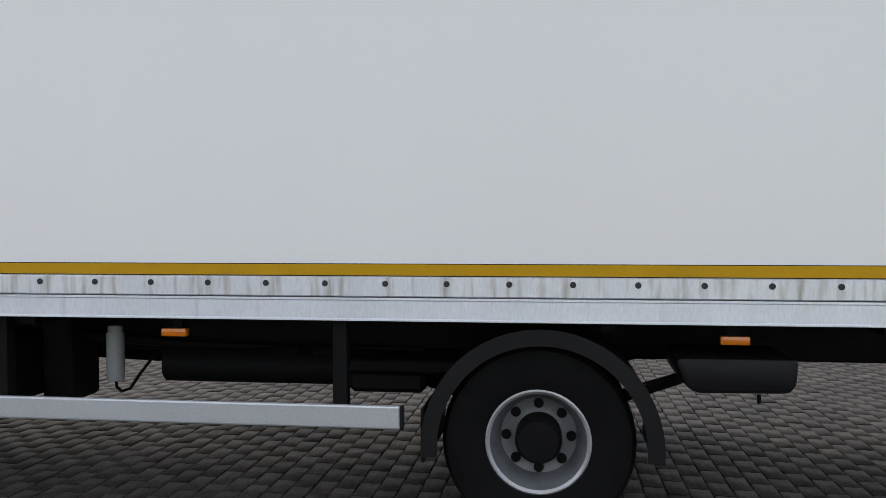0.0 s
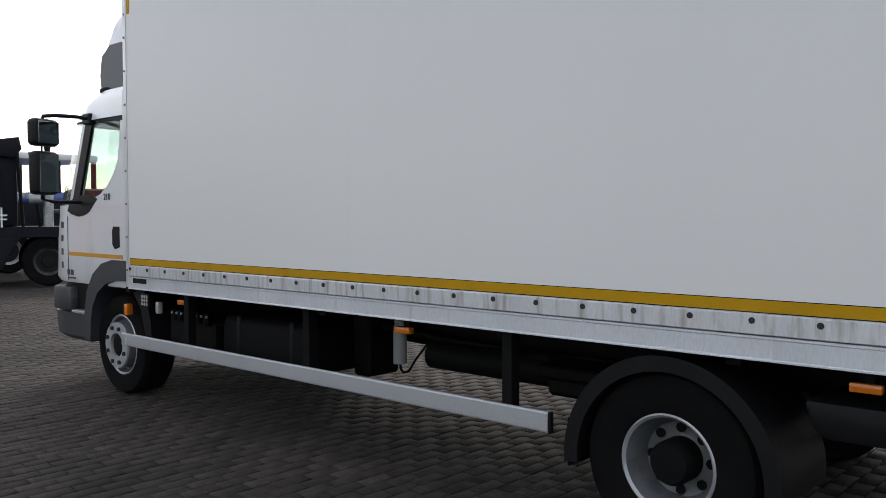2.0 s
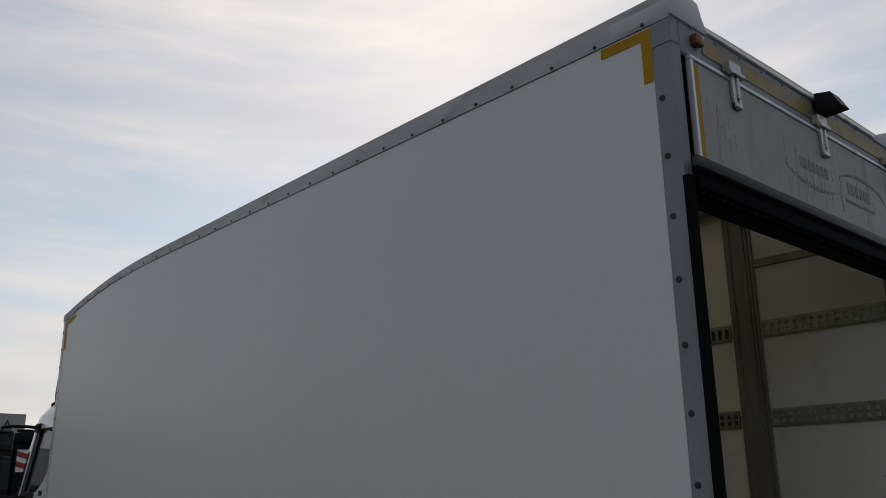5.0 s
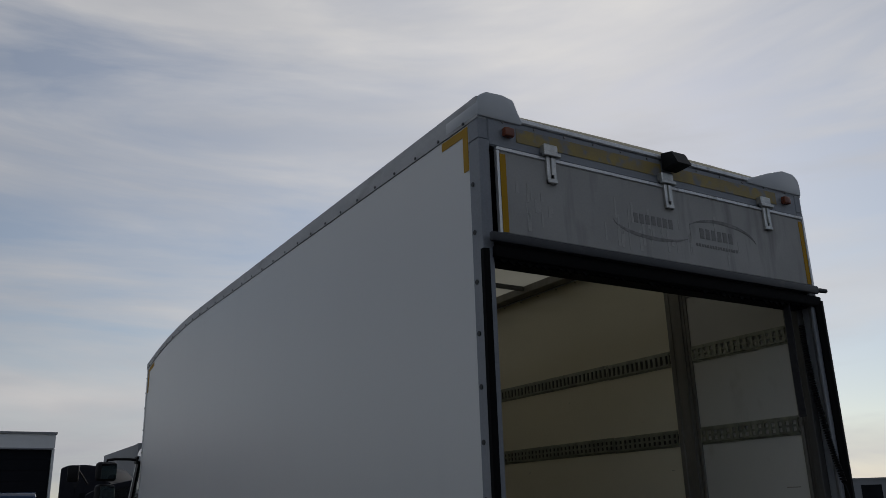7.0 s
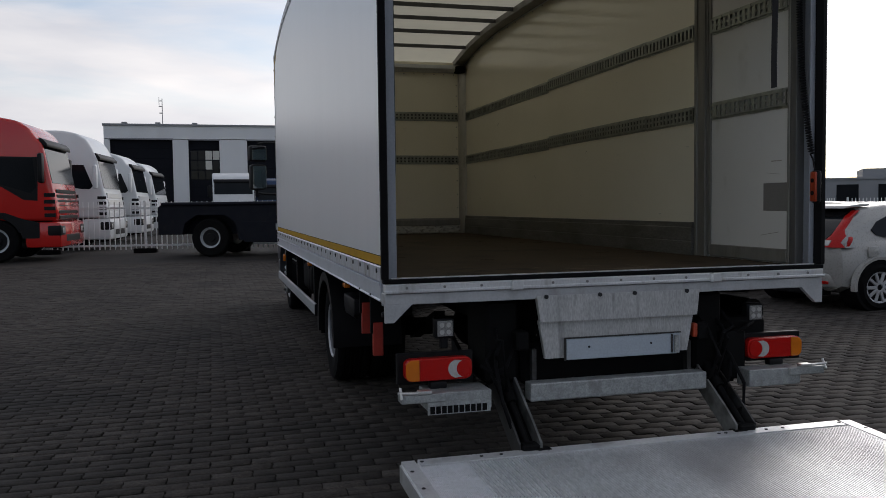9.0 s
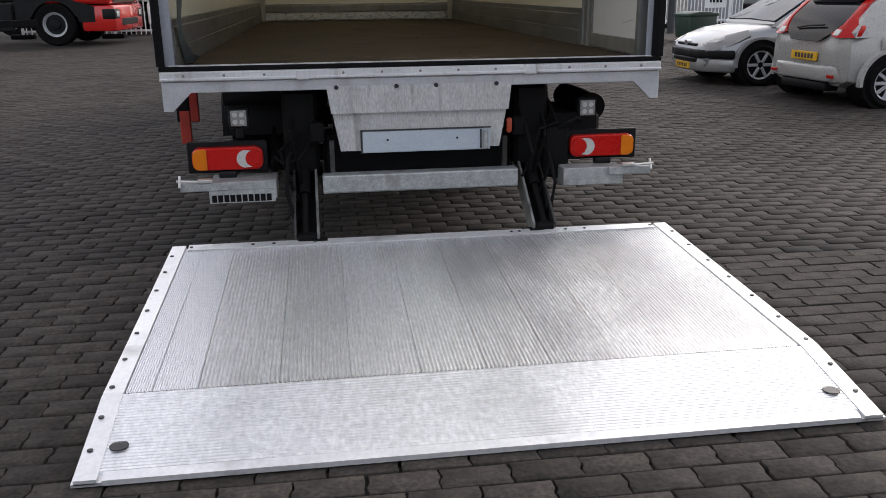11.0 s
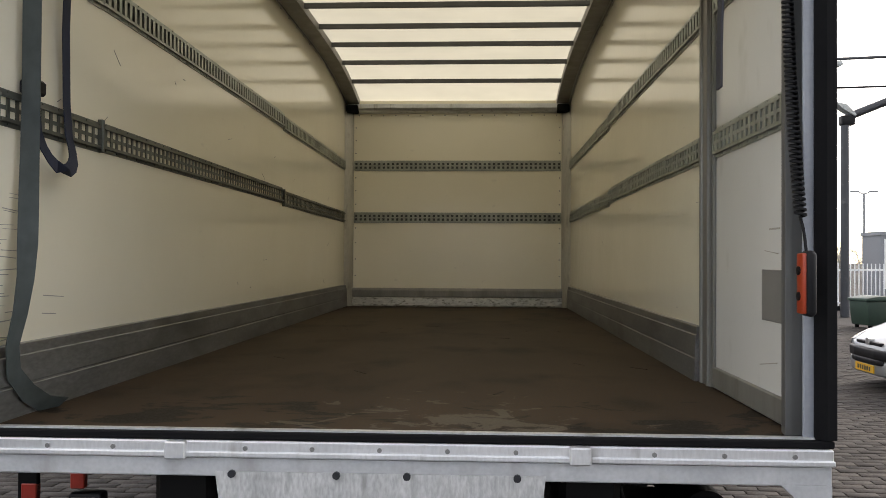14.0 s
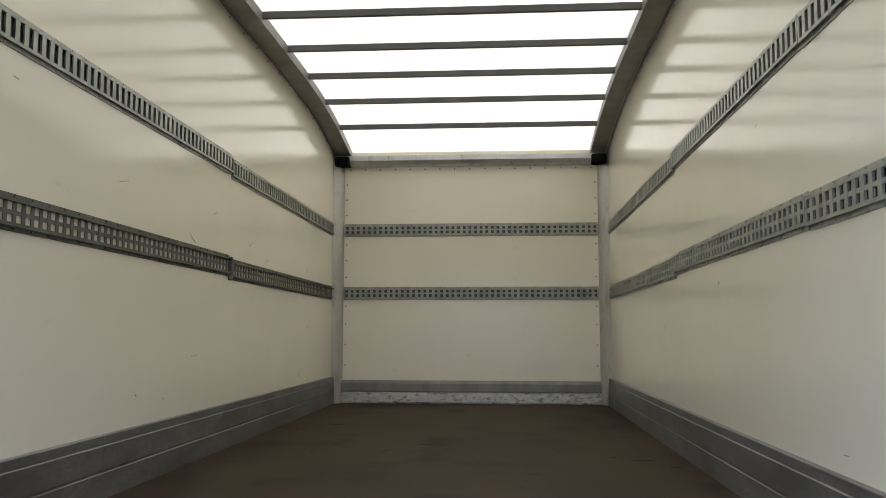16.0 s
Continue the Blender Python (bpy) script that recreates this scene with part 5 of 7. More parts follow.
for s in (-1, 1):
    wheel(truck, (s * 1.165, 2.533, 0.39), s, 0.39, 0.203, 0.235, 0.095, 8, 0.12, dual=True)
    wheel(truck, (s * 1.075, 7.32, 0.395), s, 0.395, 0.232, 0.25, 0.10, 8, -0.055)
    # rear mudguard: a curved shell with a rolled lip
    mg = B()
    prof_r, prof_o = 0.445, 0.475
    angs = [radians(-5 + 190 * i / 26) for i in range(27)]

    def arc(r, a):
        return (2.522 + r * math.cos(a), 0.37 + r * math.sin(a) * (1.0 if math.sin(a) > 0 else 1))
    outline = [arc(prof_o, a) for a in angs] + [arc(prof_r, a) for a in reversed(angs)]
    prism(mg, outline, "x", s * 0.72, s * 1.225)
    lipo = [arc(prof_o + 0.006, a) for a in angs] + [arc(prof_r - 0.03, a) for a in reversed(angs)]
    prism(mg, lipo, "x", s * 1.205, s * 1.228)
    part("mudguard", mg, PLASTIC, truck, "black plastic mudguard", 50)
    fm = B()
    box(fm, (s * 0.72, 2.99, 0.30), (s * 1.2, 3.006, 0.52), 0.004)
    part("mud_flap", fm, SEAL, truck)
    # side guard
    sg = part("side_guard", box(B(), (s * 1.215, 3.084, 0.440), (s * 1.24, 6.954, 0.535), 0.008, 2), SILVER, truck, "satin aluminium side guard plank", 0)
    part("end_cap", box(B(), (s * 1.212, 3.069, 0.438), (s * 1.242, 3.084, 0.537), 0.004), PLASTIC, sg)
    part("end_cap", box(B(), (s * 1.212, 6.954, 0.438), (s * 1.242, 7.02, 0.537), 0.006), SILVER, sg)
    for y in (3.337, 4.833, 6.145):
        part("guard_post", box(B(), (s * 1.15, y - 0.03, 0.45), (s * 1.214, y + 0.03, 0.9), 0.004), BLACK, truck, "", 0)
    for y in (1.775, 4.06, 6.245):
        mk = B()
        box(mk, (s * 1.15, y - 0.055, 0.795), (s * 1.19, y + 0.055, 0.829), 0.006, 2)
        mo = part("side_marker", mk, AMBER, truck, "amber side marker lamp")
        part("marker_bracket", box(B(), (s * 1.12, y - 0.02, 0.80), (s * 1.15, y + 0.02, 0.90)), BLACK, mo)
# tanks and boxes under the body
tk = B()
prism(tk, [(1.53, 0.74), (1.535, 0.635), (1.562, 0.603), (1.915, 0.598), (1.957, 0.625), (1.992, 0.705), (1.992, 0.74)], "x", -1.16, -0.75, 0.02, 2)
part("reservoir", tk, PLASTIC, truck, "black moulded reservoir")
part("drain_tap", rod(B(), (-1.05, 1.655, 0.58), (-1.05, 1.655, 0.545), 0.008, 8), BLACK, truck)
tk = B()
box(tk, (-1.05, 4.965, 0.42), (-0.52, 5.981, 0.74), 0.07, 3)
part("fuel_tank", tk, BLACK, truck, "black fuel tank")
for y in (5.183, 5.763):
    part("tank_strap", box(B(), (-1.058, y - 0.025, 0.41), (-0.51, y + 0.025, 0.75), 0.07, 3), PLASTIC, truck)
tk = B()
box(tk, (-0.74, 4.80, 0.40), (-0.46, 4.954, 0.84), 0.02)
part("battery_box", tk, BLACK, truck, "black battery box")
tk = B()
box(tk, (-1.05, 6.058, 0.42), (-0.55, 6.648, 0.66), 0.02)
for i in range(6):
    rod(tk, (-1.08, 6.102 + 0.085 * i, 0.66), (-1.08, 6.102 + 0.085 * i, 0.735), 0.022, 10)
part("valve_block", tk, BLACK, truck, "black air valve block")
rv = B()
bmesh.ops.create_uvsphere(rv, u_segments=8, v_segments=6, radius=0.010)
rv = finish(rv, "valve_cap", GALV)
for i in range(8):
    again("valve_cap", rv, truck, Matrix.Translation((-1.10, 6.069 + 0.065 * i, 0.715)), "small grey valve cap")
ff = B()
rod(ff, (-0.64, 4.62, 0.50), (-0.64, 4.62, 0.735), 0.043, 20)
rod(ff, (-0.64, 4.62, 0.735), (-0.64, 4.62, 0.77), 0.036, 20)
fo = part("air_dryer", ff, material("grey_canister", (0.34, 0.35, 0.36), (0.29, 0.30, 0.31), 0.5, scale=6, fine=90, bump=0.05), truck, "grey cylindrical canister")
fh = B()
tube(fh, [(-0.64, 4.62, 0.51), (-0.64, 4.615, 0.465), (-0.64, 4.59, 0.445), (-0.64, 4.545, 0.46), (-0.63, 4.50, 0.53), (-0.60, 4.43, 0.63), (-0.5, 4.287, 0.66), (-0.44, 3.959, 0.66)], 0.008)
part("hose", fh, SEAL, fo, "thin black hose")
ub = B()
for y, z in ((3.74, 0.63), (3.85, 0.62), (3.544, 0.64)):
    rod(ub, (-0.62, y - 0.06, z), (-0.62, y + 0.06, z), 0.055, 14)
tube(ub, [(-0.55, 3.095, 0.66), (-0.6, 3.631, 0.66), (-0.62, 4.287, 0.68), (-0.6, 4.943, 0.72)], 0.02)
tube(ub, [(-0.48, 2.674, 0.62), (-0.5, 3.2, 0.60), (-0.52, 3.85, 0.64)], 0.014)
box(ub, (-0.85, 2.727, 0.60), (-0.45, 3.434, 0.66), 0.01)
rod(ub, (-0.62, 3.15, 0.585), (-0.62, 4.35, 0.585), 0.085, 16)
box(ub, (-0.80, 3.05, 0.50), (-0.45, 3.40, 0.60), 0.02)
part("brake_gear", ub, BLACK, truck, "black brake pots and air lines")
lb = B()
box(lb, (-1.17, 6.736, 0.745), (-1.12, 6.856, 0.835), 0.008, 2)
lo = part("work_lamp", lb, PLASTIC, truck, "square work lamp behind the cab")
ln = B()
for i in range(3):
    for k in range(3):
        rod(ln, (-1.172, 6.76 + 0.033 * i, 0.762 + 0.028 * k), (-1.168, 6.76 + 0.033 * i, 0.762 + 0.028 * k), 0.013, 10)
part("lens", ln, LENSWHITE, lo)
part("side_lamp", box(B(), (-1.16, 6.615, 0.70), (-1.12, 6.659, 0.79), 0.01, 2), LENSWHITE, truck, "small clear lamp")

# ---- the cab ----
def tall(z):
    """Cab heights: the glazed upper part is stretched."""
    return z if z < 1.4 else 1.4 + (z - 1.4) * 1.13


def plan_ring(bm, w, yr, yf, z):
    z = tall(z)
    half = [(-w, yr), (-w, yf - 0.55), (-w + 0.03, yf - 0.35), (-w + 0.11, yf - 0.18), (-w + 0.30, yf - 0.06), (-0.5, yf)]
    pts = half + [(-x, y) for x, y in reversed(half)]
    return [bm.verts.new((x, y, z)) for x, y in pts]


def loft(bm, rings, caps=True):
    for a, b in zip(rings, rings[1:]):
        k = len(a)
        for j in range(k):
            bm.faces.new((a[j], a[(j + 1) % k], b[(j + 1) % k], b[j]))
    if caps:
        bm.faces.new(rings[0][::-1])
        bm.faces.new(rings[-1])
    bmesh.ops.recalc_face_normals(bm, faces=bm.faces[:])
    return bm


def cab_x(z):
    return 1.15 - max(0.0, z - 1.5) * 0.10


def slab(pts, s, off, thick):
    """A plate in the cab's side, leaning with it."""
    bm = B()
    o = [bm.verts.new((s * (cab_x(z) + off), y, tall(z))) for y, z in pts]
    i = [bm.verts.new((s * (cab_x(z) + off - thick), y, tall(z))) for y, z in pts]
    k = len(pts)
    bm.faces.new(o)
    bm.faces.new(i[::-1])
    for j in range(k):
        bm.faces.new((o[j], o[(j + 1) % k], i[(j + 1) % k], i[j]))
    bmesh.ops.recalc_face_normals(bm, faces=bm.faces[:])
    return bm


cb = B()
loft(cb, [plan_ring(cb, 1.13, 7.118, 8.703, 0.86), plan_ring(cb, 1.15, 7.118, 8.725, 0.90), plan_ring(cb, 1.152, 7.118, 8.703, 1.2), plan_ring(cb, 1.15, 7.118, 8.659, 1.50)])
cab = part("cab", cb, CABWHITE, truck, "white day cab", 40)
rf = B()
loft(rf, [plan_ring(rf, 1.10, 7.118, 8.419, 2.12), plan_ring(rf, 1.075, 7.118, 8.331, 2.24), plan_ring(rf, 1.03, 7.118, 8.168, 2.33), plan_ring(rf, 0.90, 7.151, 7.949, 2.375)])
part("cab_roof", rf, CABWHITE, cab, "white cab roof", 40)
part("cab_back", box(B(), (-1.09, 7.118, 1.50), (1.09, 7.162, 2.30)), CABWHITE, cab, "", 0)
WIN = [(7.271, 2.09), (7.785, 2.12), (7.916, 1.58), (7.763, 1.555), (7.632, 1.555), (7.523, 1.58), (7.413, 1.64), (7.326, 1.72), (7.271, 1.82)]
for s in (-1, 1):
    part("b_pillar", slab([(7.118, 1.5), (7.271, 1.5), (7.271, 2.12), (7.118, 2.12)], s, 0.0, 0.05), CABWHITE, cab, "", 0)
    part("door_top", slab([(7.271, 1.5), (7.938, 1.5), (7.927, 1.545), (7.763, 1.55), (7.632, 1.55), (7.523, 1.575), (7.413, 1.635), (7.326, 1.715), (7.271, 1.815)], s, 0.0, 0.04), CABWHITE, cab, "", 0)
    part("a_pillar", slab([(7.785, 2.13), (7.905, 2.13), (8.069, 1.49), (7.927, 1.49)], s, 0.003, 0.05), CABWHITE, cab, "", 0)
    part("window_surround", slab([(7.73, 2.14), (7.851, 2.135), (7.993, 1.55), (7.883, 1.55)], s, 0.006, 0.02), PLASTIC, cab, "black window frame", 0)
    part("window_surround", slab([(7.118, 2.08), (7.807, 2.115), (7.818, 2.165), (7.118, 2.155)], s, 0.004, 0.02), PLASTIC, cab, "black window frame", 0)
    part("mirror_panel", slab([(8.047, 1.53), (8.096, 1.46), (8.025, 1.435), (7.894, 1.415), (7.785, 1.425), (7.697, 1.45), (7.566, 1.54), (7.632, 1.565), (7.916, 1.575)], s, 0.005, 0.02), PLASTIC, cab, "black curved panel under the window", 0)
    wd = part("side_window", slab(WIN, s, -0.012, 0.005), GLASS, cab, "clear side window", 0)
    wd.visible_shadow = False
    part("door_stripe", slab([(7.151, 1.085), (8.086, 1.09), (8.086, 1.122), (7.151, 1.117)], s, 0.0045, 0.003), TAPE_ORANGE, cab, "orange reflective stripe", 0)
    dh = B()
    prism(dh, [(7.195, 1.18), (7.271, 1.16), (7.309, 1.20), (7.309, 1.30), (7.293, 1.34), (7.195, 1.34)], "x", s * 1.148, s * 1.158, 0.003)
    part("door_handle", dh, PLASTIC, cab, "black door handle recess")
    gap = B()
    box(gap, (s * 1.1525, 8.096, 0.88), (s * 1.1545, 8.102, 1.42))
    part("door_gap", gap, SEAL, cab)
    em = B()
    bars(em, 8.004, 0.925, 2, 0.045, 0.045, 0.02, s * 1.1535 + (0.0 if s < 0 else 0.003), 0.003, "x")
    bars(em, 7.96, 0.895, 1, 0.13, 0.012, 0.01, s * 1.1535 + (0.0 if s < 0 else 0.003), 0.003, "x")
    part("emblem", em, LETTER, cab, "small dark emblem bars")
    for k in range(4):
        part("corner_vent", box(B(), (s * 1.10, 8.205, 0.975 + 0.115 * k), (s * 1.146, 8.25, 1.03 + 0.115 * k), 0.004), FENDER, cab, "dark corner vent slot")
    # wheel arch
    fa = B()
    outer = [(7.785, 0.40), (7.785, 0.62), (7.741, 0.80), (7.632, 0.95), (7.479, 1.04), (7.304, 1.075), (7.063, 1.075)]
    inner = [(7.063, 0.92), (7.26, 0.915), (7.413, 0.88), (7.555, 0.80), (7.643, 0.68), (7.676, 0.55), (7.687, 0.40)]
    prism(fa, outer + inner, "x", s * 0.86, s * 1.168)
    part("wheel_arch", fa, FENDER, truck, "dark grey plastic wheel arch", 50)
    rearf = B()
    prism(rearf, [(7.063, 1.02), (7.063, 0.86), (6.932, 0.72), (6.823, 0.40), (6.757, 0.40), (6.779, 0.62), (6.845, 0.82), (6.976, 1.02)], "x", s * 0.80, s * 1.13)
    part("inner_fender", rearf, PLASTIC, truck, "", 50)
    part("side_indicator", box(B(), (s * 1.12, 7.058, 0.655), (s * 1.175, 7.113, 0.745), 0.012, 2), AMBER, truck, "amber lamp behind the wheel")
    # mirrors
    ma = B()
    tube(ma, [(s * 1.08, 7.785, 2.225), (s * 1.20, 7.807, 2.235), (s * 1.34, 7.872, 2.24), (s * 1.42, 7.905, 2.23), (s * 1.435, 7.911, 2.18), (s * 1.435, 7.911, 1.56), (s * 1.36, 7.883, 1.54), (s * 1.14, 7.851, 1.535)], 0.016)
    box(ma, (s * 1.06, 7.741, 2.18), (s * 1.12, 7.872, 2.27), 0.01)
    arm = part("mirror_arm", ma, PLASTIC, truck, "black tubular mirror arm")
    for z0, z1, w in ((1.985, 2.205, 0.122), (1.595, 1.945, 0.115)):
        mb = B()
        turned = Matrix.Translation((s * 1.43, 7.889, (z0 + z1) / 2)) @ Matrix.Rotation(radians(-20 * s), 4, "Z")
        hz = (z1 - z0) / 2
        box(mb, (-w, -0.06, -hz), (w, 0.06, hz), 0.04, 4, turned)
        mh = part("mirror_housing", mb, PLASTIC, arm, "black mirror housing")
        part("mirror_glass", box(B(), (-w + 0.022, -0.0635, -hz + 0.022), (w - 0.022, -0.0605, hz - 0.022), 0.001, 1, turned), MIRROR, arm, "mirror glass turned to the cab", 0)
letters("power_badge", "210", 0.075, LETTER, cab, Matrix(((0, 0, -1, -1.1485), (-1, 0, 0, 7.457), (0, 1, 0, 1.55), (0, 0, 0, 1))), "dark number 210")
ws = B()
top, bot = plan_ring(ws, 1.085, 7.676, 8.408, 2.13), plan_ring(ws, 1.14, 7.785, 8.659, 1.50)
for j in range(1, 10):
    ws.faces.new((bot[j], bot[j + 1], top[j + 1], top[j]))
bmesh.ops.delete(ws, geom=[v for v in ws.verts if not v.link_faces], context="VERTS")
wsc = part("windscreen", ws, GLASS, cab, "clear windscreen", 40)
wsc.visible_shadow = False
gr = B()
for i in range(5):
    box(gr, (-0.75, 8.703, 0.95 + 0.085 * i), (0.75, 8.741, 1.0 + 0.085 * i), 0.008)
part("grille", gr, PLASTIC, cab, "black grille bars")
bp = B()
loft(bp, [plan_ring(bp, 1.10, 7.807, 8.703, 0.37), plan_ring(bp, 1.14, 7.785, 8.758, 0.41), plan_ring(bp, 1.15, 7.807, 8.769, 0.60)])
part("bumper", bp, FENDER, truck, "dark grey front bumper with step", 40)
bp = B()
loft(bp, [plan_ring(bp, 1.08, 7.807, 8.703, 0.60), plan_ring(bp, 1.08, 7.807, 8.703, 0.86)])
part("step_well", bp, PLASTIC, truck, "black step well", 40)
for s in (-1, 1):
    part("headlamp", box(B(), (s * 0.98, 8.091, 0.61), (s * 1.145, 8.441, 0.82), 0.03, 2), FENDER, truck, "grey headlamp surround")
    part("step_tread", box(B(), (s * 1.06, 7.818, 0.60), (s * 1.15, 8.069, 0.625), 0.006), GALV, truck)
# roof deflector and side fins
df = B()
prism(df, [(7.173, 2.36), (7.851, 2.36), (7.883, 2.50), (7.851, 2.70), (7.785, 2.87), (7.676, 3.01), (7.523, 3.09), (7.173, 3.11)], "x", -0.93, 0.93, 0.03, 2)
dfo = part("roof_deflector", df, CABWHITE, truck, "white roof air deflector", 40)
for s in (-1, 1):
    part("deflector_fin", prism(B(), [(7.238, 2.47), (7.85, 2.47), (7.872, 2.60), (7.84, 2.76), (7.70, 2.84), (7.238, 2.84)], "x", s * 0.932, s * 0.955), paint("grey_fin", (0.10, 0.105, 0.11), 0.5, 0.0) if s < 0 else bpy.data.materials["grey_fin"], dfo, "grey side fin", 0)
    rl = B()
    bmesh.ops.create_uvsphere(rl, u_segments=12, v_segments=8, radius=0.05, matrix=Matrix.LocRotScale((s * 0.98, 7.72, 2.46), None, (1, 1.2, 0.7)))
    part("roof_lamp", rl, PLASTIC, truck, "small black roof lamp")
    part("gap_fairing", box(B(), (s * 1.10, 7.02, 1.06), (s * 1.16, 7.113, 2.4), 0.01), CABWHITE, truck, "white fairing behind the cab", 0)
# cab inside
ci = B()
box(ci, (-1.05, 8.058, 1.30), (1.05, 8.463, 1.66), 0.06, 2)
part("dashboard", ci, INTERIOR, cab, "grey dashboard")
for x in (-0.6, 0.55):
    st = B()
    box(st, (x - 0.25, 7.238, 1.50), (x + 0.25, 7.37, 1.92), 0.05, 2)
    box(st, (x - 0.13, 7.238, 1.93), (x + 0.13, 7.337, 2.10), 0.04, 2)
    part("seat", st, INTERIOR, cab, "grey cab seat")
rod_sw = B()
lathe(rod_sw, [(0.21, -0.014), (0.225, 0.0), (0.21, 0.014), (0.195, 0.0), (0.21, -0.014)], (0, 0, 0), "z", 28)
swo = part("steering_wheel", rod_sw, PLASTIC, cab, "black steering wheel")
swo.matrix_basis = pose(-0.6, 7.851, 1.62, 35, 0, 0)
part("far_door_trim", box(B(), (0.98, 7.238, 1.50), (1.06, 7.949, 1.72), 0.03, 2), INTERIOR, cab, "grey door trim")
part("paper", box(B(), (-0.30, 8.244, 1.66), (-0.05, 8.255, 1.92)), FENCEWHITE, cab, "sheet of paper in the windscreen", 0)

# ---- things hanging in the box ----
st = B()
ribbon(st, [(-1.168, 0.235, 2.52), (-1.168, 0.235, 2.25), (-1.168, 0.235, 2.0), (-1.168, 0.23, 1.80), (-1.167, 0.225, 1.66), (-1.163, 0.215, 1.54), (-1.160, 0.20, 1.43), (-1.165, 0.18, 1.32), (-1.172, 0.15, 1.22), (-1.175, 0.165, 1.13), (-1.170, 0.24, 1.06), (-1.165, 0.33, 1.012), (-1.15, 0.42, 0.996)], 0.062, 0.004, (0, 0, 0, 4, 18, 42, 66, 78, 84, 80, 76, 70, 70))
solid("ratchet_strap", st, WEB_TEAL, "grey-green webbing strap hanging from the lashing rail", "strap", "load straps")
st = B()
ribbon(st, [(-1.190, 0.51, 2.52), (-1.195, 0.51, 2.3), (-1.200, 0.53, 2.05), (-1.195, 0.54, 1.93), (-1.180, 0.535, 1.88), (-1.165, 0.515, 1.84), (-1.155, 0.485, 1.815), (-1.15, 0.45, 1.80), (-1.15, 0.41, 1.797), (-1.15, 0.37, 1.803), (-1.155, 0.335, 1.825), (-1.165, 0.31, 1.86), (-1.178, 0.297, 1.91), (-1.19, 0.29, 2.05), (-1.19, 0.29, 2.3), (-1.19, 0.29, 2.52)], 0.05, 0.004)
sto = solid("ratchet_strap", st, WEB_BLUE, "blue webbing strap looped over the lashing rail", "strap", "load straps")
part("buckle", box(B(), (-1.225, 0.26, 2.03), (-1.165, 0.33, 2.08), 0.008), PLASTIC, sto, "black buckle")
st = B()
ribbon(st, [(0.975, 0.02, 2.70), (0.972, 0.02, 2.5), (0.968, 0.02, 2.3), (0.962, 0.015, 2.12), (0.960, 0.01, 1.985)], 0.045, 0.006)
solid("ratchet_strap", st, WEB_BLACK, "black pull strap hanging from the raised door flap", "strap", "load straps")
cc = B()
pts = []
for i in range(900):
    a = i * 2 * math.pi / 14
    z = 2.60 - (2.60 - 1.66) * i / 899
    cy = 0.075 - 0.115 * (i / 899) ** 2
    pts.append((1.160 + 0.014 * math.cos(a), cy + 0.014 * math.sin(a), z))
tube(cc, pts + [(1.165, -0.045, 1.63), (1.168, -0.05, 1.60), (1.168, -0.06, 1.56)], 0.0045, 5)
rem = thing("lift_remote", Matrix.Translation((0.008, 0, -0.04)), "orange and black hand control hanging on a coiled cable", "remote control")
part("coil_cable", cc, PLASTIC, rem, "black coiled cable")
rb2 = B()
box(rb2, (1.155, -0.100, 1.385), (1.185, -0.038, 1.565), 0.014, 3)
part("body", rb2, PLASTIC, rem, "black rubber housing")
rb2 = B()
box(rb2, (1.145, -0.092, 1.392), (1.161, -0.046, 1.558), 0.006, 2)
fc = part("face", rb2, ORANGE, rem, "orange face")
for z in (1.44, 1.51):
    part("button", rod(B(), (1.141, -0.069, z), (1.147, -0.069, z), 0.012, 12), PLASTIC, fc)


# ---- other vehicles ----
def road_wheel(parent, x, y, out, r=0.5, w=0.3, rim=0.29, seg=26, mat=None, spokes=0):
    """A wheel seen from afar, axle along y."""
    s = out
    tyre = part("wheel", lathe(B(), [(rim, s * 0.0), (r - 0.04, s * 0.015), (r, -s * 0.02), (r, -s * (w - 0.03)), (r - 0.04, -s * w), (rim, -s * w)], (x, y, r), "y", seg), RUBBER, parent, "black tyre")
    rm = B()
    lathe(rm, [(rim + 0.005, 0.0), (rim - 0.02, -s * 0.01), (rim - 0.035, -s * 0.05), (rim * 0.5, -s * 0.06), (0.1 if r > 0.4 else 0.05, -s * 0.03), (0.0, -s * 0.03)], (x, y, r), "y", seg)
    ro = part("rim", rm, mat or RIM, tyre, "silver rim" if not mat else "")
    if r > 0.4:
        part("hub", lathe(B(), [(rim * 0.80, -s * 0.052), (rim * 0.78, -s * 0.040), (rim * 0.45, -s * 0.045), (rim * 0.40, -s * 0.005), (0.0, s * 0.0)], (x, y, r), "y", 20), PLASTIC, tyre, "dark hub")
    if spokes:
        sb = B()
        for i in range(spokes):
            a = 2 * math.pi * i / spokes
            m = Matrix.Translation((x, y - s * 0.012, r)) @ Matrix.Rotation(a, 4, "Y")
            box(sb, (0.04, -0.012, -0.022), (rim - 0.005, 0.012, 0.022), 0.006, 1, m)
        part("spokes", sb, RIM, tyre, "silver alloy spokes")
    return tyre


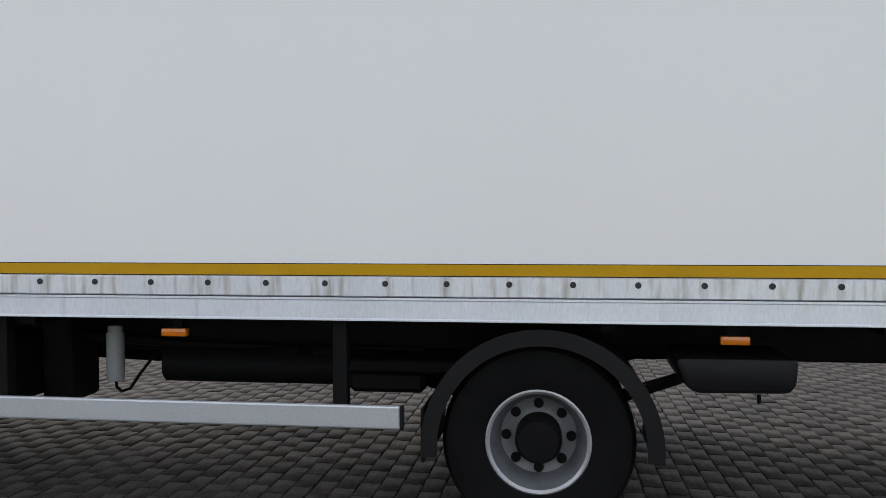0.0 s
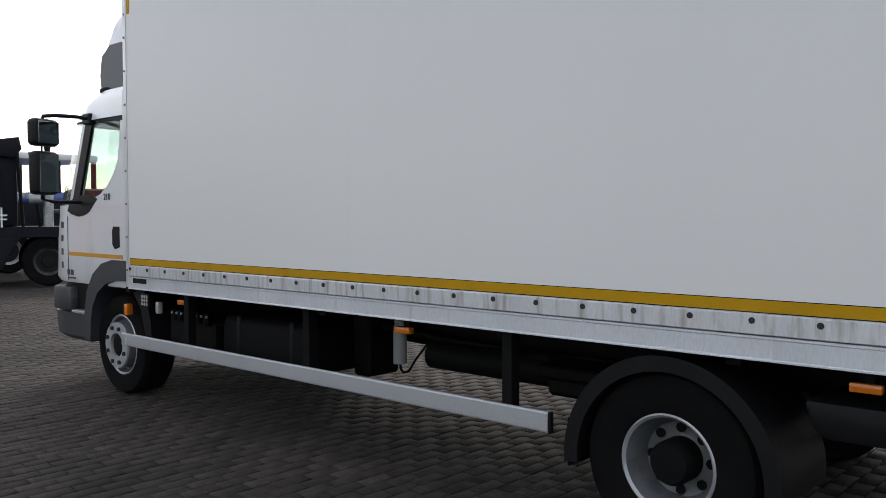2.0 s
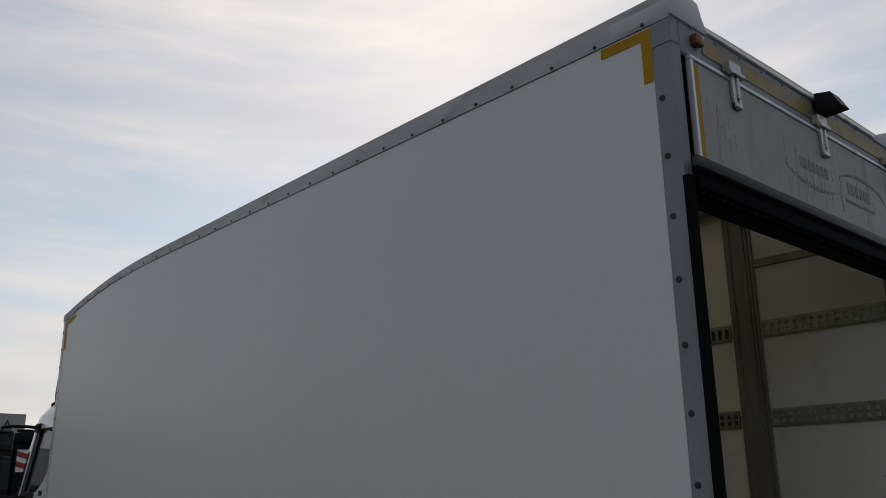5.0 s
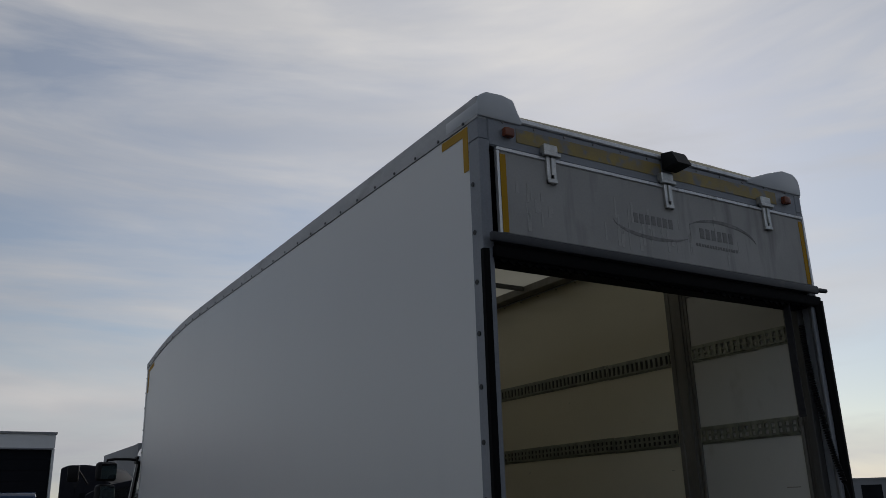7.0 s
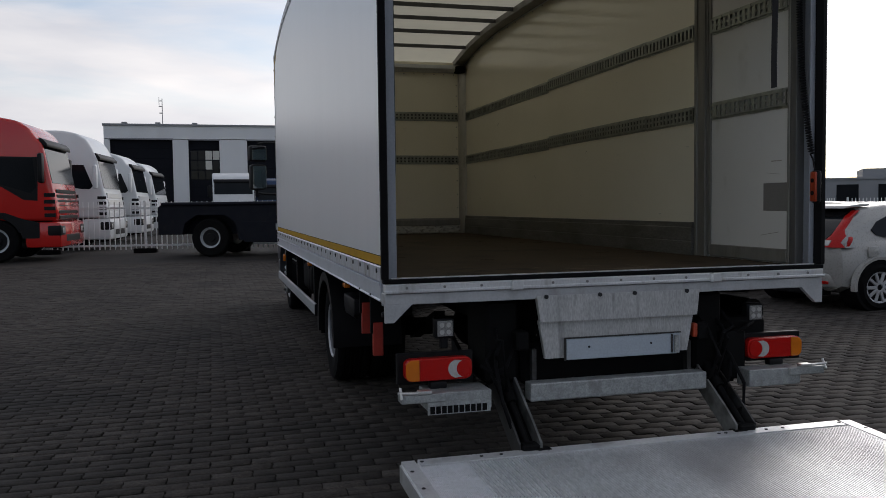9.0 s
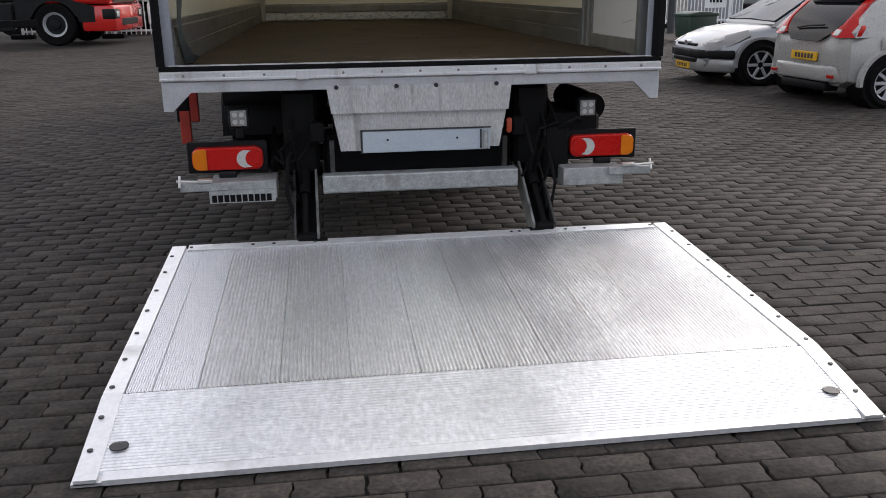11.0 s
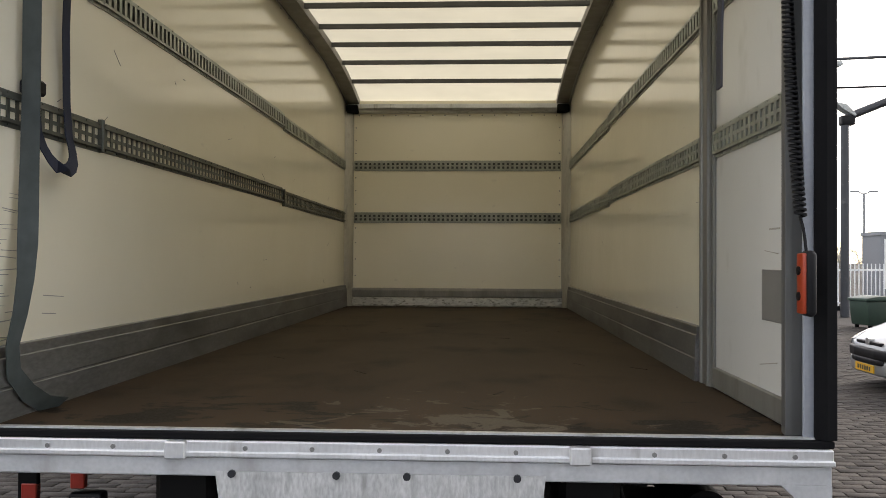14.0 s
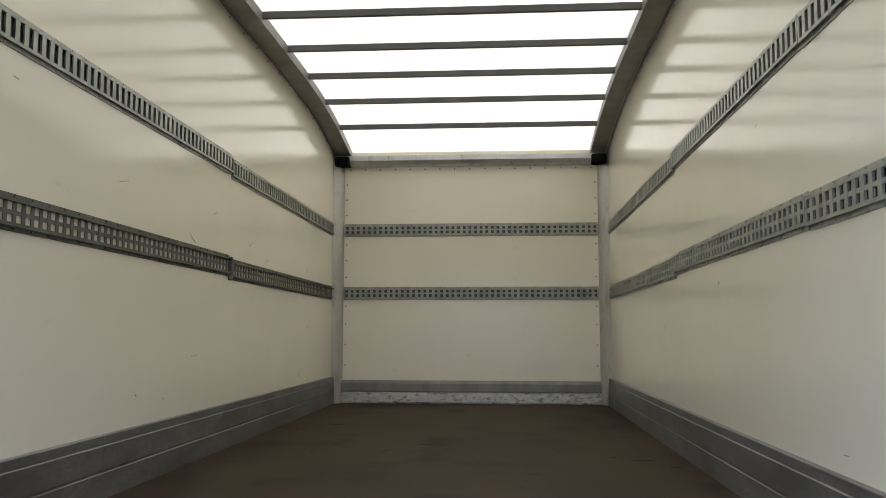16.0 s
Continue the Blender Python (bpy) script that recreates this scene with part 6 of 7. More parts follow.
def tractor(m, body, label, high=3.55, long=5.9, dark_low=False, visor=PLASTIC, group="parked trucks", body_length=2.25, dark_grille=False):
    """A cab-over tractor unit facing local +x, its bumper at x = 0."""
    L = body_length
    t = thing("tractor_truck", m, label, "truck", group)
    cbm = B()
    prof = [(-L, 1.0), (-L, high - 0.10), (-L + 0.30, high), (-1.25, high - 0.01), (-0.85, high - 0.09), (-0.58, high - 0.26), (-0.42, high - 0.52), (-0.30, 2.80), (-0.12, 1.82), (-0.03, 1.3), (-0.03, 0.95)]
    prism(cbm, prof, "y", -1.23, 1.23, 0.09, 3)
    c = part("cab", cbm, body, t, "painted cab", 40)
    part("windscreen", prism(B(), [(-0.325, 2.74), (-0.285, 2.74), (-0.145 if dark_grille else -0.115, 2.02 if dark_grille else 1.86), (-0.18 if dark_grille else -0.15, 2.02 if dark_grille else 1.86)], "y", -1.13, 1.13), DARKGLASS, c, "dark windscreen", 0)
    part("sun_visor", prism(B(), [(-0.40, 2.94), (-0.30, 2.91), (-0.205, 2.80), (-0.20, 2.72), (-0.235, 2.715), (-0.36, 2.80)], "y", -1.17, 1.17, 0.02, 2), visor, c, "sun visor", 30)
    for s in (-1, 1):
        if dark_low:
            glass = [(-1.42, 1.90), (-1.42, 2.46), (-0.52, 2.44), (-0.46, 1.75), (-0.60, 1.62), (-1.20, 1.82)]
        else:
            glass = [(-1.38, 1.95), (-1.42, 2.05), (-1.42, 2.52), (-1.36, 2.58), (-0.66, 2.56), (-0.42, 1.93), (-0.50, 1.84), (-0.72, 1.84)]
        part("side_window", prism(B(), glass, "y", s * 1.228, s * 1.238), DARKGLASS, c, "dark side window", 0)
        if dark_low:
            part("side_trim", prism(B(), [(-1.86, 2.50), (-1.78, 2.18), (-1.58, 1.93), (-1.20, 1.76), (-0.74, 1.46), (-0.44, 1.44), (-0.40, 2.47)], "y", s * 1.2292, s * 1.2342), PLASTIC, c, "black trim round the side window", 0)
            low = [(-1.38 + 0.58 * math.cos(radians(a)), 0.5 + 0.58 * math.sin(radians(a))) for a in range(5, 176, 10)]
            part("lower_trim", prism(B(), [(-L, 1.22), (-1.15, 1.16), (-0.80, 1.02), (-0.42, 0.92), (-0.42, 0.55)] + low + [(-L, 0.55)], "y", s * 1.2292, s * 1.2352), PLASTIC, c, "black lower side trim", 0)
        part("door_gap", box(B(), (-1.62, s * 1.2285, 1.05), (-1.605, s * 1.2335, 2.75)), SEAL, c)
        mb = B()
        box(mb, (-0.36, s * 1.30, 1.85), (-0.24, s * 1.52, 2.55), 0.05, 2)
        box(mb, (-0.34, s * 1.20, 2.5), (-0.28, s * 1.45, 2.56), 0.01)
        part("mirror", mb, PLASTIC if dark_low or dark_grille else body, t, "mirror housing")
        hl = part("headlamp", box(B(), (-0.25, s * 0.80, 0.60), (0.068, s * 1.232, 0.86), 0.04, 2), PLASTIC, t, "dark headlamp housing")
        part("lens", box(B(), (-0.02, s * 0.86, 0.66), (0.076, s * 1.10, 0.80), 0.02, 2), LENSWHITE, hl, "clear lens")
        for k in range(4):
            part("air_slot", box(B(), (-0.30, s * 1.225, 1.05 + 0.16 * k), (-0.05, s * 1.236, 1.14 + 0.16 * k)), PLASTIC, c)
        part("side_skirt", box(B(), (-long + 1.9, s * 1.12, 0.35), (-2.35, s * 1.2, 1.0), 0.02), PLASTIC, t, "", 0)
        hb = B()
        box(hb, (-2.3, s * 0.95, 0.42), (-1.95, s * 1.2, 1.0), 0.03)
        part("step_box", hb, PLASTIC, t)
        road_wheel(t, -1.38, s * 1.22, s, 0.50)
        road_wheel(t, -long + 1.1, s * 1.22, s, 0.50, 0.6)
        part("chassis_rail", box(B(), (-long, s * 0.36, 0.75), (-0.5, s * 0.44, 1.0)), BLACK, t, "", 0)
        fb = B()
        angs = [radians(20 + 140 * i / 12) for i in range(13)]
        prism(fb, [(-1.38 + 0.60 * math.cos(a), 0.5 + 0.60 * math.sin(a)) for a in angs] + [(-1.38 + 0.54 * math.cos(a), 0.5 + 0.54 * math.sin(a)) for a in reversed(angs)], "y", s * 0.85, s * 1.24)
        part("wheel_arch", fb, PLASTIC, t, "", 50)
    bb = B()
    box(bb, (-0.75, -1.22, 0.32), (0.06, 1.22, 0.94), 0.07, 2)
    part("bumper", bb, body, t, "painted bumper")
    gb = B()
    if dark_low:
        for i in range(6):
            box(gb, (-0.08, -0.98, 1.00 + 0.125 * i), (-0.012 - 0.012 * i, 0.98, 1.09 + 0.125 * i), 0.012)
        part("grille", gb, PLASTIC, t, "black grille slats")
    else:
        for i in range(2 if dark_grille else 4):
            box(gb, (-0.10, -0.99, 0.985 + 0.195 * i), (-0.004 - 0.017 * i, 0.99, 1.145 + 0.195 * i), 0.012)
        part("grille", gb, PLASTIC if dark_grille else body, t, "dark grille slats" if dark_grille else "painted grille slats")
    part("grille_back", prism(B(), [(-0.10, 1.0), (-0.016, 1.0), (-0.016, 1.3), (-0.052, 1.52), (-0.12, 1.52)] if dark_grille else [(-0.10, 0.97), (-0.045, 0.97), (-0.115, 1.75), (-0.16, 1.75)], "y", -0.95, 0.95), SEAL, t, "", 0)
    part("lower_grille", box(B(), (0.03, -0.7, 0.45), (0.068, 0.7, 0.62), 0.01), PLASTIC, t)
    fw = B()
    box(fw, (-long + 0.5, -0.6, 1.0), (-long + 2.0, 0.6, 1.12), 0.02)
    part("fifth_wheel", fw, BLACK, t)
    return t


def grown(m, k):
    return m @ Matrix.Diagonal((k, k, k, 1))


tractor(grown(pose(-5.86, 21.5, 0, 0, 0, -4), 1.11), REDPAINT, "red tractor unit with black side trim, parked in the yard", 3.42, 5.6, True)
tractor(grown(pose(-5.2, 27.25, 0, 0, 0, -6), 1.1), TRUCKWHITE, "white tractor unit parked behind the fence", 3.60)
tractor(grown(pose(-4.75, 34.5, 0, 0, 0, -6), 1.1), TRUCKWHITE, "white tractor unit parked behind the fence", 3.38)
tractor(grown(pose(-4.4, 42.2, 0, 0, 0, -9), 1.1), TRUCKWHITE, "white tractor unit parked behind the fence", 3.4)
tractor(grown(pose(-0.55, 55.0, 0, 0, 0, -90), 1.12), TRUCKWHITE, "white tractor unit before the hall door", 3.35, dark_grille=True)
tractor(pose(2.2, 56.0, 0, 0, 0, -90), paint("dark_blue_truck_paint", (0.010, 0.032, 0.085)), "dark blue tractor unit before the hall door", 3.45)
tractor(grown(pose(-11.55, 20.3, 0, 0, 0, -68), 0.9), TRUCKWHITE, "white tractor unit with a dark grille across the yard", 3.5, dark_grille=True)

# single-axle trailer frame and a grey box trailer beside that truck
ta = thing("trailer_chassis", pose(-9.55, 18.75, 0, 0, 0, 14), "low dark trailer chassis with one axle", "trailer")
road_wheel(ta, -0.62, -0.5, -1, 0.38, 0.26, 0.25)
fb = B()
angs = [radians(12 + 168 * i / 12) for i in range(13)]
prism(fb, [(-0.62 + 0.47 * math.cos(a), 0.38 + 0.47 * math.sin(a)) for a in angs] + [(-0.62 + 0.43 * math.cos(a), 0.38 + 0.43 * math.sin(a)) for a in reversed(angs)], "y", -0.56, -0.16)
part("mudguard", fb, PLASTIC, ta, "black mudguard", 50)
part("frame_rail", box(B(), (-1.15, -0.14, 0.55), (2.0, 0.0, 0.72), 0.01), BLACK, ta, "", 0)
bt = thing("box_trailer", pose(-20.3, 30.5, 0, 0, 0, 12), "grey box trailer parked across the yard", "trailer")
part("body", box(B(), (-3.0, 0.0, 1.0), (3.0, 2.4, 3.55), 0.03), material("grey_green_trailer_side", (0.22, 0.245, 0.25), (0.19, 0.21, 0.215), 0.5, scale=1.5, fine=50, bump=0.04), bt, "grey-green panelled body", 0)
for z in (1.06, 2.72, 3.5):
    part("side_strip", box(B(), (-3.02, -0.03, z - 0.04), (3.02, -0.003, z + 0.04), 0.005), FENCEWHITE, bt, "pale side strip", 0)
for x in (-2.0, 0.0, 1.9):
    part("stanchion", box(B(), (x - 0.05, -0.028, 1.11), (x + 0.05, -0.002, 2.67), 0.005), GALV, bt, "", 0)
part("chassis_rail", box(B(), (-2.9, 0.3, 0.7), (2.9, 2.1, 0.985), 0.02), BLACK, bt, "", 0)
for x in (-1.6, 1.7):
    road_wheel(bt, x, 0.12, -1, 0.48, 0.35)

# dark recovery truck with a low deck, standing across the yard
dk = thing("flatbed_truck", pose(0.27, 20.74, 0, 0, 0, -20), "dark navy truck with a low flat deck", "truck")
db = B()
prism(db, [(-3.55, 0.62), (-3.55, 1.38), (-3.40, 1.50), (0.0, 1.50), (0.2, 1.22), (5.0, 1.20), (5.0, 1.0), (2.9, 1.0), (2.55, 0.36), (-1.25, 0.46), (-1.35, 0.95), (-1.65, 1.16), (-2.45, 1.16), (-2.78, 0.95), (-2.88, 0.62)], "y", -1.25, 1.25)
part("deck", db, NAVY, dk, "dark steel deck", 0)
part("deck_rail", rod(B(), (-3.42, -1.27, 1.47), (0.0, -1.27, 1.47), 0.05, 10), NAVY, dk, "", 40)
part("side_skirt", prism(B(), [(-1.1, 0.40), (2.52, 0.37), (2.85, 0.96), (-1.1, 0.98)], "y", -1.275, -1.251, 0.006), NAVY, dk, "dark side locker doors", 0)
for x in (-0.2, 1.35):
    part("locker_handle", box(B(), (x, -1.29, 0.74), (x + 0.05, -1.276, 0.92), 0.006), GALV, dk)
dc = B()
prism(dc, [(0.35, 1.22), (0.35, 2.17), (0.78, 2.38), (1.45, 2.5), (2.08, 2.78), (2.08, 1.22)], "y", -1.0, 1.15, 0.06, 2)
dcab = part("cab", dc, NAVY, dk, "dark navy cab", 40)
part("side_window", prism(B(), [(0.52, 1.85), (0.6, 2.13), (1.36, 2.36), (1.48, 2.33), (1.48, 1.85)], "y", -1.012, -0.998), TINT, dcab, "tinted side window", 0)
part("side_window", prism(B(), [(1.58, 1.87), (1.58, 2.36), (1.96, 2.42), (1.96, 1.87)], "y", -1.012, -0.998), DARKGLASS, dcab, "dark side window", 0)
dh = B()
prism(dh, [(2.1, 1.22), (2.1, 2.85), (2.86, 2.9), (2.86, 1.22)], "y", -1.0, 1.15, 0.05, 2)
part("headboard_box", dh, NAVY, dk, "tall dark body behind the cab", 40)
part("roof_fairing", prism(B(), [(2.06, 2.71), (2.06, 2.88), (2.9, 3.02), (2.95, 2.78), (2.8, 2.59)], "y", -1.14, -1.003, 0.02, 2), NAVY, dk, "dark roof fairing")
part("work_light_bar", box(B(), (2.1, -1.1, 2.91), (2.92, -1.0, 2.97), 0.01), PLASTIC, dk)
wbm = part("warning_board", box(B(), (2.17, -1.285, 2.04), (2.5, -1.255, 2.52)), FENCEWHITE, dk, "red and white warning board", 0)
part("board_arm", box(B(), (2.29, -1.26, 1.25), (2.38, -1.23, 2.1)), NAVY, dk, "", 0)
for z in (2.08, 2.30):
    part("red_band", prism(B(), [(2.17, z + 0.08), (2.5, z - 0.03), (2.5, z + 0.09), (2.17, z + 0.195)], "y", -1.2885, -1.2855), REDBOARD, wbm, "slanting red band", 0)
part("mirror", box(B(), (-0.06, -1.17, 2.47), (0.20, -1.05, 2.86), 0.03, 2), PLASTIC, dk, "black mirror")
part("mirror_stay", rod(B(), (0.16, -1.05, 2.77), (0.40, -0.98, 2.40), 0.02, 8), PLASTIC, dk)
part("exhaust_guard", rod(B(), (3.42, -1.05, 1.2), (3.42, -1.05, 2.45), 0.10, 14), GALV, dk, "steel exhaust guard")
part("exhaust_pipe", tube(B(), [(3.42, -1.05, 2.38), (3.42, -1.05, 2.82), (3.43, -1.05, 2.94), (3.48, -1.05, 3.01), (3.56, -1.05, 3.05)], 0.065, 10), BLACK, dk, "dark exhaust stack")
for x0, x1 in ((2.95, 2.86), (3.26, 3.10)):
    part("stay", rod(B(), (x0, -1.1, 1.21), (x1, -1.1, 2.72), 0.035, 8), BLACK, dk)
for x in (3.8, 4.16, 4.52):
    part("air_tank", rod(B(), (x, -1.0, 1.36), (x + 0.29, -1.0, 1.36), 0.084, 14), ZINC, dk, "bright air cylinder")
part("pipe", rod(B(), (3.46, -1.0, 1.51), (4.96, -1.0, 1.51), 0.06, 12), ARM, dk, "rusty pipe")
part("canister", rod(B(), (3.06, -1.15, 1.78), (3.30, -1.15, 1.78), 0.10, 14), GALV, dk, "pale dented canister")
lad = B()
for z in (1.36, 1.44):
    rod(lad, (2.24, -1.28, z), (2.66, -1.28, z), 0.017, 8)
for x in (2.34, 2.56):
    rod(lad, (x, -1.28, 1.2), (x, -1.28, 1.60), 0.017, 8)
part("hand_rail", lad, FENCEWHITE, dk, "white hand rail")
for s in (-1, 1):
    road_wheel(dk, -2.08, s * 1.22, s, 0.53, 0.38, 0.29)
    road_wheel(dk, 3.40, s * 1.18, s, 0.50, 0.38, 0.29, 26, ARM)
part("wheel_well", box(B(), (-2.9, -0.80, 0.62), (-1.2, 1.15, 1.2)), NAVY, dk, "", 0)
part("tail_roller", rod(B(), (-3.45, -0.95, 1.42), (-3.45, 0.95, 1.42), 0.11, 14), BLACK, dk)

# white-roofed old cab behind the flatbed
oc = thing("old_truck", grown(pose(4.9, 24.2, 0), 1.15), "blue truck cab with a white roof and clear windows", "truck", "parked trucks")
part("lower_body", box(B(), (-1.15, -1.1, 0.75), (1.2, 1.1, 1.55), 0.06, 2), NAVY, oc, "dark lower body")
part("bonnet", box(B(), (-0.2, -1.12, 1.50), (1.25, 1.12, 1.78), 0.06, 2), BLUEPAINT, oc, "blue upper body")
part("roof", box(B(), (-1.2, -1.15, 2.48), (1.2, 1.15, 2.64), 0.05, 2), TRUCKWHITE, oc, "white roof")
for x in (-1.12, -0.05, 0.30, 1.12):
    for y in (-1.06, 1.06):
        part("pillar", box(B(), (x - 0.05, y - 0.04, 1.52), (x + 0.05, y + 0.04, 2.5), 0.01), NAVY, oc)
for x in (-0.8, 0.8):
    road_wheel(oc, x, -1.1, -1, 0.48, 0.3)

# second dark truck farther off, beside the hall
tractor(pose(3.9, 32.0, 0, 0, 0, -35), NAVY, "dark blue tractor unit parked behind the fence", 3.6)


def car(m, body, label, silver_trim, facing_hatch=True):
    """A small hatchback facing local +x; origin on the ground under its middle."""
    rear = -1.57 if facing_hatch else -1.47
    t = thing("car", m, label, "car", "parked cars")
    st = [(-2.08, 0.62, 0.42, 0.80), (-2.03, 0.78, 0.26, 0.92), (-1.85, 0.85, 0.22, 0.97), (-1.3, 0.885, 0.20, 0.98), (-0.4, 0.885, 0.19, 0.95), (0.5, 0.885, 0.19, 0.93), (1.0, 0.88, 0.20, 0.90),
          (1.5, 0.85, 0.21, 0.82), (1.85, 0.78, 0.23, 0.72), (2.05, 0.66, 0.28, 0.62), (2.12, 0.45, 0.34, 0.54)]
    def ring_at(x):
        for p, q in zip(st, st[1:]):
            if p[0] <= x <= q[0]:
                f = (x - p[0]) / (q[0] - p[0])
                return [p[k] + (q[k] - p[k]) * f for k in (1, 2, 3)]
        return st[-1][1:]

    bm = B()
    rings = []
    for x, w, zb, zt in st:
        h = zt - zb
        half = [(0.75 * w, zb), (0.97 * w, zb + 0.12 * h), (w, zb + 0.35 * h), (0.985 * w, zb + 0.72 * h), (0.93 * w, zb + 0.93 * h), (0.8 * w, zt), (0.0, zt + 0.015)]
        pts = half + [(-a, b) for a, b in reversed(half[:-1])]
        rings.append([bm.verts.new((x, a, b)) for a, b in pts])
    loft(bm, rings)
    bo = part("body", bm, body, t, "silver painted body", 50)
    tops = [(-2.02, 0.93), (-1.90, 1.10), (-1.74, 1.27), (-1.55, 1.385), (-1.2, 1.44), (-0.6, 1.46), (0.1, 1.43), (0.42, 1.32), (0.76, 1.12), (1.12, 0.91)]

    def top_at(x):
        for (xa, za), (xb, zb) in zip(tops, tops[1:]):
            if xa <= x <= xb:
                return za + (zb - za) * (x - xa) / (xb - xa)
        return 0.92

    def side_at(x, z):
        h = max(top_at(x) - 0.90, 0.03)
        return 0.805 - 0.235 * (max(top_at(x) - 0.92, 0.0) / 0.54) * min(max(z - 0.90, 0.0) / h, 1.0)
    gh = B()
    rings = []
    for x, z in tops:
        h = z - 0.90
        half = [(0.805, 0.86), (side_at(x, 0.90 + 0.5 * h), 0.90 + 0.5 * h), (side_at(x, z) + 0.01, z - 0.10 * h), (side_at(x, z) - 0.06, z - 0.005), (0.0, z + 0.018)]
        pts = half + [(-a, b) for a, b in reversed(half[:-1])]
        rings.append([gh.verts.new((x, a, b)) for a, b in pts])
    loft(gh, rings)
    part("cabin", gh, body, t, "silver painted roof and pillars", 60)

    def pane(pts, s, name, mat, label):
        bm = B()
        o = [bm.verts.new((x, s * (side_at(x, z) + 0.012), z)) for x, z in pts]
        i = [bm.verts.new((x, s * (side_at(x, z) - 0.02), z)) for x, z in pts]
        bm.faces.new(o)
        bm.faces.new(i[::-1])
        for a in range(len(pts)):
            b = (a + 1) % len(pts)
            bm.faces.new((o[a], o[b], i[b], i[a]))
        bmesh.ops.recalc_face_normals(bm, faces=bm.faces[:])
        return part(name, bm, mat, t, label, 0)

    def back_x(z):
        for (za, xa), (zb, xb) in zip(((0.5, -2.10), (0.80, -2.095), (0.93, -2.03), (1.10, -1.905), (1.27, -1.745)), ((0.80, -2.095), (0.93, -2.03), (1.10, -1.905), (1.27, -1.745), (1.45, -1.47))):
            if za <= z <= zb:
                return xa + (xb - xa) * (z - za) / (zb - za)
        return -2.1

    def back_plate(levels, name, mat, label, out):
        """A plate on the sloping tail: levels of (z, y from, y to), wrapped round the corner."""
        bm = B()
        rows, cols = [], 5
        for z, ya, yb in levels:
            row = []
            for k in range(cols):
                y = ya + (yb - ya) * k / (cols - 1)
                row.append((back_x(z) - out + max(abs(y) - 0.60, 0.0) * 0.45, y, z))
            rows.append(row)
        o = [[bm.verts.new(p) for p in row] for row in rows]
        i = [[bm.verts.new((p[0] + 0.05, p[1], p[2])) for p in row] for row in rows]
        for a in range(len(rows) - 1):
            for k in range(cols - 1):
                bm.faces.new((o[a][k], o[a][k + 1], o[a + 1][k + 1], o[a + 1][k]))
            for k in (0, cols - 1):
                bm.faces.new((o[a][k], o[a + 1][k], i[a + 1][k], i[a][k]))
        for a in (0, len(rows) - 1):
            for k in range(cols - 1):
                bm.faces.new((o[a][k], o[a][k + 1], i[a][k + 1], i[a][k]))
        bmesh.ops.recalc_face_normals(bm, faces=bm.faces[:])
        return part(name, bm, mat, t, label, 40)
    for s in (-1, 1):
        pane([(-1.25, 0.965), (-1.50, 1.02), (-1.55, 1.09), (-1.42, 1.20), (-1.15, 1.30), (-0.60, 1.345), (-0.56, 0.965)], s, "side_window", DARKGLASS, "dark side window")
        pane([(-0.50, 0.965), (-0.54, 1.345), (0.05, 1.33), (0.30, 1.26), (0.80, 1.00), (0.78, 0.955)], s, "side_window", DARKGLASS, "dark side window")
    back_plate([(z, -w, w) for z, w in ((0.80, 0.28), (0.84, 0.34), (0.90, 0.43), (0.97, 0.49), (1.04, 0.53), (1.10, 0.545), (1.19, 0.53), (1.27, 0.515), (1.37, 0.50))], "rear_window", DARKGLASS, "large dark rear window", 0.035)
    ws = B()
    rings = []
    for x, z in ((0.17, 1.405), (0.42, 1.32), (0.76, 1.12), (1.08, 0.935)):
        w = side_at(x, z) - 0.035
        rings.append([ws.verts.new((x + dx, y, z + dz + (0.018 if abs(y) < 0.1 else 0.0))) for dx, dz, ys in ((0.010, 0.020, (-w, -0.5 * w, 0.0, 0.5 * w, w)), (-0.03, -0.03, (w, 0.0, -w))) for y in ys])
    loft(ws, rings)
    part("windscreen", ws, DARKGLASS, t, "dark windscreen", 40)
    for s in (-1, 1):
        road_wheel(t, 1.32, s * 0.912, s, 0.315, 0.2, 0.215, 26, None, 10 if facing_hatch else 6)
        road_wheel(t, rear, s * 0.912, s, 0.315, 0.2, 0.215, 26, None, 10 if facing_hatch else 6)
        for x in (1.32, rear):
            ab = B()
            lathe(ab, [(0.365, s * 0.60), (0.365, s * 0.892), (0.0, s * 0.892)], (x, 0, 0.335), "y", 28)
            part("wheel_well", ab, SEAL, t, "", 50)
            lip = B()
            angs = [radians(-8 + 196 * i / 20) for i in range(21)]
            prism(lip, [(x + 0.40 * math.cos(a), 0.33 + 0.40 * math.sin(a)) for a in angs] + [(x + 0.362 * math.cos(a), 0.33 + 0.362 * math.sin(a)) for a in reversed(angs)], "y", s * 0.84, s * 0.916)
            part("wheel_arch", lip, body, t, "", 50)
        tlo = back_plate([(z, s * p, s * q) for z, p, q in ((0.86, 0.52, 0.80), (0.90, 0.45, 0.81), (0.95, 0.50, 0.81), (0.995, 0.53, 0.79), (1.03, 0.55, 0.72), (1.09, 0.556, 0.665), (1.19, 0.545, 0.64), (1.27, 0.53, 0.62), (1.36, 0.515, 0.59))], "tail_lamp", RED, "tall red tail lamp", 0.045)
        ln = back_plate([(z, s * 0.50, s * 0.60) for z in (0.885, 0.92, 0.955)], "clear_lens", LENSWHITE, "clear lens", 0.050)
        ln.parent = tlo
        # swept headlamp lying in the shoulder of the wing
        hl, outer, inner = B(), [], []
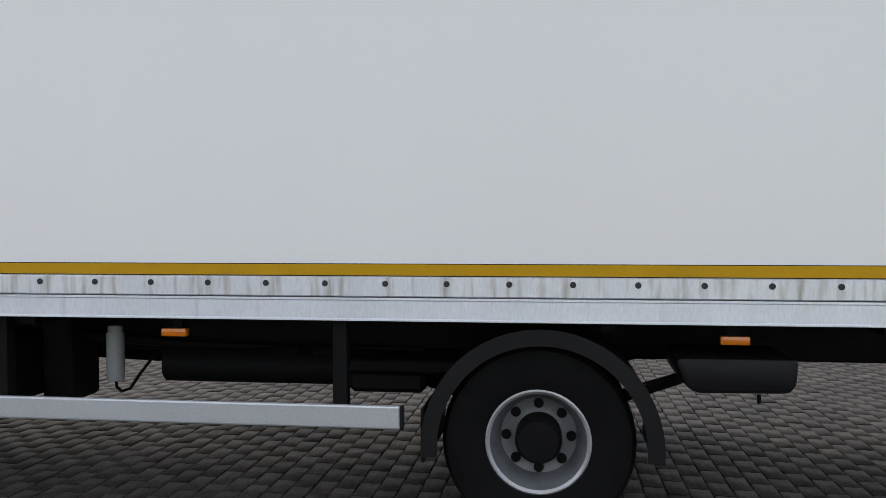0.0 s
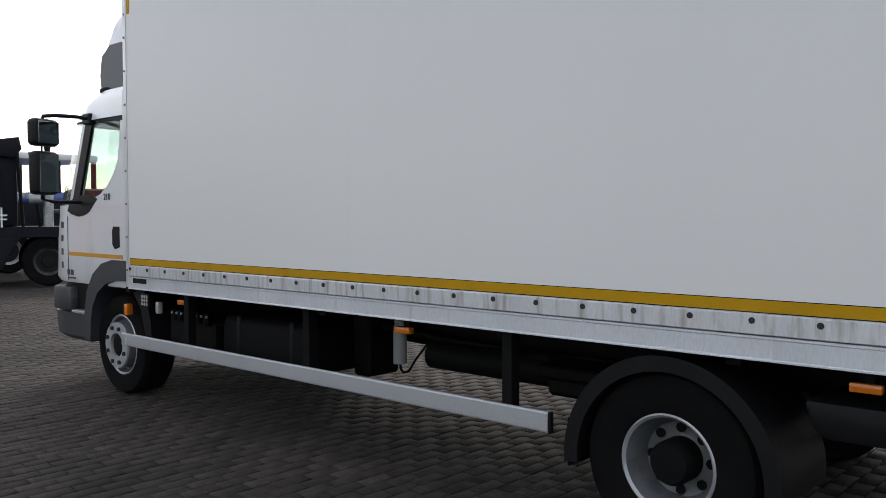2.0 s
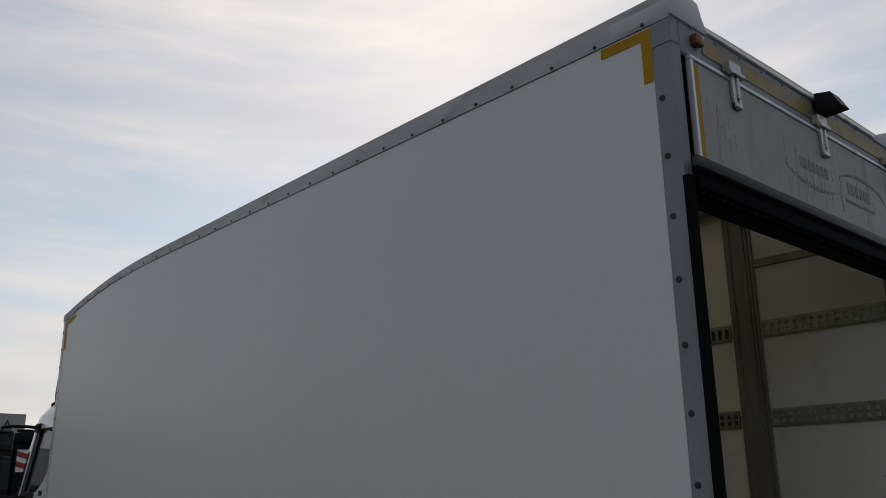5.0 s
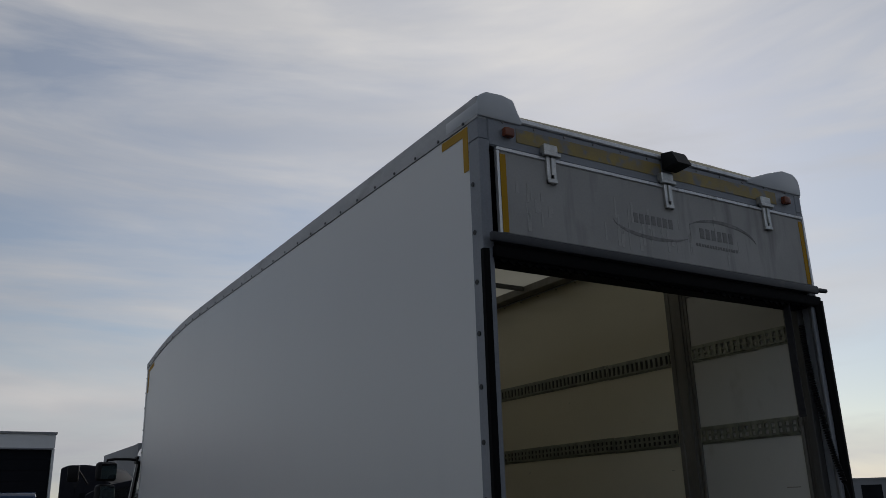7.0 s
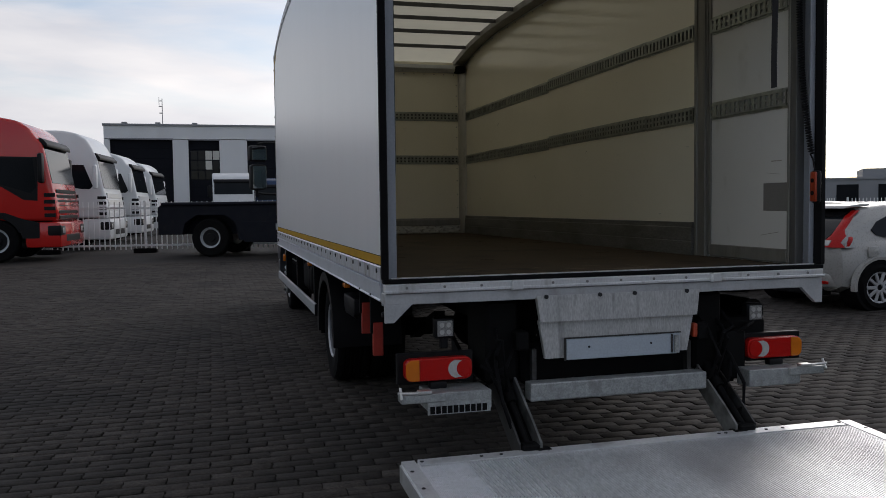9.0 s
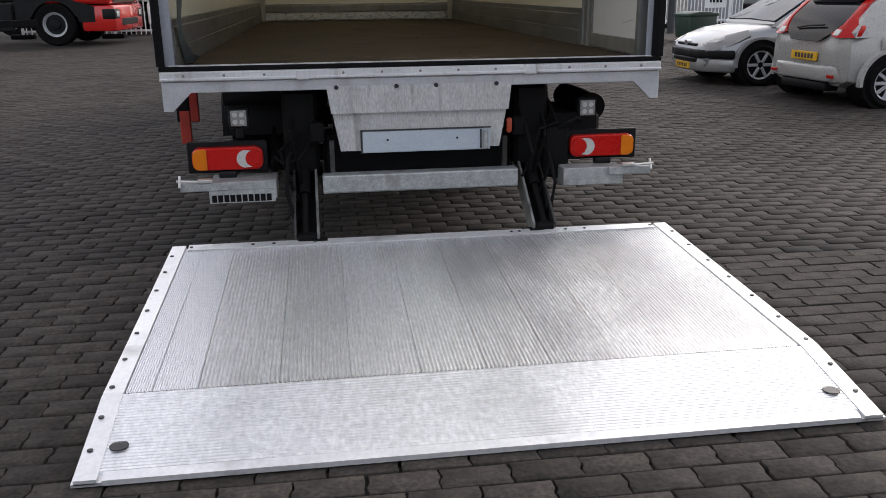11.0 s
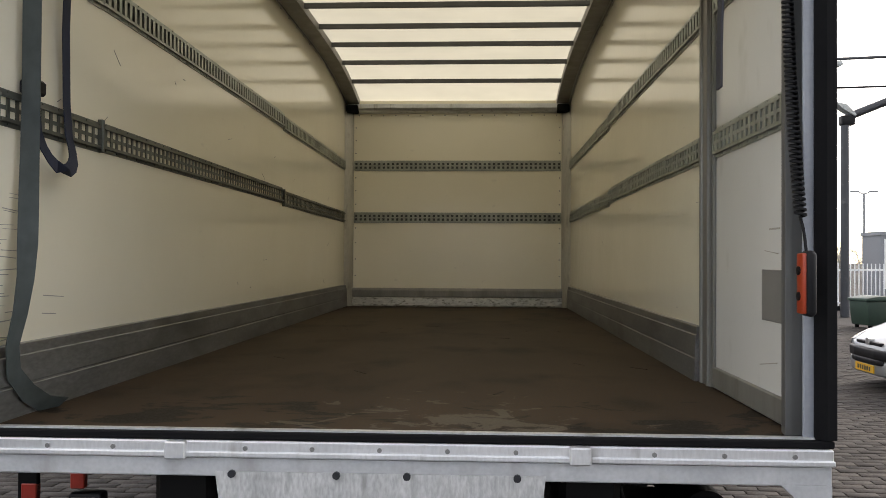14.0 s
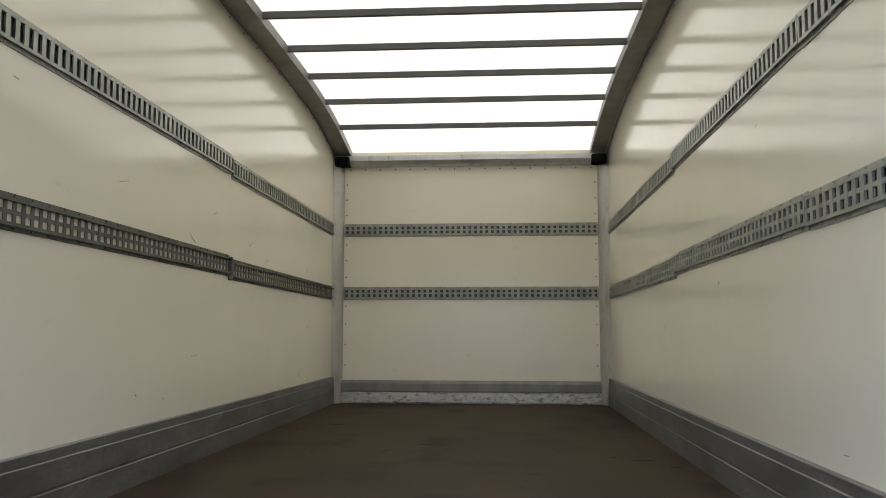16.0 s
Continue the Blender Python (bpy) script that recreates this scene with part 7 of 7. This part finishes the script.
        for x, k in ((1.48, 0.12), (1.62, 0.45), (1.76, 0.75), (1.90, 0.95), (2.00, 1.0), (2.06, 0.9)):
            w, zb, zt = ring_at(x)
            h = zt - zb
            side_pts = [Vector((x, 0.99 * w, zb + (0.90 - 0.26 * k) * h)), Vector((x, 0.945 * w, zb + 0.92 * h)), Vector((x, (0.91 - 0.17 * k) * w, zt - 0.004))]
            outer.append([hl.verts.new((p.x + 0.008, s * (p.y + 0.006), p.z + 0.007)) for p in side_pts])
            inner.append([hl.verts.new((p.x - 0.03, s * (p.y - 0.04), p.z - 0.04)) for p in side_pts])
        for a in range(len(outer) - 1):
            for k in range(2):
                hl.faces.new((outer[a][k], outer[a][k + 1], outer[a + 1][k + 1], outer[a + 1][k]))
            for k in (0, 2):
                hl.faces.new((outer[a][k], outer[a + 1][k], inner[a + 1][k], inner[a][k]))
        for a in (0, len(outer) - 1):
            for k in range(2):
                hl.faces.new((outer[a][k], outer[a][k + 1], inner[a][k + 1], inner[a][k]))
        bmesh.ops.recalc_face_normals(hl, faces=hl.faces[:])
        part("headlamp", hl, WORKLENS, t, "clear swept headlamp", 50)
        mb = B()
        box(mb, (0.62, s * 0.84, 0.93), (0.76, s * 1.02, 1.05), 0.03, 2)
        part("door_mirror", mb, body, t, "")
        part("door_gap", box(B(), (-0.58, s * 0.878, 0.30), (-0.57, s * 0.888, 0.93)), SEAL, t)
        part("door_handle", box(B(), (-0.45, s * 0.87, 0.78), (-0.27, s * 0.895, 0.81), 0.008), body, t)
        part("sill_trim", box(B(), (-0.9, s * 0.86, 0.20), (0.92, s * 0.892, 0.27), 0.01), silver_trim, t)
    wb = B()
    tube(wb, [(-2.07, 0.25, 0.95), (-2.06, 0.05, 0.98), (-2.05, -0.25, 1.00)], 0.012, 6)
    part("wiper", wb, PLASTIC, t, "rear wiper")
    sp = B()
    prism(sp, [(-1.80, 1.385), (-1.74, 1.425), (-1.58, 1.445), (-1.40, 1.452), (-1.40, 1.42), (-1.62, 1.40)], "y", -0.55, 0.55, 0.012, 2)
    wing = part("spoiler", sp, body, t, "painted roof spoiler")
    un = back_plate([(z, -w, w) for z, w in ((1.275, 0.40), (1.295, 0.47), (1.33, 0.50), (1.375, 0.51))], "spoiler_underside", PLASTIC, "black spoiler underside", 0.058)
    un.parent = wing
    part("fuel_flap", box(B(), (-1.72, -0.872, 0.72), (-1.55, -0.852, 0.87), 0.008, 2), body, t)
    pb = part("number_plate", box(B(), (-2.115, -0.26, 0.55), (-2.095, 0.26, 0.66), 0.004), PLATEYELLOW, t, "yellow number plate with dark bars")
    pr = B()
    for i in range(6):
        box(pr, (-2.118, -0.19 + 0.065 * i, 0.575), (-2.114, -0.15 + 0.065 * i, 0.635))
    part("plate_bars", pr, LETTER, pb)
    part("valance", box(B(), (-2.10, -0.46, 0.18), (-1.9, 0.46, 0.295), 0.03, 2), PLASTIC, t, "black lower valance")
    for q in (-1, 1):
        part("bumper_reflector", box(B(), (-2.138, q * 0.52, 0.36), (-2.12, q * 0.64, 0.40), 0.005), RED, t, "small red reflector")
    tail = [(-2.125, 0.42), (-2.10, 0.58), (-2.03, 0.70), (-1.92, 0.80), (-1.85, 0.84)]
    part("rear_bumper", prism(B(), tail + [(x, -y) for x, y in reversed(tail)], "z", 0.30, 0.50, 0.03, 2), body, t, "", 50)
    nose = [(2.17, 0.28), (2.13, 0.52), (2.04, 0.68), (1.88, 0.79), (1.70, 0.86)]
    part("front_bumper", prism(B(), nose + [(x, -y) for x, y in reversed(nose)], "z", 0.40, 0.53, 0.025, 2), PLASTIC if not facing_hatch else body, t, "dark bumper strip", 50)
    if not facing_hatch:
        mid = [(2.178, 0.22), (2.16, 0.36), (2.12, 0.46), (2.0, 0.46)]
        part("bumper_centre", prism(B(), mid + [(x, -y) for x, y in reversed(mid)], "z", 0.335, 0.41, 0.02, 2), PLASTIC, t, "dark bumper centre", 50)
        for q in (-1, 1):
            part("fog_lamp", rod(B(), (2.02, q * 0.60, 0.32), (2.065, q * 0.585, 0.32), 0.045, 14), WORKLENS, t, "small fog lamp")
    low = [(x - 0.02, y) for x, y in nose]
    part("front_apron", prism(B(), low + [(x, -y) for x, y in reversed(low)], "z", 0.20, 0.398, 0.03, 2), body, t, "", 50)
    part("grille", box(B(), (1.98, -0.34, 0.572), (2.115, 0.34, 0.612), 0.008), PLASTIC, t, "dark grille slot")
    fp = part("number_plate", box(B(), (2.145, -0.26, 0.225), (2.162, 0.26, 0.325), 0.004), PLATEYELLOW, t, "yellow number plate with dark bars")
    pr = B()
    for i in range(6):
        box(pr, (2.161, -0.19 + 0.065 * i, 0.248), (2.164, -0.15 + 0.065 * i, 0.302))
    part("plate_bars", pr, LETTER, fp)
    part("front_badge", prism(B(), [(-0.045, 0.57), (0.045, 0.57), (0.045, 0.64), (0, 0.66), (-0.045, 0.64)], "x", 2.05, 2.125), ZINC, t)
    return t


car(pose(7.32, 5.45, 0, 0, 0, 4) @ Matrix.Diagonal((1.0, 0.95, 0.905, 1)), CARSILVER, "silver compact hatchback with red tail lamps", PLASTIC, True)
car(pose(6.80, 7.78, 0, 0, 0, 179) @ Matrix.Diagonal((0.93, 0.95, 0.92, 1)), CARSILVER2, "light silver small car with a black bumper strip", PLASTIC, False)

# dropside trailer behind the cars
tr = thing("dropside_trailer", pose(11.35, 13.6, 0), "grey aluminium dropside trailer with red corner posts", "trailer")
for i in range(5):
    part("drop_board", box(B(), (-1.55, -0.04, 0.96 + 0.25 * i), (0.95, 0.0, 1.16 + 0.25 * i), 0.02, 2), SILVER, tr, "ribbed aluminium board", 0)
for x in (-1.6, -0.3, 1.0):
    part("stake", box(B(), (x - 0.05, -0.07, 0.85), (x + 0.05, 0.02, 2.19), 0.01), GALV, tr)
    part("stake_cap", box(B(), (x - 0.06, -0.080, 2.17), (x + 0.06, 0.035, 2.28), 0.01), REDBOARD, tr, "red post cap")
part("bed", box(B(), (-1.6, 0.0, 0.75), (1.0, 2.3, 0.93), 0.02), BLACK, tr)
tp = B()
box(tp, (-1.3, 0.1, 2.05), (0.3, 1.9, 2.40), 0.10, 3)
part("tarpaulin", tp, BLUEPAINT, tr, "folded blue tarpaulin")
part("far_board", box(B(), (-1.6, 2.3, 0.93), (1.0, 2.36, 2.2), 0.02), SILVER, tr)
# Black sheet added behind the boards to make their gaps dark.
part("inner_board", box(B(), (-1.55, 0.003, 0.94), (0.95, 0.02, 2.18)), PLASTIC, tr, "dark backing added behind the board gaps", 0)
for x in (-0.9, 0.5):
    road_wheel(tr, x, -0.02, -1, 0.45, 0.3)


# ---- fences ----
def fence(p, q, label, high=1.45, pitch=0.14, foot=2.6):
    """Steel picket fence panels on loose rubber feet."""
    p, q = Vector((*p, 0)), Vector((*q, 0))
    L = (q - p).length
    ang = math.atan2(q.y - p.y, q.x - p.x)
    t = thing("picket_fence", Matrix.Translation(p) @ Matrix.Rotation(ang, 4, "Z"), label, "fence")
    pm = finish(prism(B(), [(-0.015, 0.10), (0.015, 0.10), (0.015, high - 0.02), (0.0, high), (-0.015, high - 0.02)], "y", -0.012, 0.008), "picket", FENCEWHITE, 0)
    for i in range(int(L / pitch)):
        again("picket", pm, t, Matrix.Translation((i * pitch, 0, 0)))
    for z in (0.22, high - 0.2):
        part("rail", box(B(), (0, 0.009, z - 0.03), (L, 0.035, z + 0.03)), FENCEWHITE, t, "", 0)
    fm = finish(box(B(), (-0.35, -0.13, -0.012), (0.35, 0.13, 0.13), 0.02, 1), "rubber_foot", SEAL, 0)
    om = finish(box(B(), (-0.035, 0.036, 0.1), (0.035, 0.09, high + 0.03), 0.004), "post", FENCEWHITE, 0)
    for i in range(int(L / foot) + 1):
        again("rubber_foot", fm, t, Matrix.Translation((i * foot, 0.05, 0)))
        again("post", om, t, Matrix.Translation((i * foot, 0, 0)))
    return t


fence((-9.7, 24.5), (2.9, 22.75), "white steel picket fence on dark rubber feet", 1.58, 0.155, 2.85)
fence((6.2, 23.6), (24.0, 26.6), "white steel picket fence at the yard's edge")
fence((24.5, 26.6), (42.0, 22.0), "white steel picket fence at the yard's edge", 1.45, 0.16)

# ---- halls ----
HY = 62.0
hall = thing("industrial_hall", pose(0, HY, 0), "pale grey flat-roofed hall with dark roller doors", "building", kind="structure")
X0, X1, HT = -9.45, 4.9, 7.58
DOORS = [(-9.05, -4.69, 6.48), (-3.57, -1.33, 6.45), (0.70, 4.75, 6.45)]
edges = [X0] + [v for d in DOORS for v in d[:2]] + [X1]
for a, b in zip(edges[0::2], edges[1::2]):
    part("wall_pier", box(B(), (a, 0, 0), (b, 0.35, 6.45)), HALLWHITE, hall, "", 0)
part("wall_head", box(B(), (X0, 0.003, 6.50), (X1, 0.35, HT - 0.15)), HALLWHITE, hall, "", 0)
part("parapet_trim", box(B(), (X0 - 0.08, -0.08, HT - 0.15), (X1 + 0.08, 0.5, HT)), HALLGREY, hall, "grey roof edge", 0)
part("roof", box(B(), (X0, 0.35, HT - 0.5), (X1, 24, HT - 0.3)), HALLGREY, hall, "", 0)
part("side_wall", box(B(), (X0, 0.36, 0), (X0 + 0.3, 24, HT - 0.15)), HALLWHITE, hall, "", 0)
part("side_wall", box(B(), (X1 - 0.3, 0.36, 0), (X1, 24, HT - 0.15)), HALLWHITE, hall, "", 0)
for a, b, z in DOORS:
    dd = B()
    k = 9
    for i in range(k):
        box(dd, (a, 0.28, i * z / k), (b, 0.34, (i + 1) * z / k), 0.02)
    do = part("roller_door", dd, DOORDARK, hall, "dark blue-grey sectional door", 0)
    part("door_frame", box(B(), (a - 0.06, -0.03, z - 0.05), (b + 0.06, 0.3, z + 0.05)), HALLGREY, do, "", 0)
for i in range(4):
    wx = -3.42 + 0.53 * i
    for k in range(3):
        part("window_pane", box(B(), (wx, 0.262, 3.5 + 0.74 * k), (wx + 0.47, 0.277, 4.16 + 0.74 * k)), LENSWHITE if i > 1 and k == 2 or (i, k) == (2, 1) else DARKGLASS, hall, "small door window pane", 0)
for x in (-8.2, -3.1, -5.8):
    part("roof_vent", box(B(), (x - 0.2, 2, HT - 0.3), (x + 0.2, 2.4, HT + 0.32), 0.03), HALLGREY, hall)
am = B()
rod(am, (-5.4, 1.2, HT - 0.3), (-5.4, 1.2, HT + 2.0), 0.028, 8)
for z in (0.9, 1.4, 1.8):
    box(am, (-5.65, 1.17, HT + z), (-5.4, 1.23, HT + z + 0.06))
rod(am, (-5.62, 1.2, HT + 1.5), (-5.62, 1.2, HT + 2.1), 0.018, 8)
part("antenna", am, HALLGREY, hall, "thin roof antenna")
h2 = thing("dock_hall", pose(0, 58, 0), "grey hall with a dock sign", "building", kind="structure")
part("wall", box(B(), (9.6, 0, 0), (13.4, 0.3, 6.6)), HALLGREY, h2, "", 0)
part("wall", box(B(), (9.6, 0.3, 0), (13.4, 12, 6.55)), HALLGREY, h2, "", 0)
sg = part("dock_sign", box(B(), (10.4, -0.06, 5.0), (13.38, -0.004, 6.55)), GALV, h2, "pale grey sign board", 0)
letters("sign_text", "2A", 1.15, LETTER, sg, Matrix(((1, 0, 0, 11.35), (0, 0, -1, -0.064), (0, 1, 0, 5.4), (0, 0, 0, 1))), "dark dock number")
h3 = thing("low_warehouse", pose(48, 52, 0, 0, 0, -38), "long grey low warehouse far off", "building", kind="structure")
part("wall", box(B(), (-22, 0, 0), (22, 10, 3.0)), HALLGREY, h3, "", 0)
part("upper_block", box(B(), (0, 2, 3.0), (14, 9, 3.9)), HALLGREY, h3, "", 0)
part("roof_trim", box(B(), (-22.1, -0.1, 3.0), (22.1, 0.0, 3.15)), HALLGREY, h3, "", 0)
for i in range(14):
    part("window", box(B(), (-20 + 3 * i, -0.06, 1.2), (-18.4 + 3 * i, -0.01, 2.6)), DARKGLASS, h3, "dark window", 0)
h4 = thing("site_office", pose(16.85, 28.0, 0), "small grey site cabin behind the fence", "building", kind="structure")
part("wall", box(B(), (-2.6, 0, 0), (3.0, 1.5, 2.45)), HALLGREY, h4, "", 0)
part("roof_trim", box(B(), (-2.65, -0.05, 2.45), (3.05, 1.55, 2.58)), HALLGREY, h4, "", 0)
for x in (-2.38, 0.0):
    wf = part("window", box(B(), (x - 0.12, -0.045, 0.55), (x + 0.72, -0.004, 2.32), 0.01), FENCEWHITE, h4, "white window frame", 0)
    part("pane", box(B(), (x + 0.02, -0.062, 0.75), (x + 0.55, -0.046, 2.15)), DARKGLASS, wf, "dark pane", 0)

# Added wall, never in view: it darkens what mirrors and bright metal reflect.
bw = thing("unseen_back_wall", pose(0, -34, 0), "plain grey wall added out of view to darken reflections", "wall", kind="structure")
part("wall", box(B(), (-45, -0.4, 0), (45, 0, 6.0)), HALLGREY, bw, "", 0)

# ---- yard furniture on the right ----
gy = thing("gantry", pose(10.16, 21.2, 0), "dark steel gantry with a sloping beam, lamp arm and cable", "gantry")
part("post", rod(B(), (0, 0, -0.012), (0, 0, 5.32), 0.115, 16, 0.105), FENDER, gy, "dark steel post")
part("post", rod(B(), (6.75, -1.0, -0.012), (6.75, -1.0, 8.3), 0.15, 16, 0.13), FENDER, gy, "dark steel post")
part("joint_box", box(B(), (-0.12, -0.13, 5.24), (0.24, 0.13, 5.50), 0.03, 2), PLASTIC, gy, "dark joint bracket")
part("cowl_plate", prism(B(), [(-0.28, 5.86), (0.0, 5.80), (0.26, 5.52), (0.22, 5.47), (-0.04, 5.62), (-0.20, 5.74)], "y", -0.16, 0.16, 0.01), GALV, gy, "grey sheet metal cowl", 30)
part("beam", rod(B(), (0.08, 0, 5.47), (6.75, -1.0, 8.15), 0.105, 14), FENDER, gy, "sloping round steel beam")
part("cable", rod(B(), (-3.6, 0.5, 6.26), (6.75, -1.0, 6.29), 0.028, 8), PLASTIC, gy, "taut dark cable")
arm = part("lamp_arm", rod(B(), (-0.28, 0.04, 7.07), (6.75, -1.0, 7.12), 0.04, 10), FENDER, gy, "thin level lamp arm")
part("lamp_head", prism(B(), [(-0.50, 6.86), (-0.42, 6.98), (-0.12, 7.01), (-0.06, 6.90), (-0.16, 6.84)], "y", -0.10, 0.18, 0.02, 2), GALV, arm, "small grey lamp head")
for x, y, h in ((18.5, 39.0, 4.8), (35.3, 30.0, 3.4)):
    l2 = thing("street_lamp", pose(x, y, 0), "slim grey street lamp with two arms", "street lamp", "far street lamps")
    part("pole", rod(B(), (0, 0, -0.012), (0, 0, h), 0.07, 10, 0.045), HALLGREY, l2)
    for s in (-1, 1):
        part("arm", rod(B(), (0, 0, h - 0.05), (s * 0.3, 0, h + 0.08), 0.03, 8), HALLGREY, l2)
        part("lamp_head", box(B(), (s * 0.25, -0.10, h + 0.04), (s * 0.65, 0.10, h + 0.13), 0.03), HALLGREY, l2)
wbn = thing("wheeled_bin", pose(9.2, 17.3, 0, 0, 0, 12) @ Matrix.Diagonal((0.64, 0.64, 0.62, 1)), "dark green wheeled rubbish bin", "bin")
bb = B()
prism(bb, [(-0.58, 0.12), (0.58, 0.12), (0.68, 1.0), (-0.68, 1.0)], "y", -0.5, 0.5, 0.04, 2)
part("bin_body", bb, GREENBIN, wbn, "dark green body")
bb = B()
prism(bb, [(-0.72, 1.003), (0.72, 1.003), (0.70, 1.10), (0.2, 1.18), (-0.2, 1.18), (-0.70, 1.10)], "y", -0.55, 0.55, 0.02, 2)
part("lid", bb, GREENBIN, wbn, "dark green lid")
for x in (-0.45, 0.45):
    for y in (-0.36, 0.36):
        part("castor", rod(B(), (x - 0.03, y, 0.08), (x + 0.03, y, 0.08), 0.088, 12), SEAL, wbn)
mast = thing("radio_mast", pose(28.5, 20.8, 0), "thin dark mast with side arms", "mast")
mm = B()
rod(mm, (0, 0, -0.012), (0, 0, 11.6), 0.05, 8, 0.025)
part("pole", mm, DOORDARK, mast)
for z in (6.0, 7.5, 9.0, 10.5):
    part("arm", rod(B(), (-0.3, 0, z), (0.3, 0, z), 0.02, 6), DOORDARK, mast)
# bare shrubs behind the fence
random.seed(21)
for cx, cy, r in ((8.6, 31.0, 1.3), (9.9, 32.0, 1.4), (11.1, 31.2, 1.4), (12.3, 32.2, 1.5), (14.6, 34.0, 1.6), (17.5, 36.0, 1.6)):
    sh = thing("shrub", pose(cx, cy, 0), "bare grey-brown winter shrub", "shrub", "winter shrubs")
    stem, tw = B(), B()
    for i in range(7):
        a = random.uniform(0, 6.28)
        tip = (math.cos(a) * r * 0.5, math.sin(a) * r * 0.5, random.uniform(1.3, 2.1))
        rod(stem, (0.06 * math.cos(a), 0.06 * math.sin(a), -0.012), tip, 0.035, 6, 0.014)
        for k in range(95):
            b = Vector(tip) * random.uniform(0.5, 1.0)
            d = Vector((random.uniform(-1, 1), random.uniform(-1, 1), random.uniform(0.1, 1.1))).normalized() * random.uniform(0.4, 0.9)
            rod(tw, b, b + d, 0.009, 3, 0.002)
    part("stem", stem, TWIG, sh)
    tagged(part("twig_mass", tw, TWIG, sh), kind="stuff")

# ---- pavers: single ones near the lift, the rest as one laid field ----
PW, PH, PJ = 0.21, 0.105, 0.007
HX, HY2 = PW / 2 - PJ / 2, PH / 2 - PJ / 2
WORN = [(-1, -1), (1, -1), (0.955, -0.22), (1.04, 0.22), (1, 1), (-1, 1), (-0.96, 0.22), (-1.045, -0.22)]      # outline with stepped, interlocking ends


def paver_mesh():
    bm = B()
    rings = [[bm.verts.new((HX * x * k, HY2 * y * (k if k == 1 else k - 0.05), z)) for x, y in WORN] for z, k in ((-0.014, 1), (-0.0025, 1), (0.0, 0.978))]
    for p, q in zip(rings, rings[1:]):
        for j in range(8):
            bm.faces.new((p[j], p[(j + 1) % 8], q[(j + 1) % 8], q[j]))
    bm.faces.new(rings[-1])
    return finish(bm, "paver", BRICK_ONE, 0)


NEAR = (1.55, 2.75, -2.9, -0.4)      # a stretch beside the lowered lift
field = tagged(new("paver_field"), "dark worn concrete pavers in running bond", "paving", kind="structure")
rng = np.random.default_rng(4)
cx, cy = [], []
pm = paver_mesh()
for r in np.arange(-66, 172):
    y = r * PH
    off = (PW / 2 if r % 2 else 0.0)
    xs = np.arange(-9.03 + off, 9.0, PW)
    near = (xs > NEAR[0]) & (xs < NEAR[1]) & (NEAR[2] < y < NEAR[3])
    cx.append(xs[~near])
    cy.append(np.full((~near).sum(), y))
    for x in xs[near]:
        j = rng.uniform(-1, 1, 4)
        again("paver", pm, field, Matrix.LocRotScale((float(x + 0.002 * j[0]), float(y + 0.002 * j[1]), float(0.0025 * j[2])), Euler((0.014 * float(j[3]), 0.010 * float(j[2]), 0.012 * float(j[0]))), None))
cx, cy = np.concatenate(cx), np.concatenate(cy)
N = len(cx)
jit = rng.uniform(-1, 1, (N, 6))
wear = rng.uniform(0.965, 1.03, (N, 8, 2))
V = np.zeros((N, 24, 3))
for lv, (z, k) in enumerate(((-0.014, 1.0), (-0.0025, 1.0), (0.0, 0.98))):
    for c, (ux, uy) in enumerate(WORN):
        x, y = HX * ux * wear[:, c, 0] * k, HY2 * uy * wear[:, c, 1] * (k if lv < 2 else k - 0.03)
        th = jit[:, 0] * 0.012
        V[:, lv * 8 + c, 0] = cx + x - th * y + jit[:, 1] * 0.002
        V[:, lv * 8 + c, 1] = cy + y + th * x + jit[:, 2] * 0.002
        V[:, lv * 8 + c, 2] = z + (jit[:, 3] * 0.0025 + jit[:, 4] * 0.008 * x + jit[:, 5] * 0.012 * y if lv else 0)
side = [[lv * 8 + c, lv * 8 + (c + 1) % 8, lv * 8 + 8 + (c + 1) % 8, lv * 8 + 8 + c] for lv in range(2) for c in range(8)]
quad = np.array(side + [[16, 17, 18, 23], [23, 18, 19, 22], [22, 19, 20, 21]])
F = (np.arange(N)[:, None, None] * 24 + quad[None]).reshape(-1, 4)
me = bpy.data.meshes.new("pavers")
me.vertices.add(N * 24)
me.vertices.foreach_set("co", V.reshape(-1))
me.loops.add(F.size)
me.loops.foreach_set("vertex_index", F.reshape(-1).astype(np.int32))
me.polygons.add(len(F))
me.polygons.foreach_set("loop_start", np.arange(0, F.size, 4, dtype=np.int32))
me.polygons.foreach_set("loop_total", np.full(len(F), 4, dtype=np.int32))
me.update(calc_edges=True)
me.materials.append(BRICK)
rest = new("pavers", me)
rest.parent = field
tagged(rest, kind="stuff")
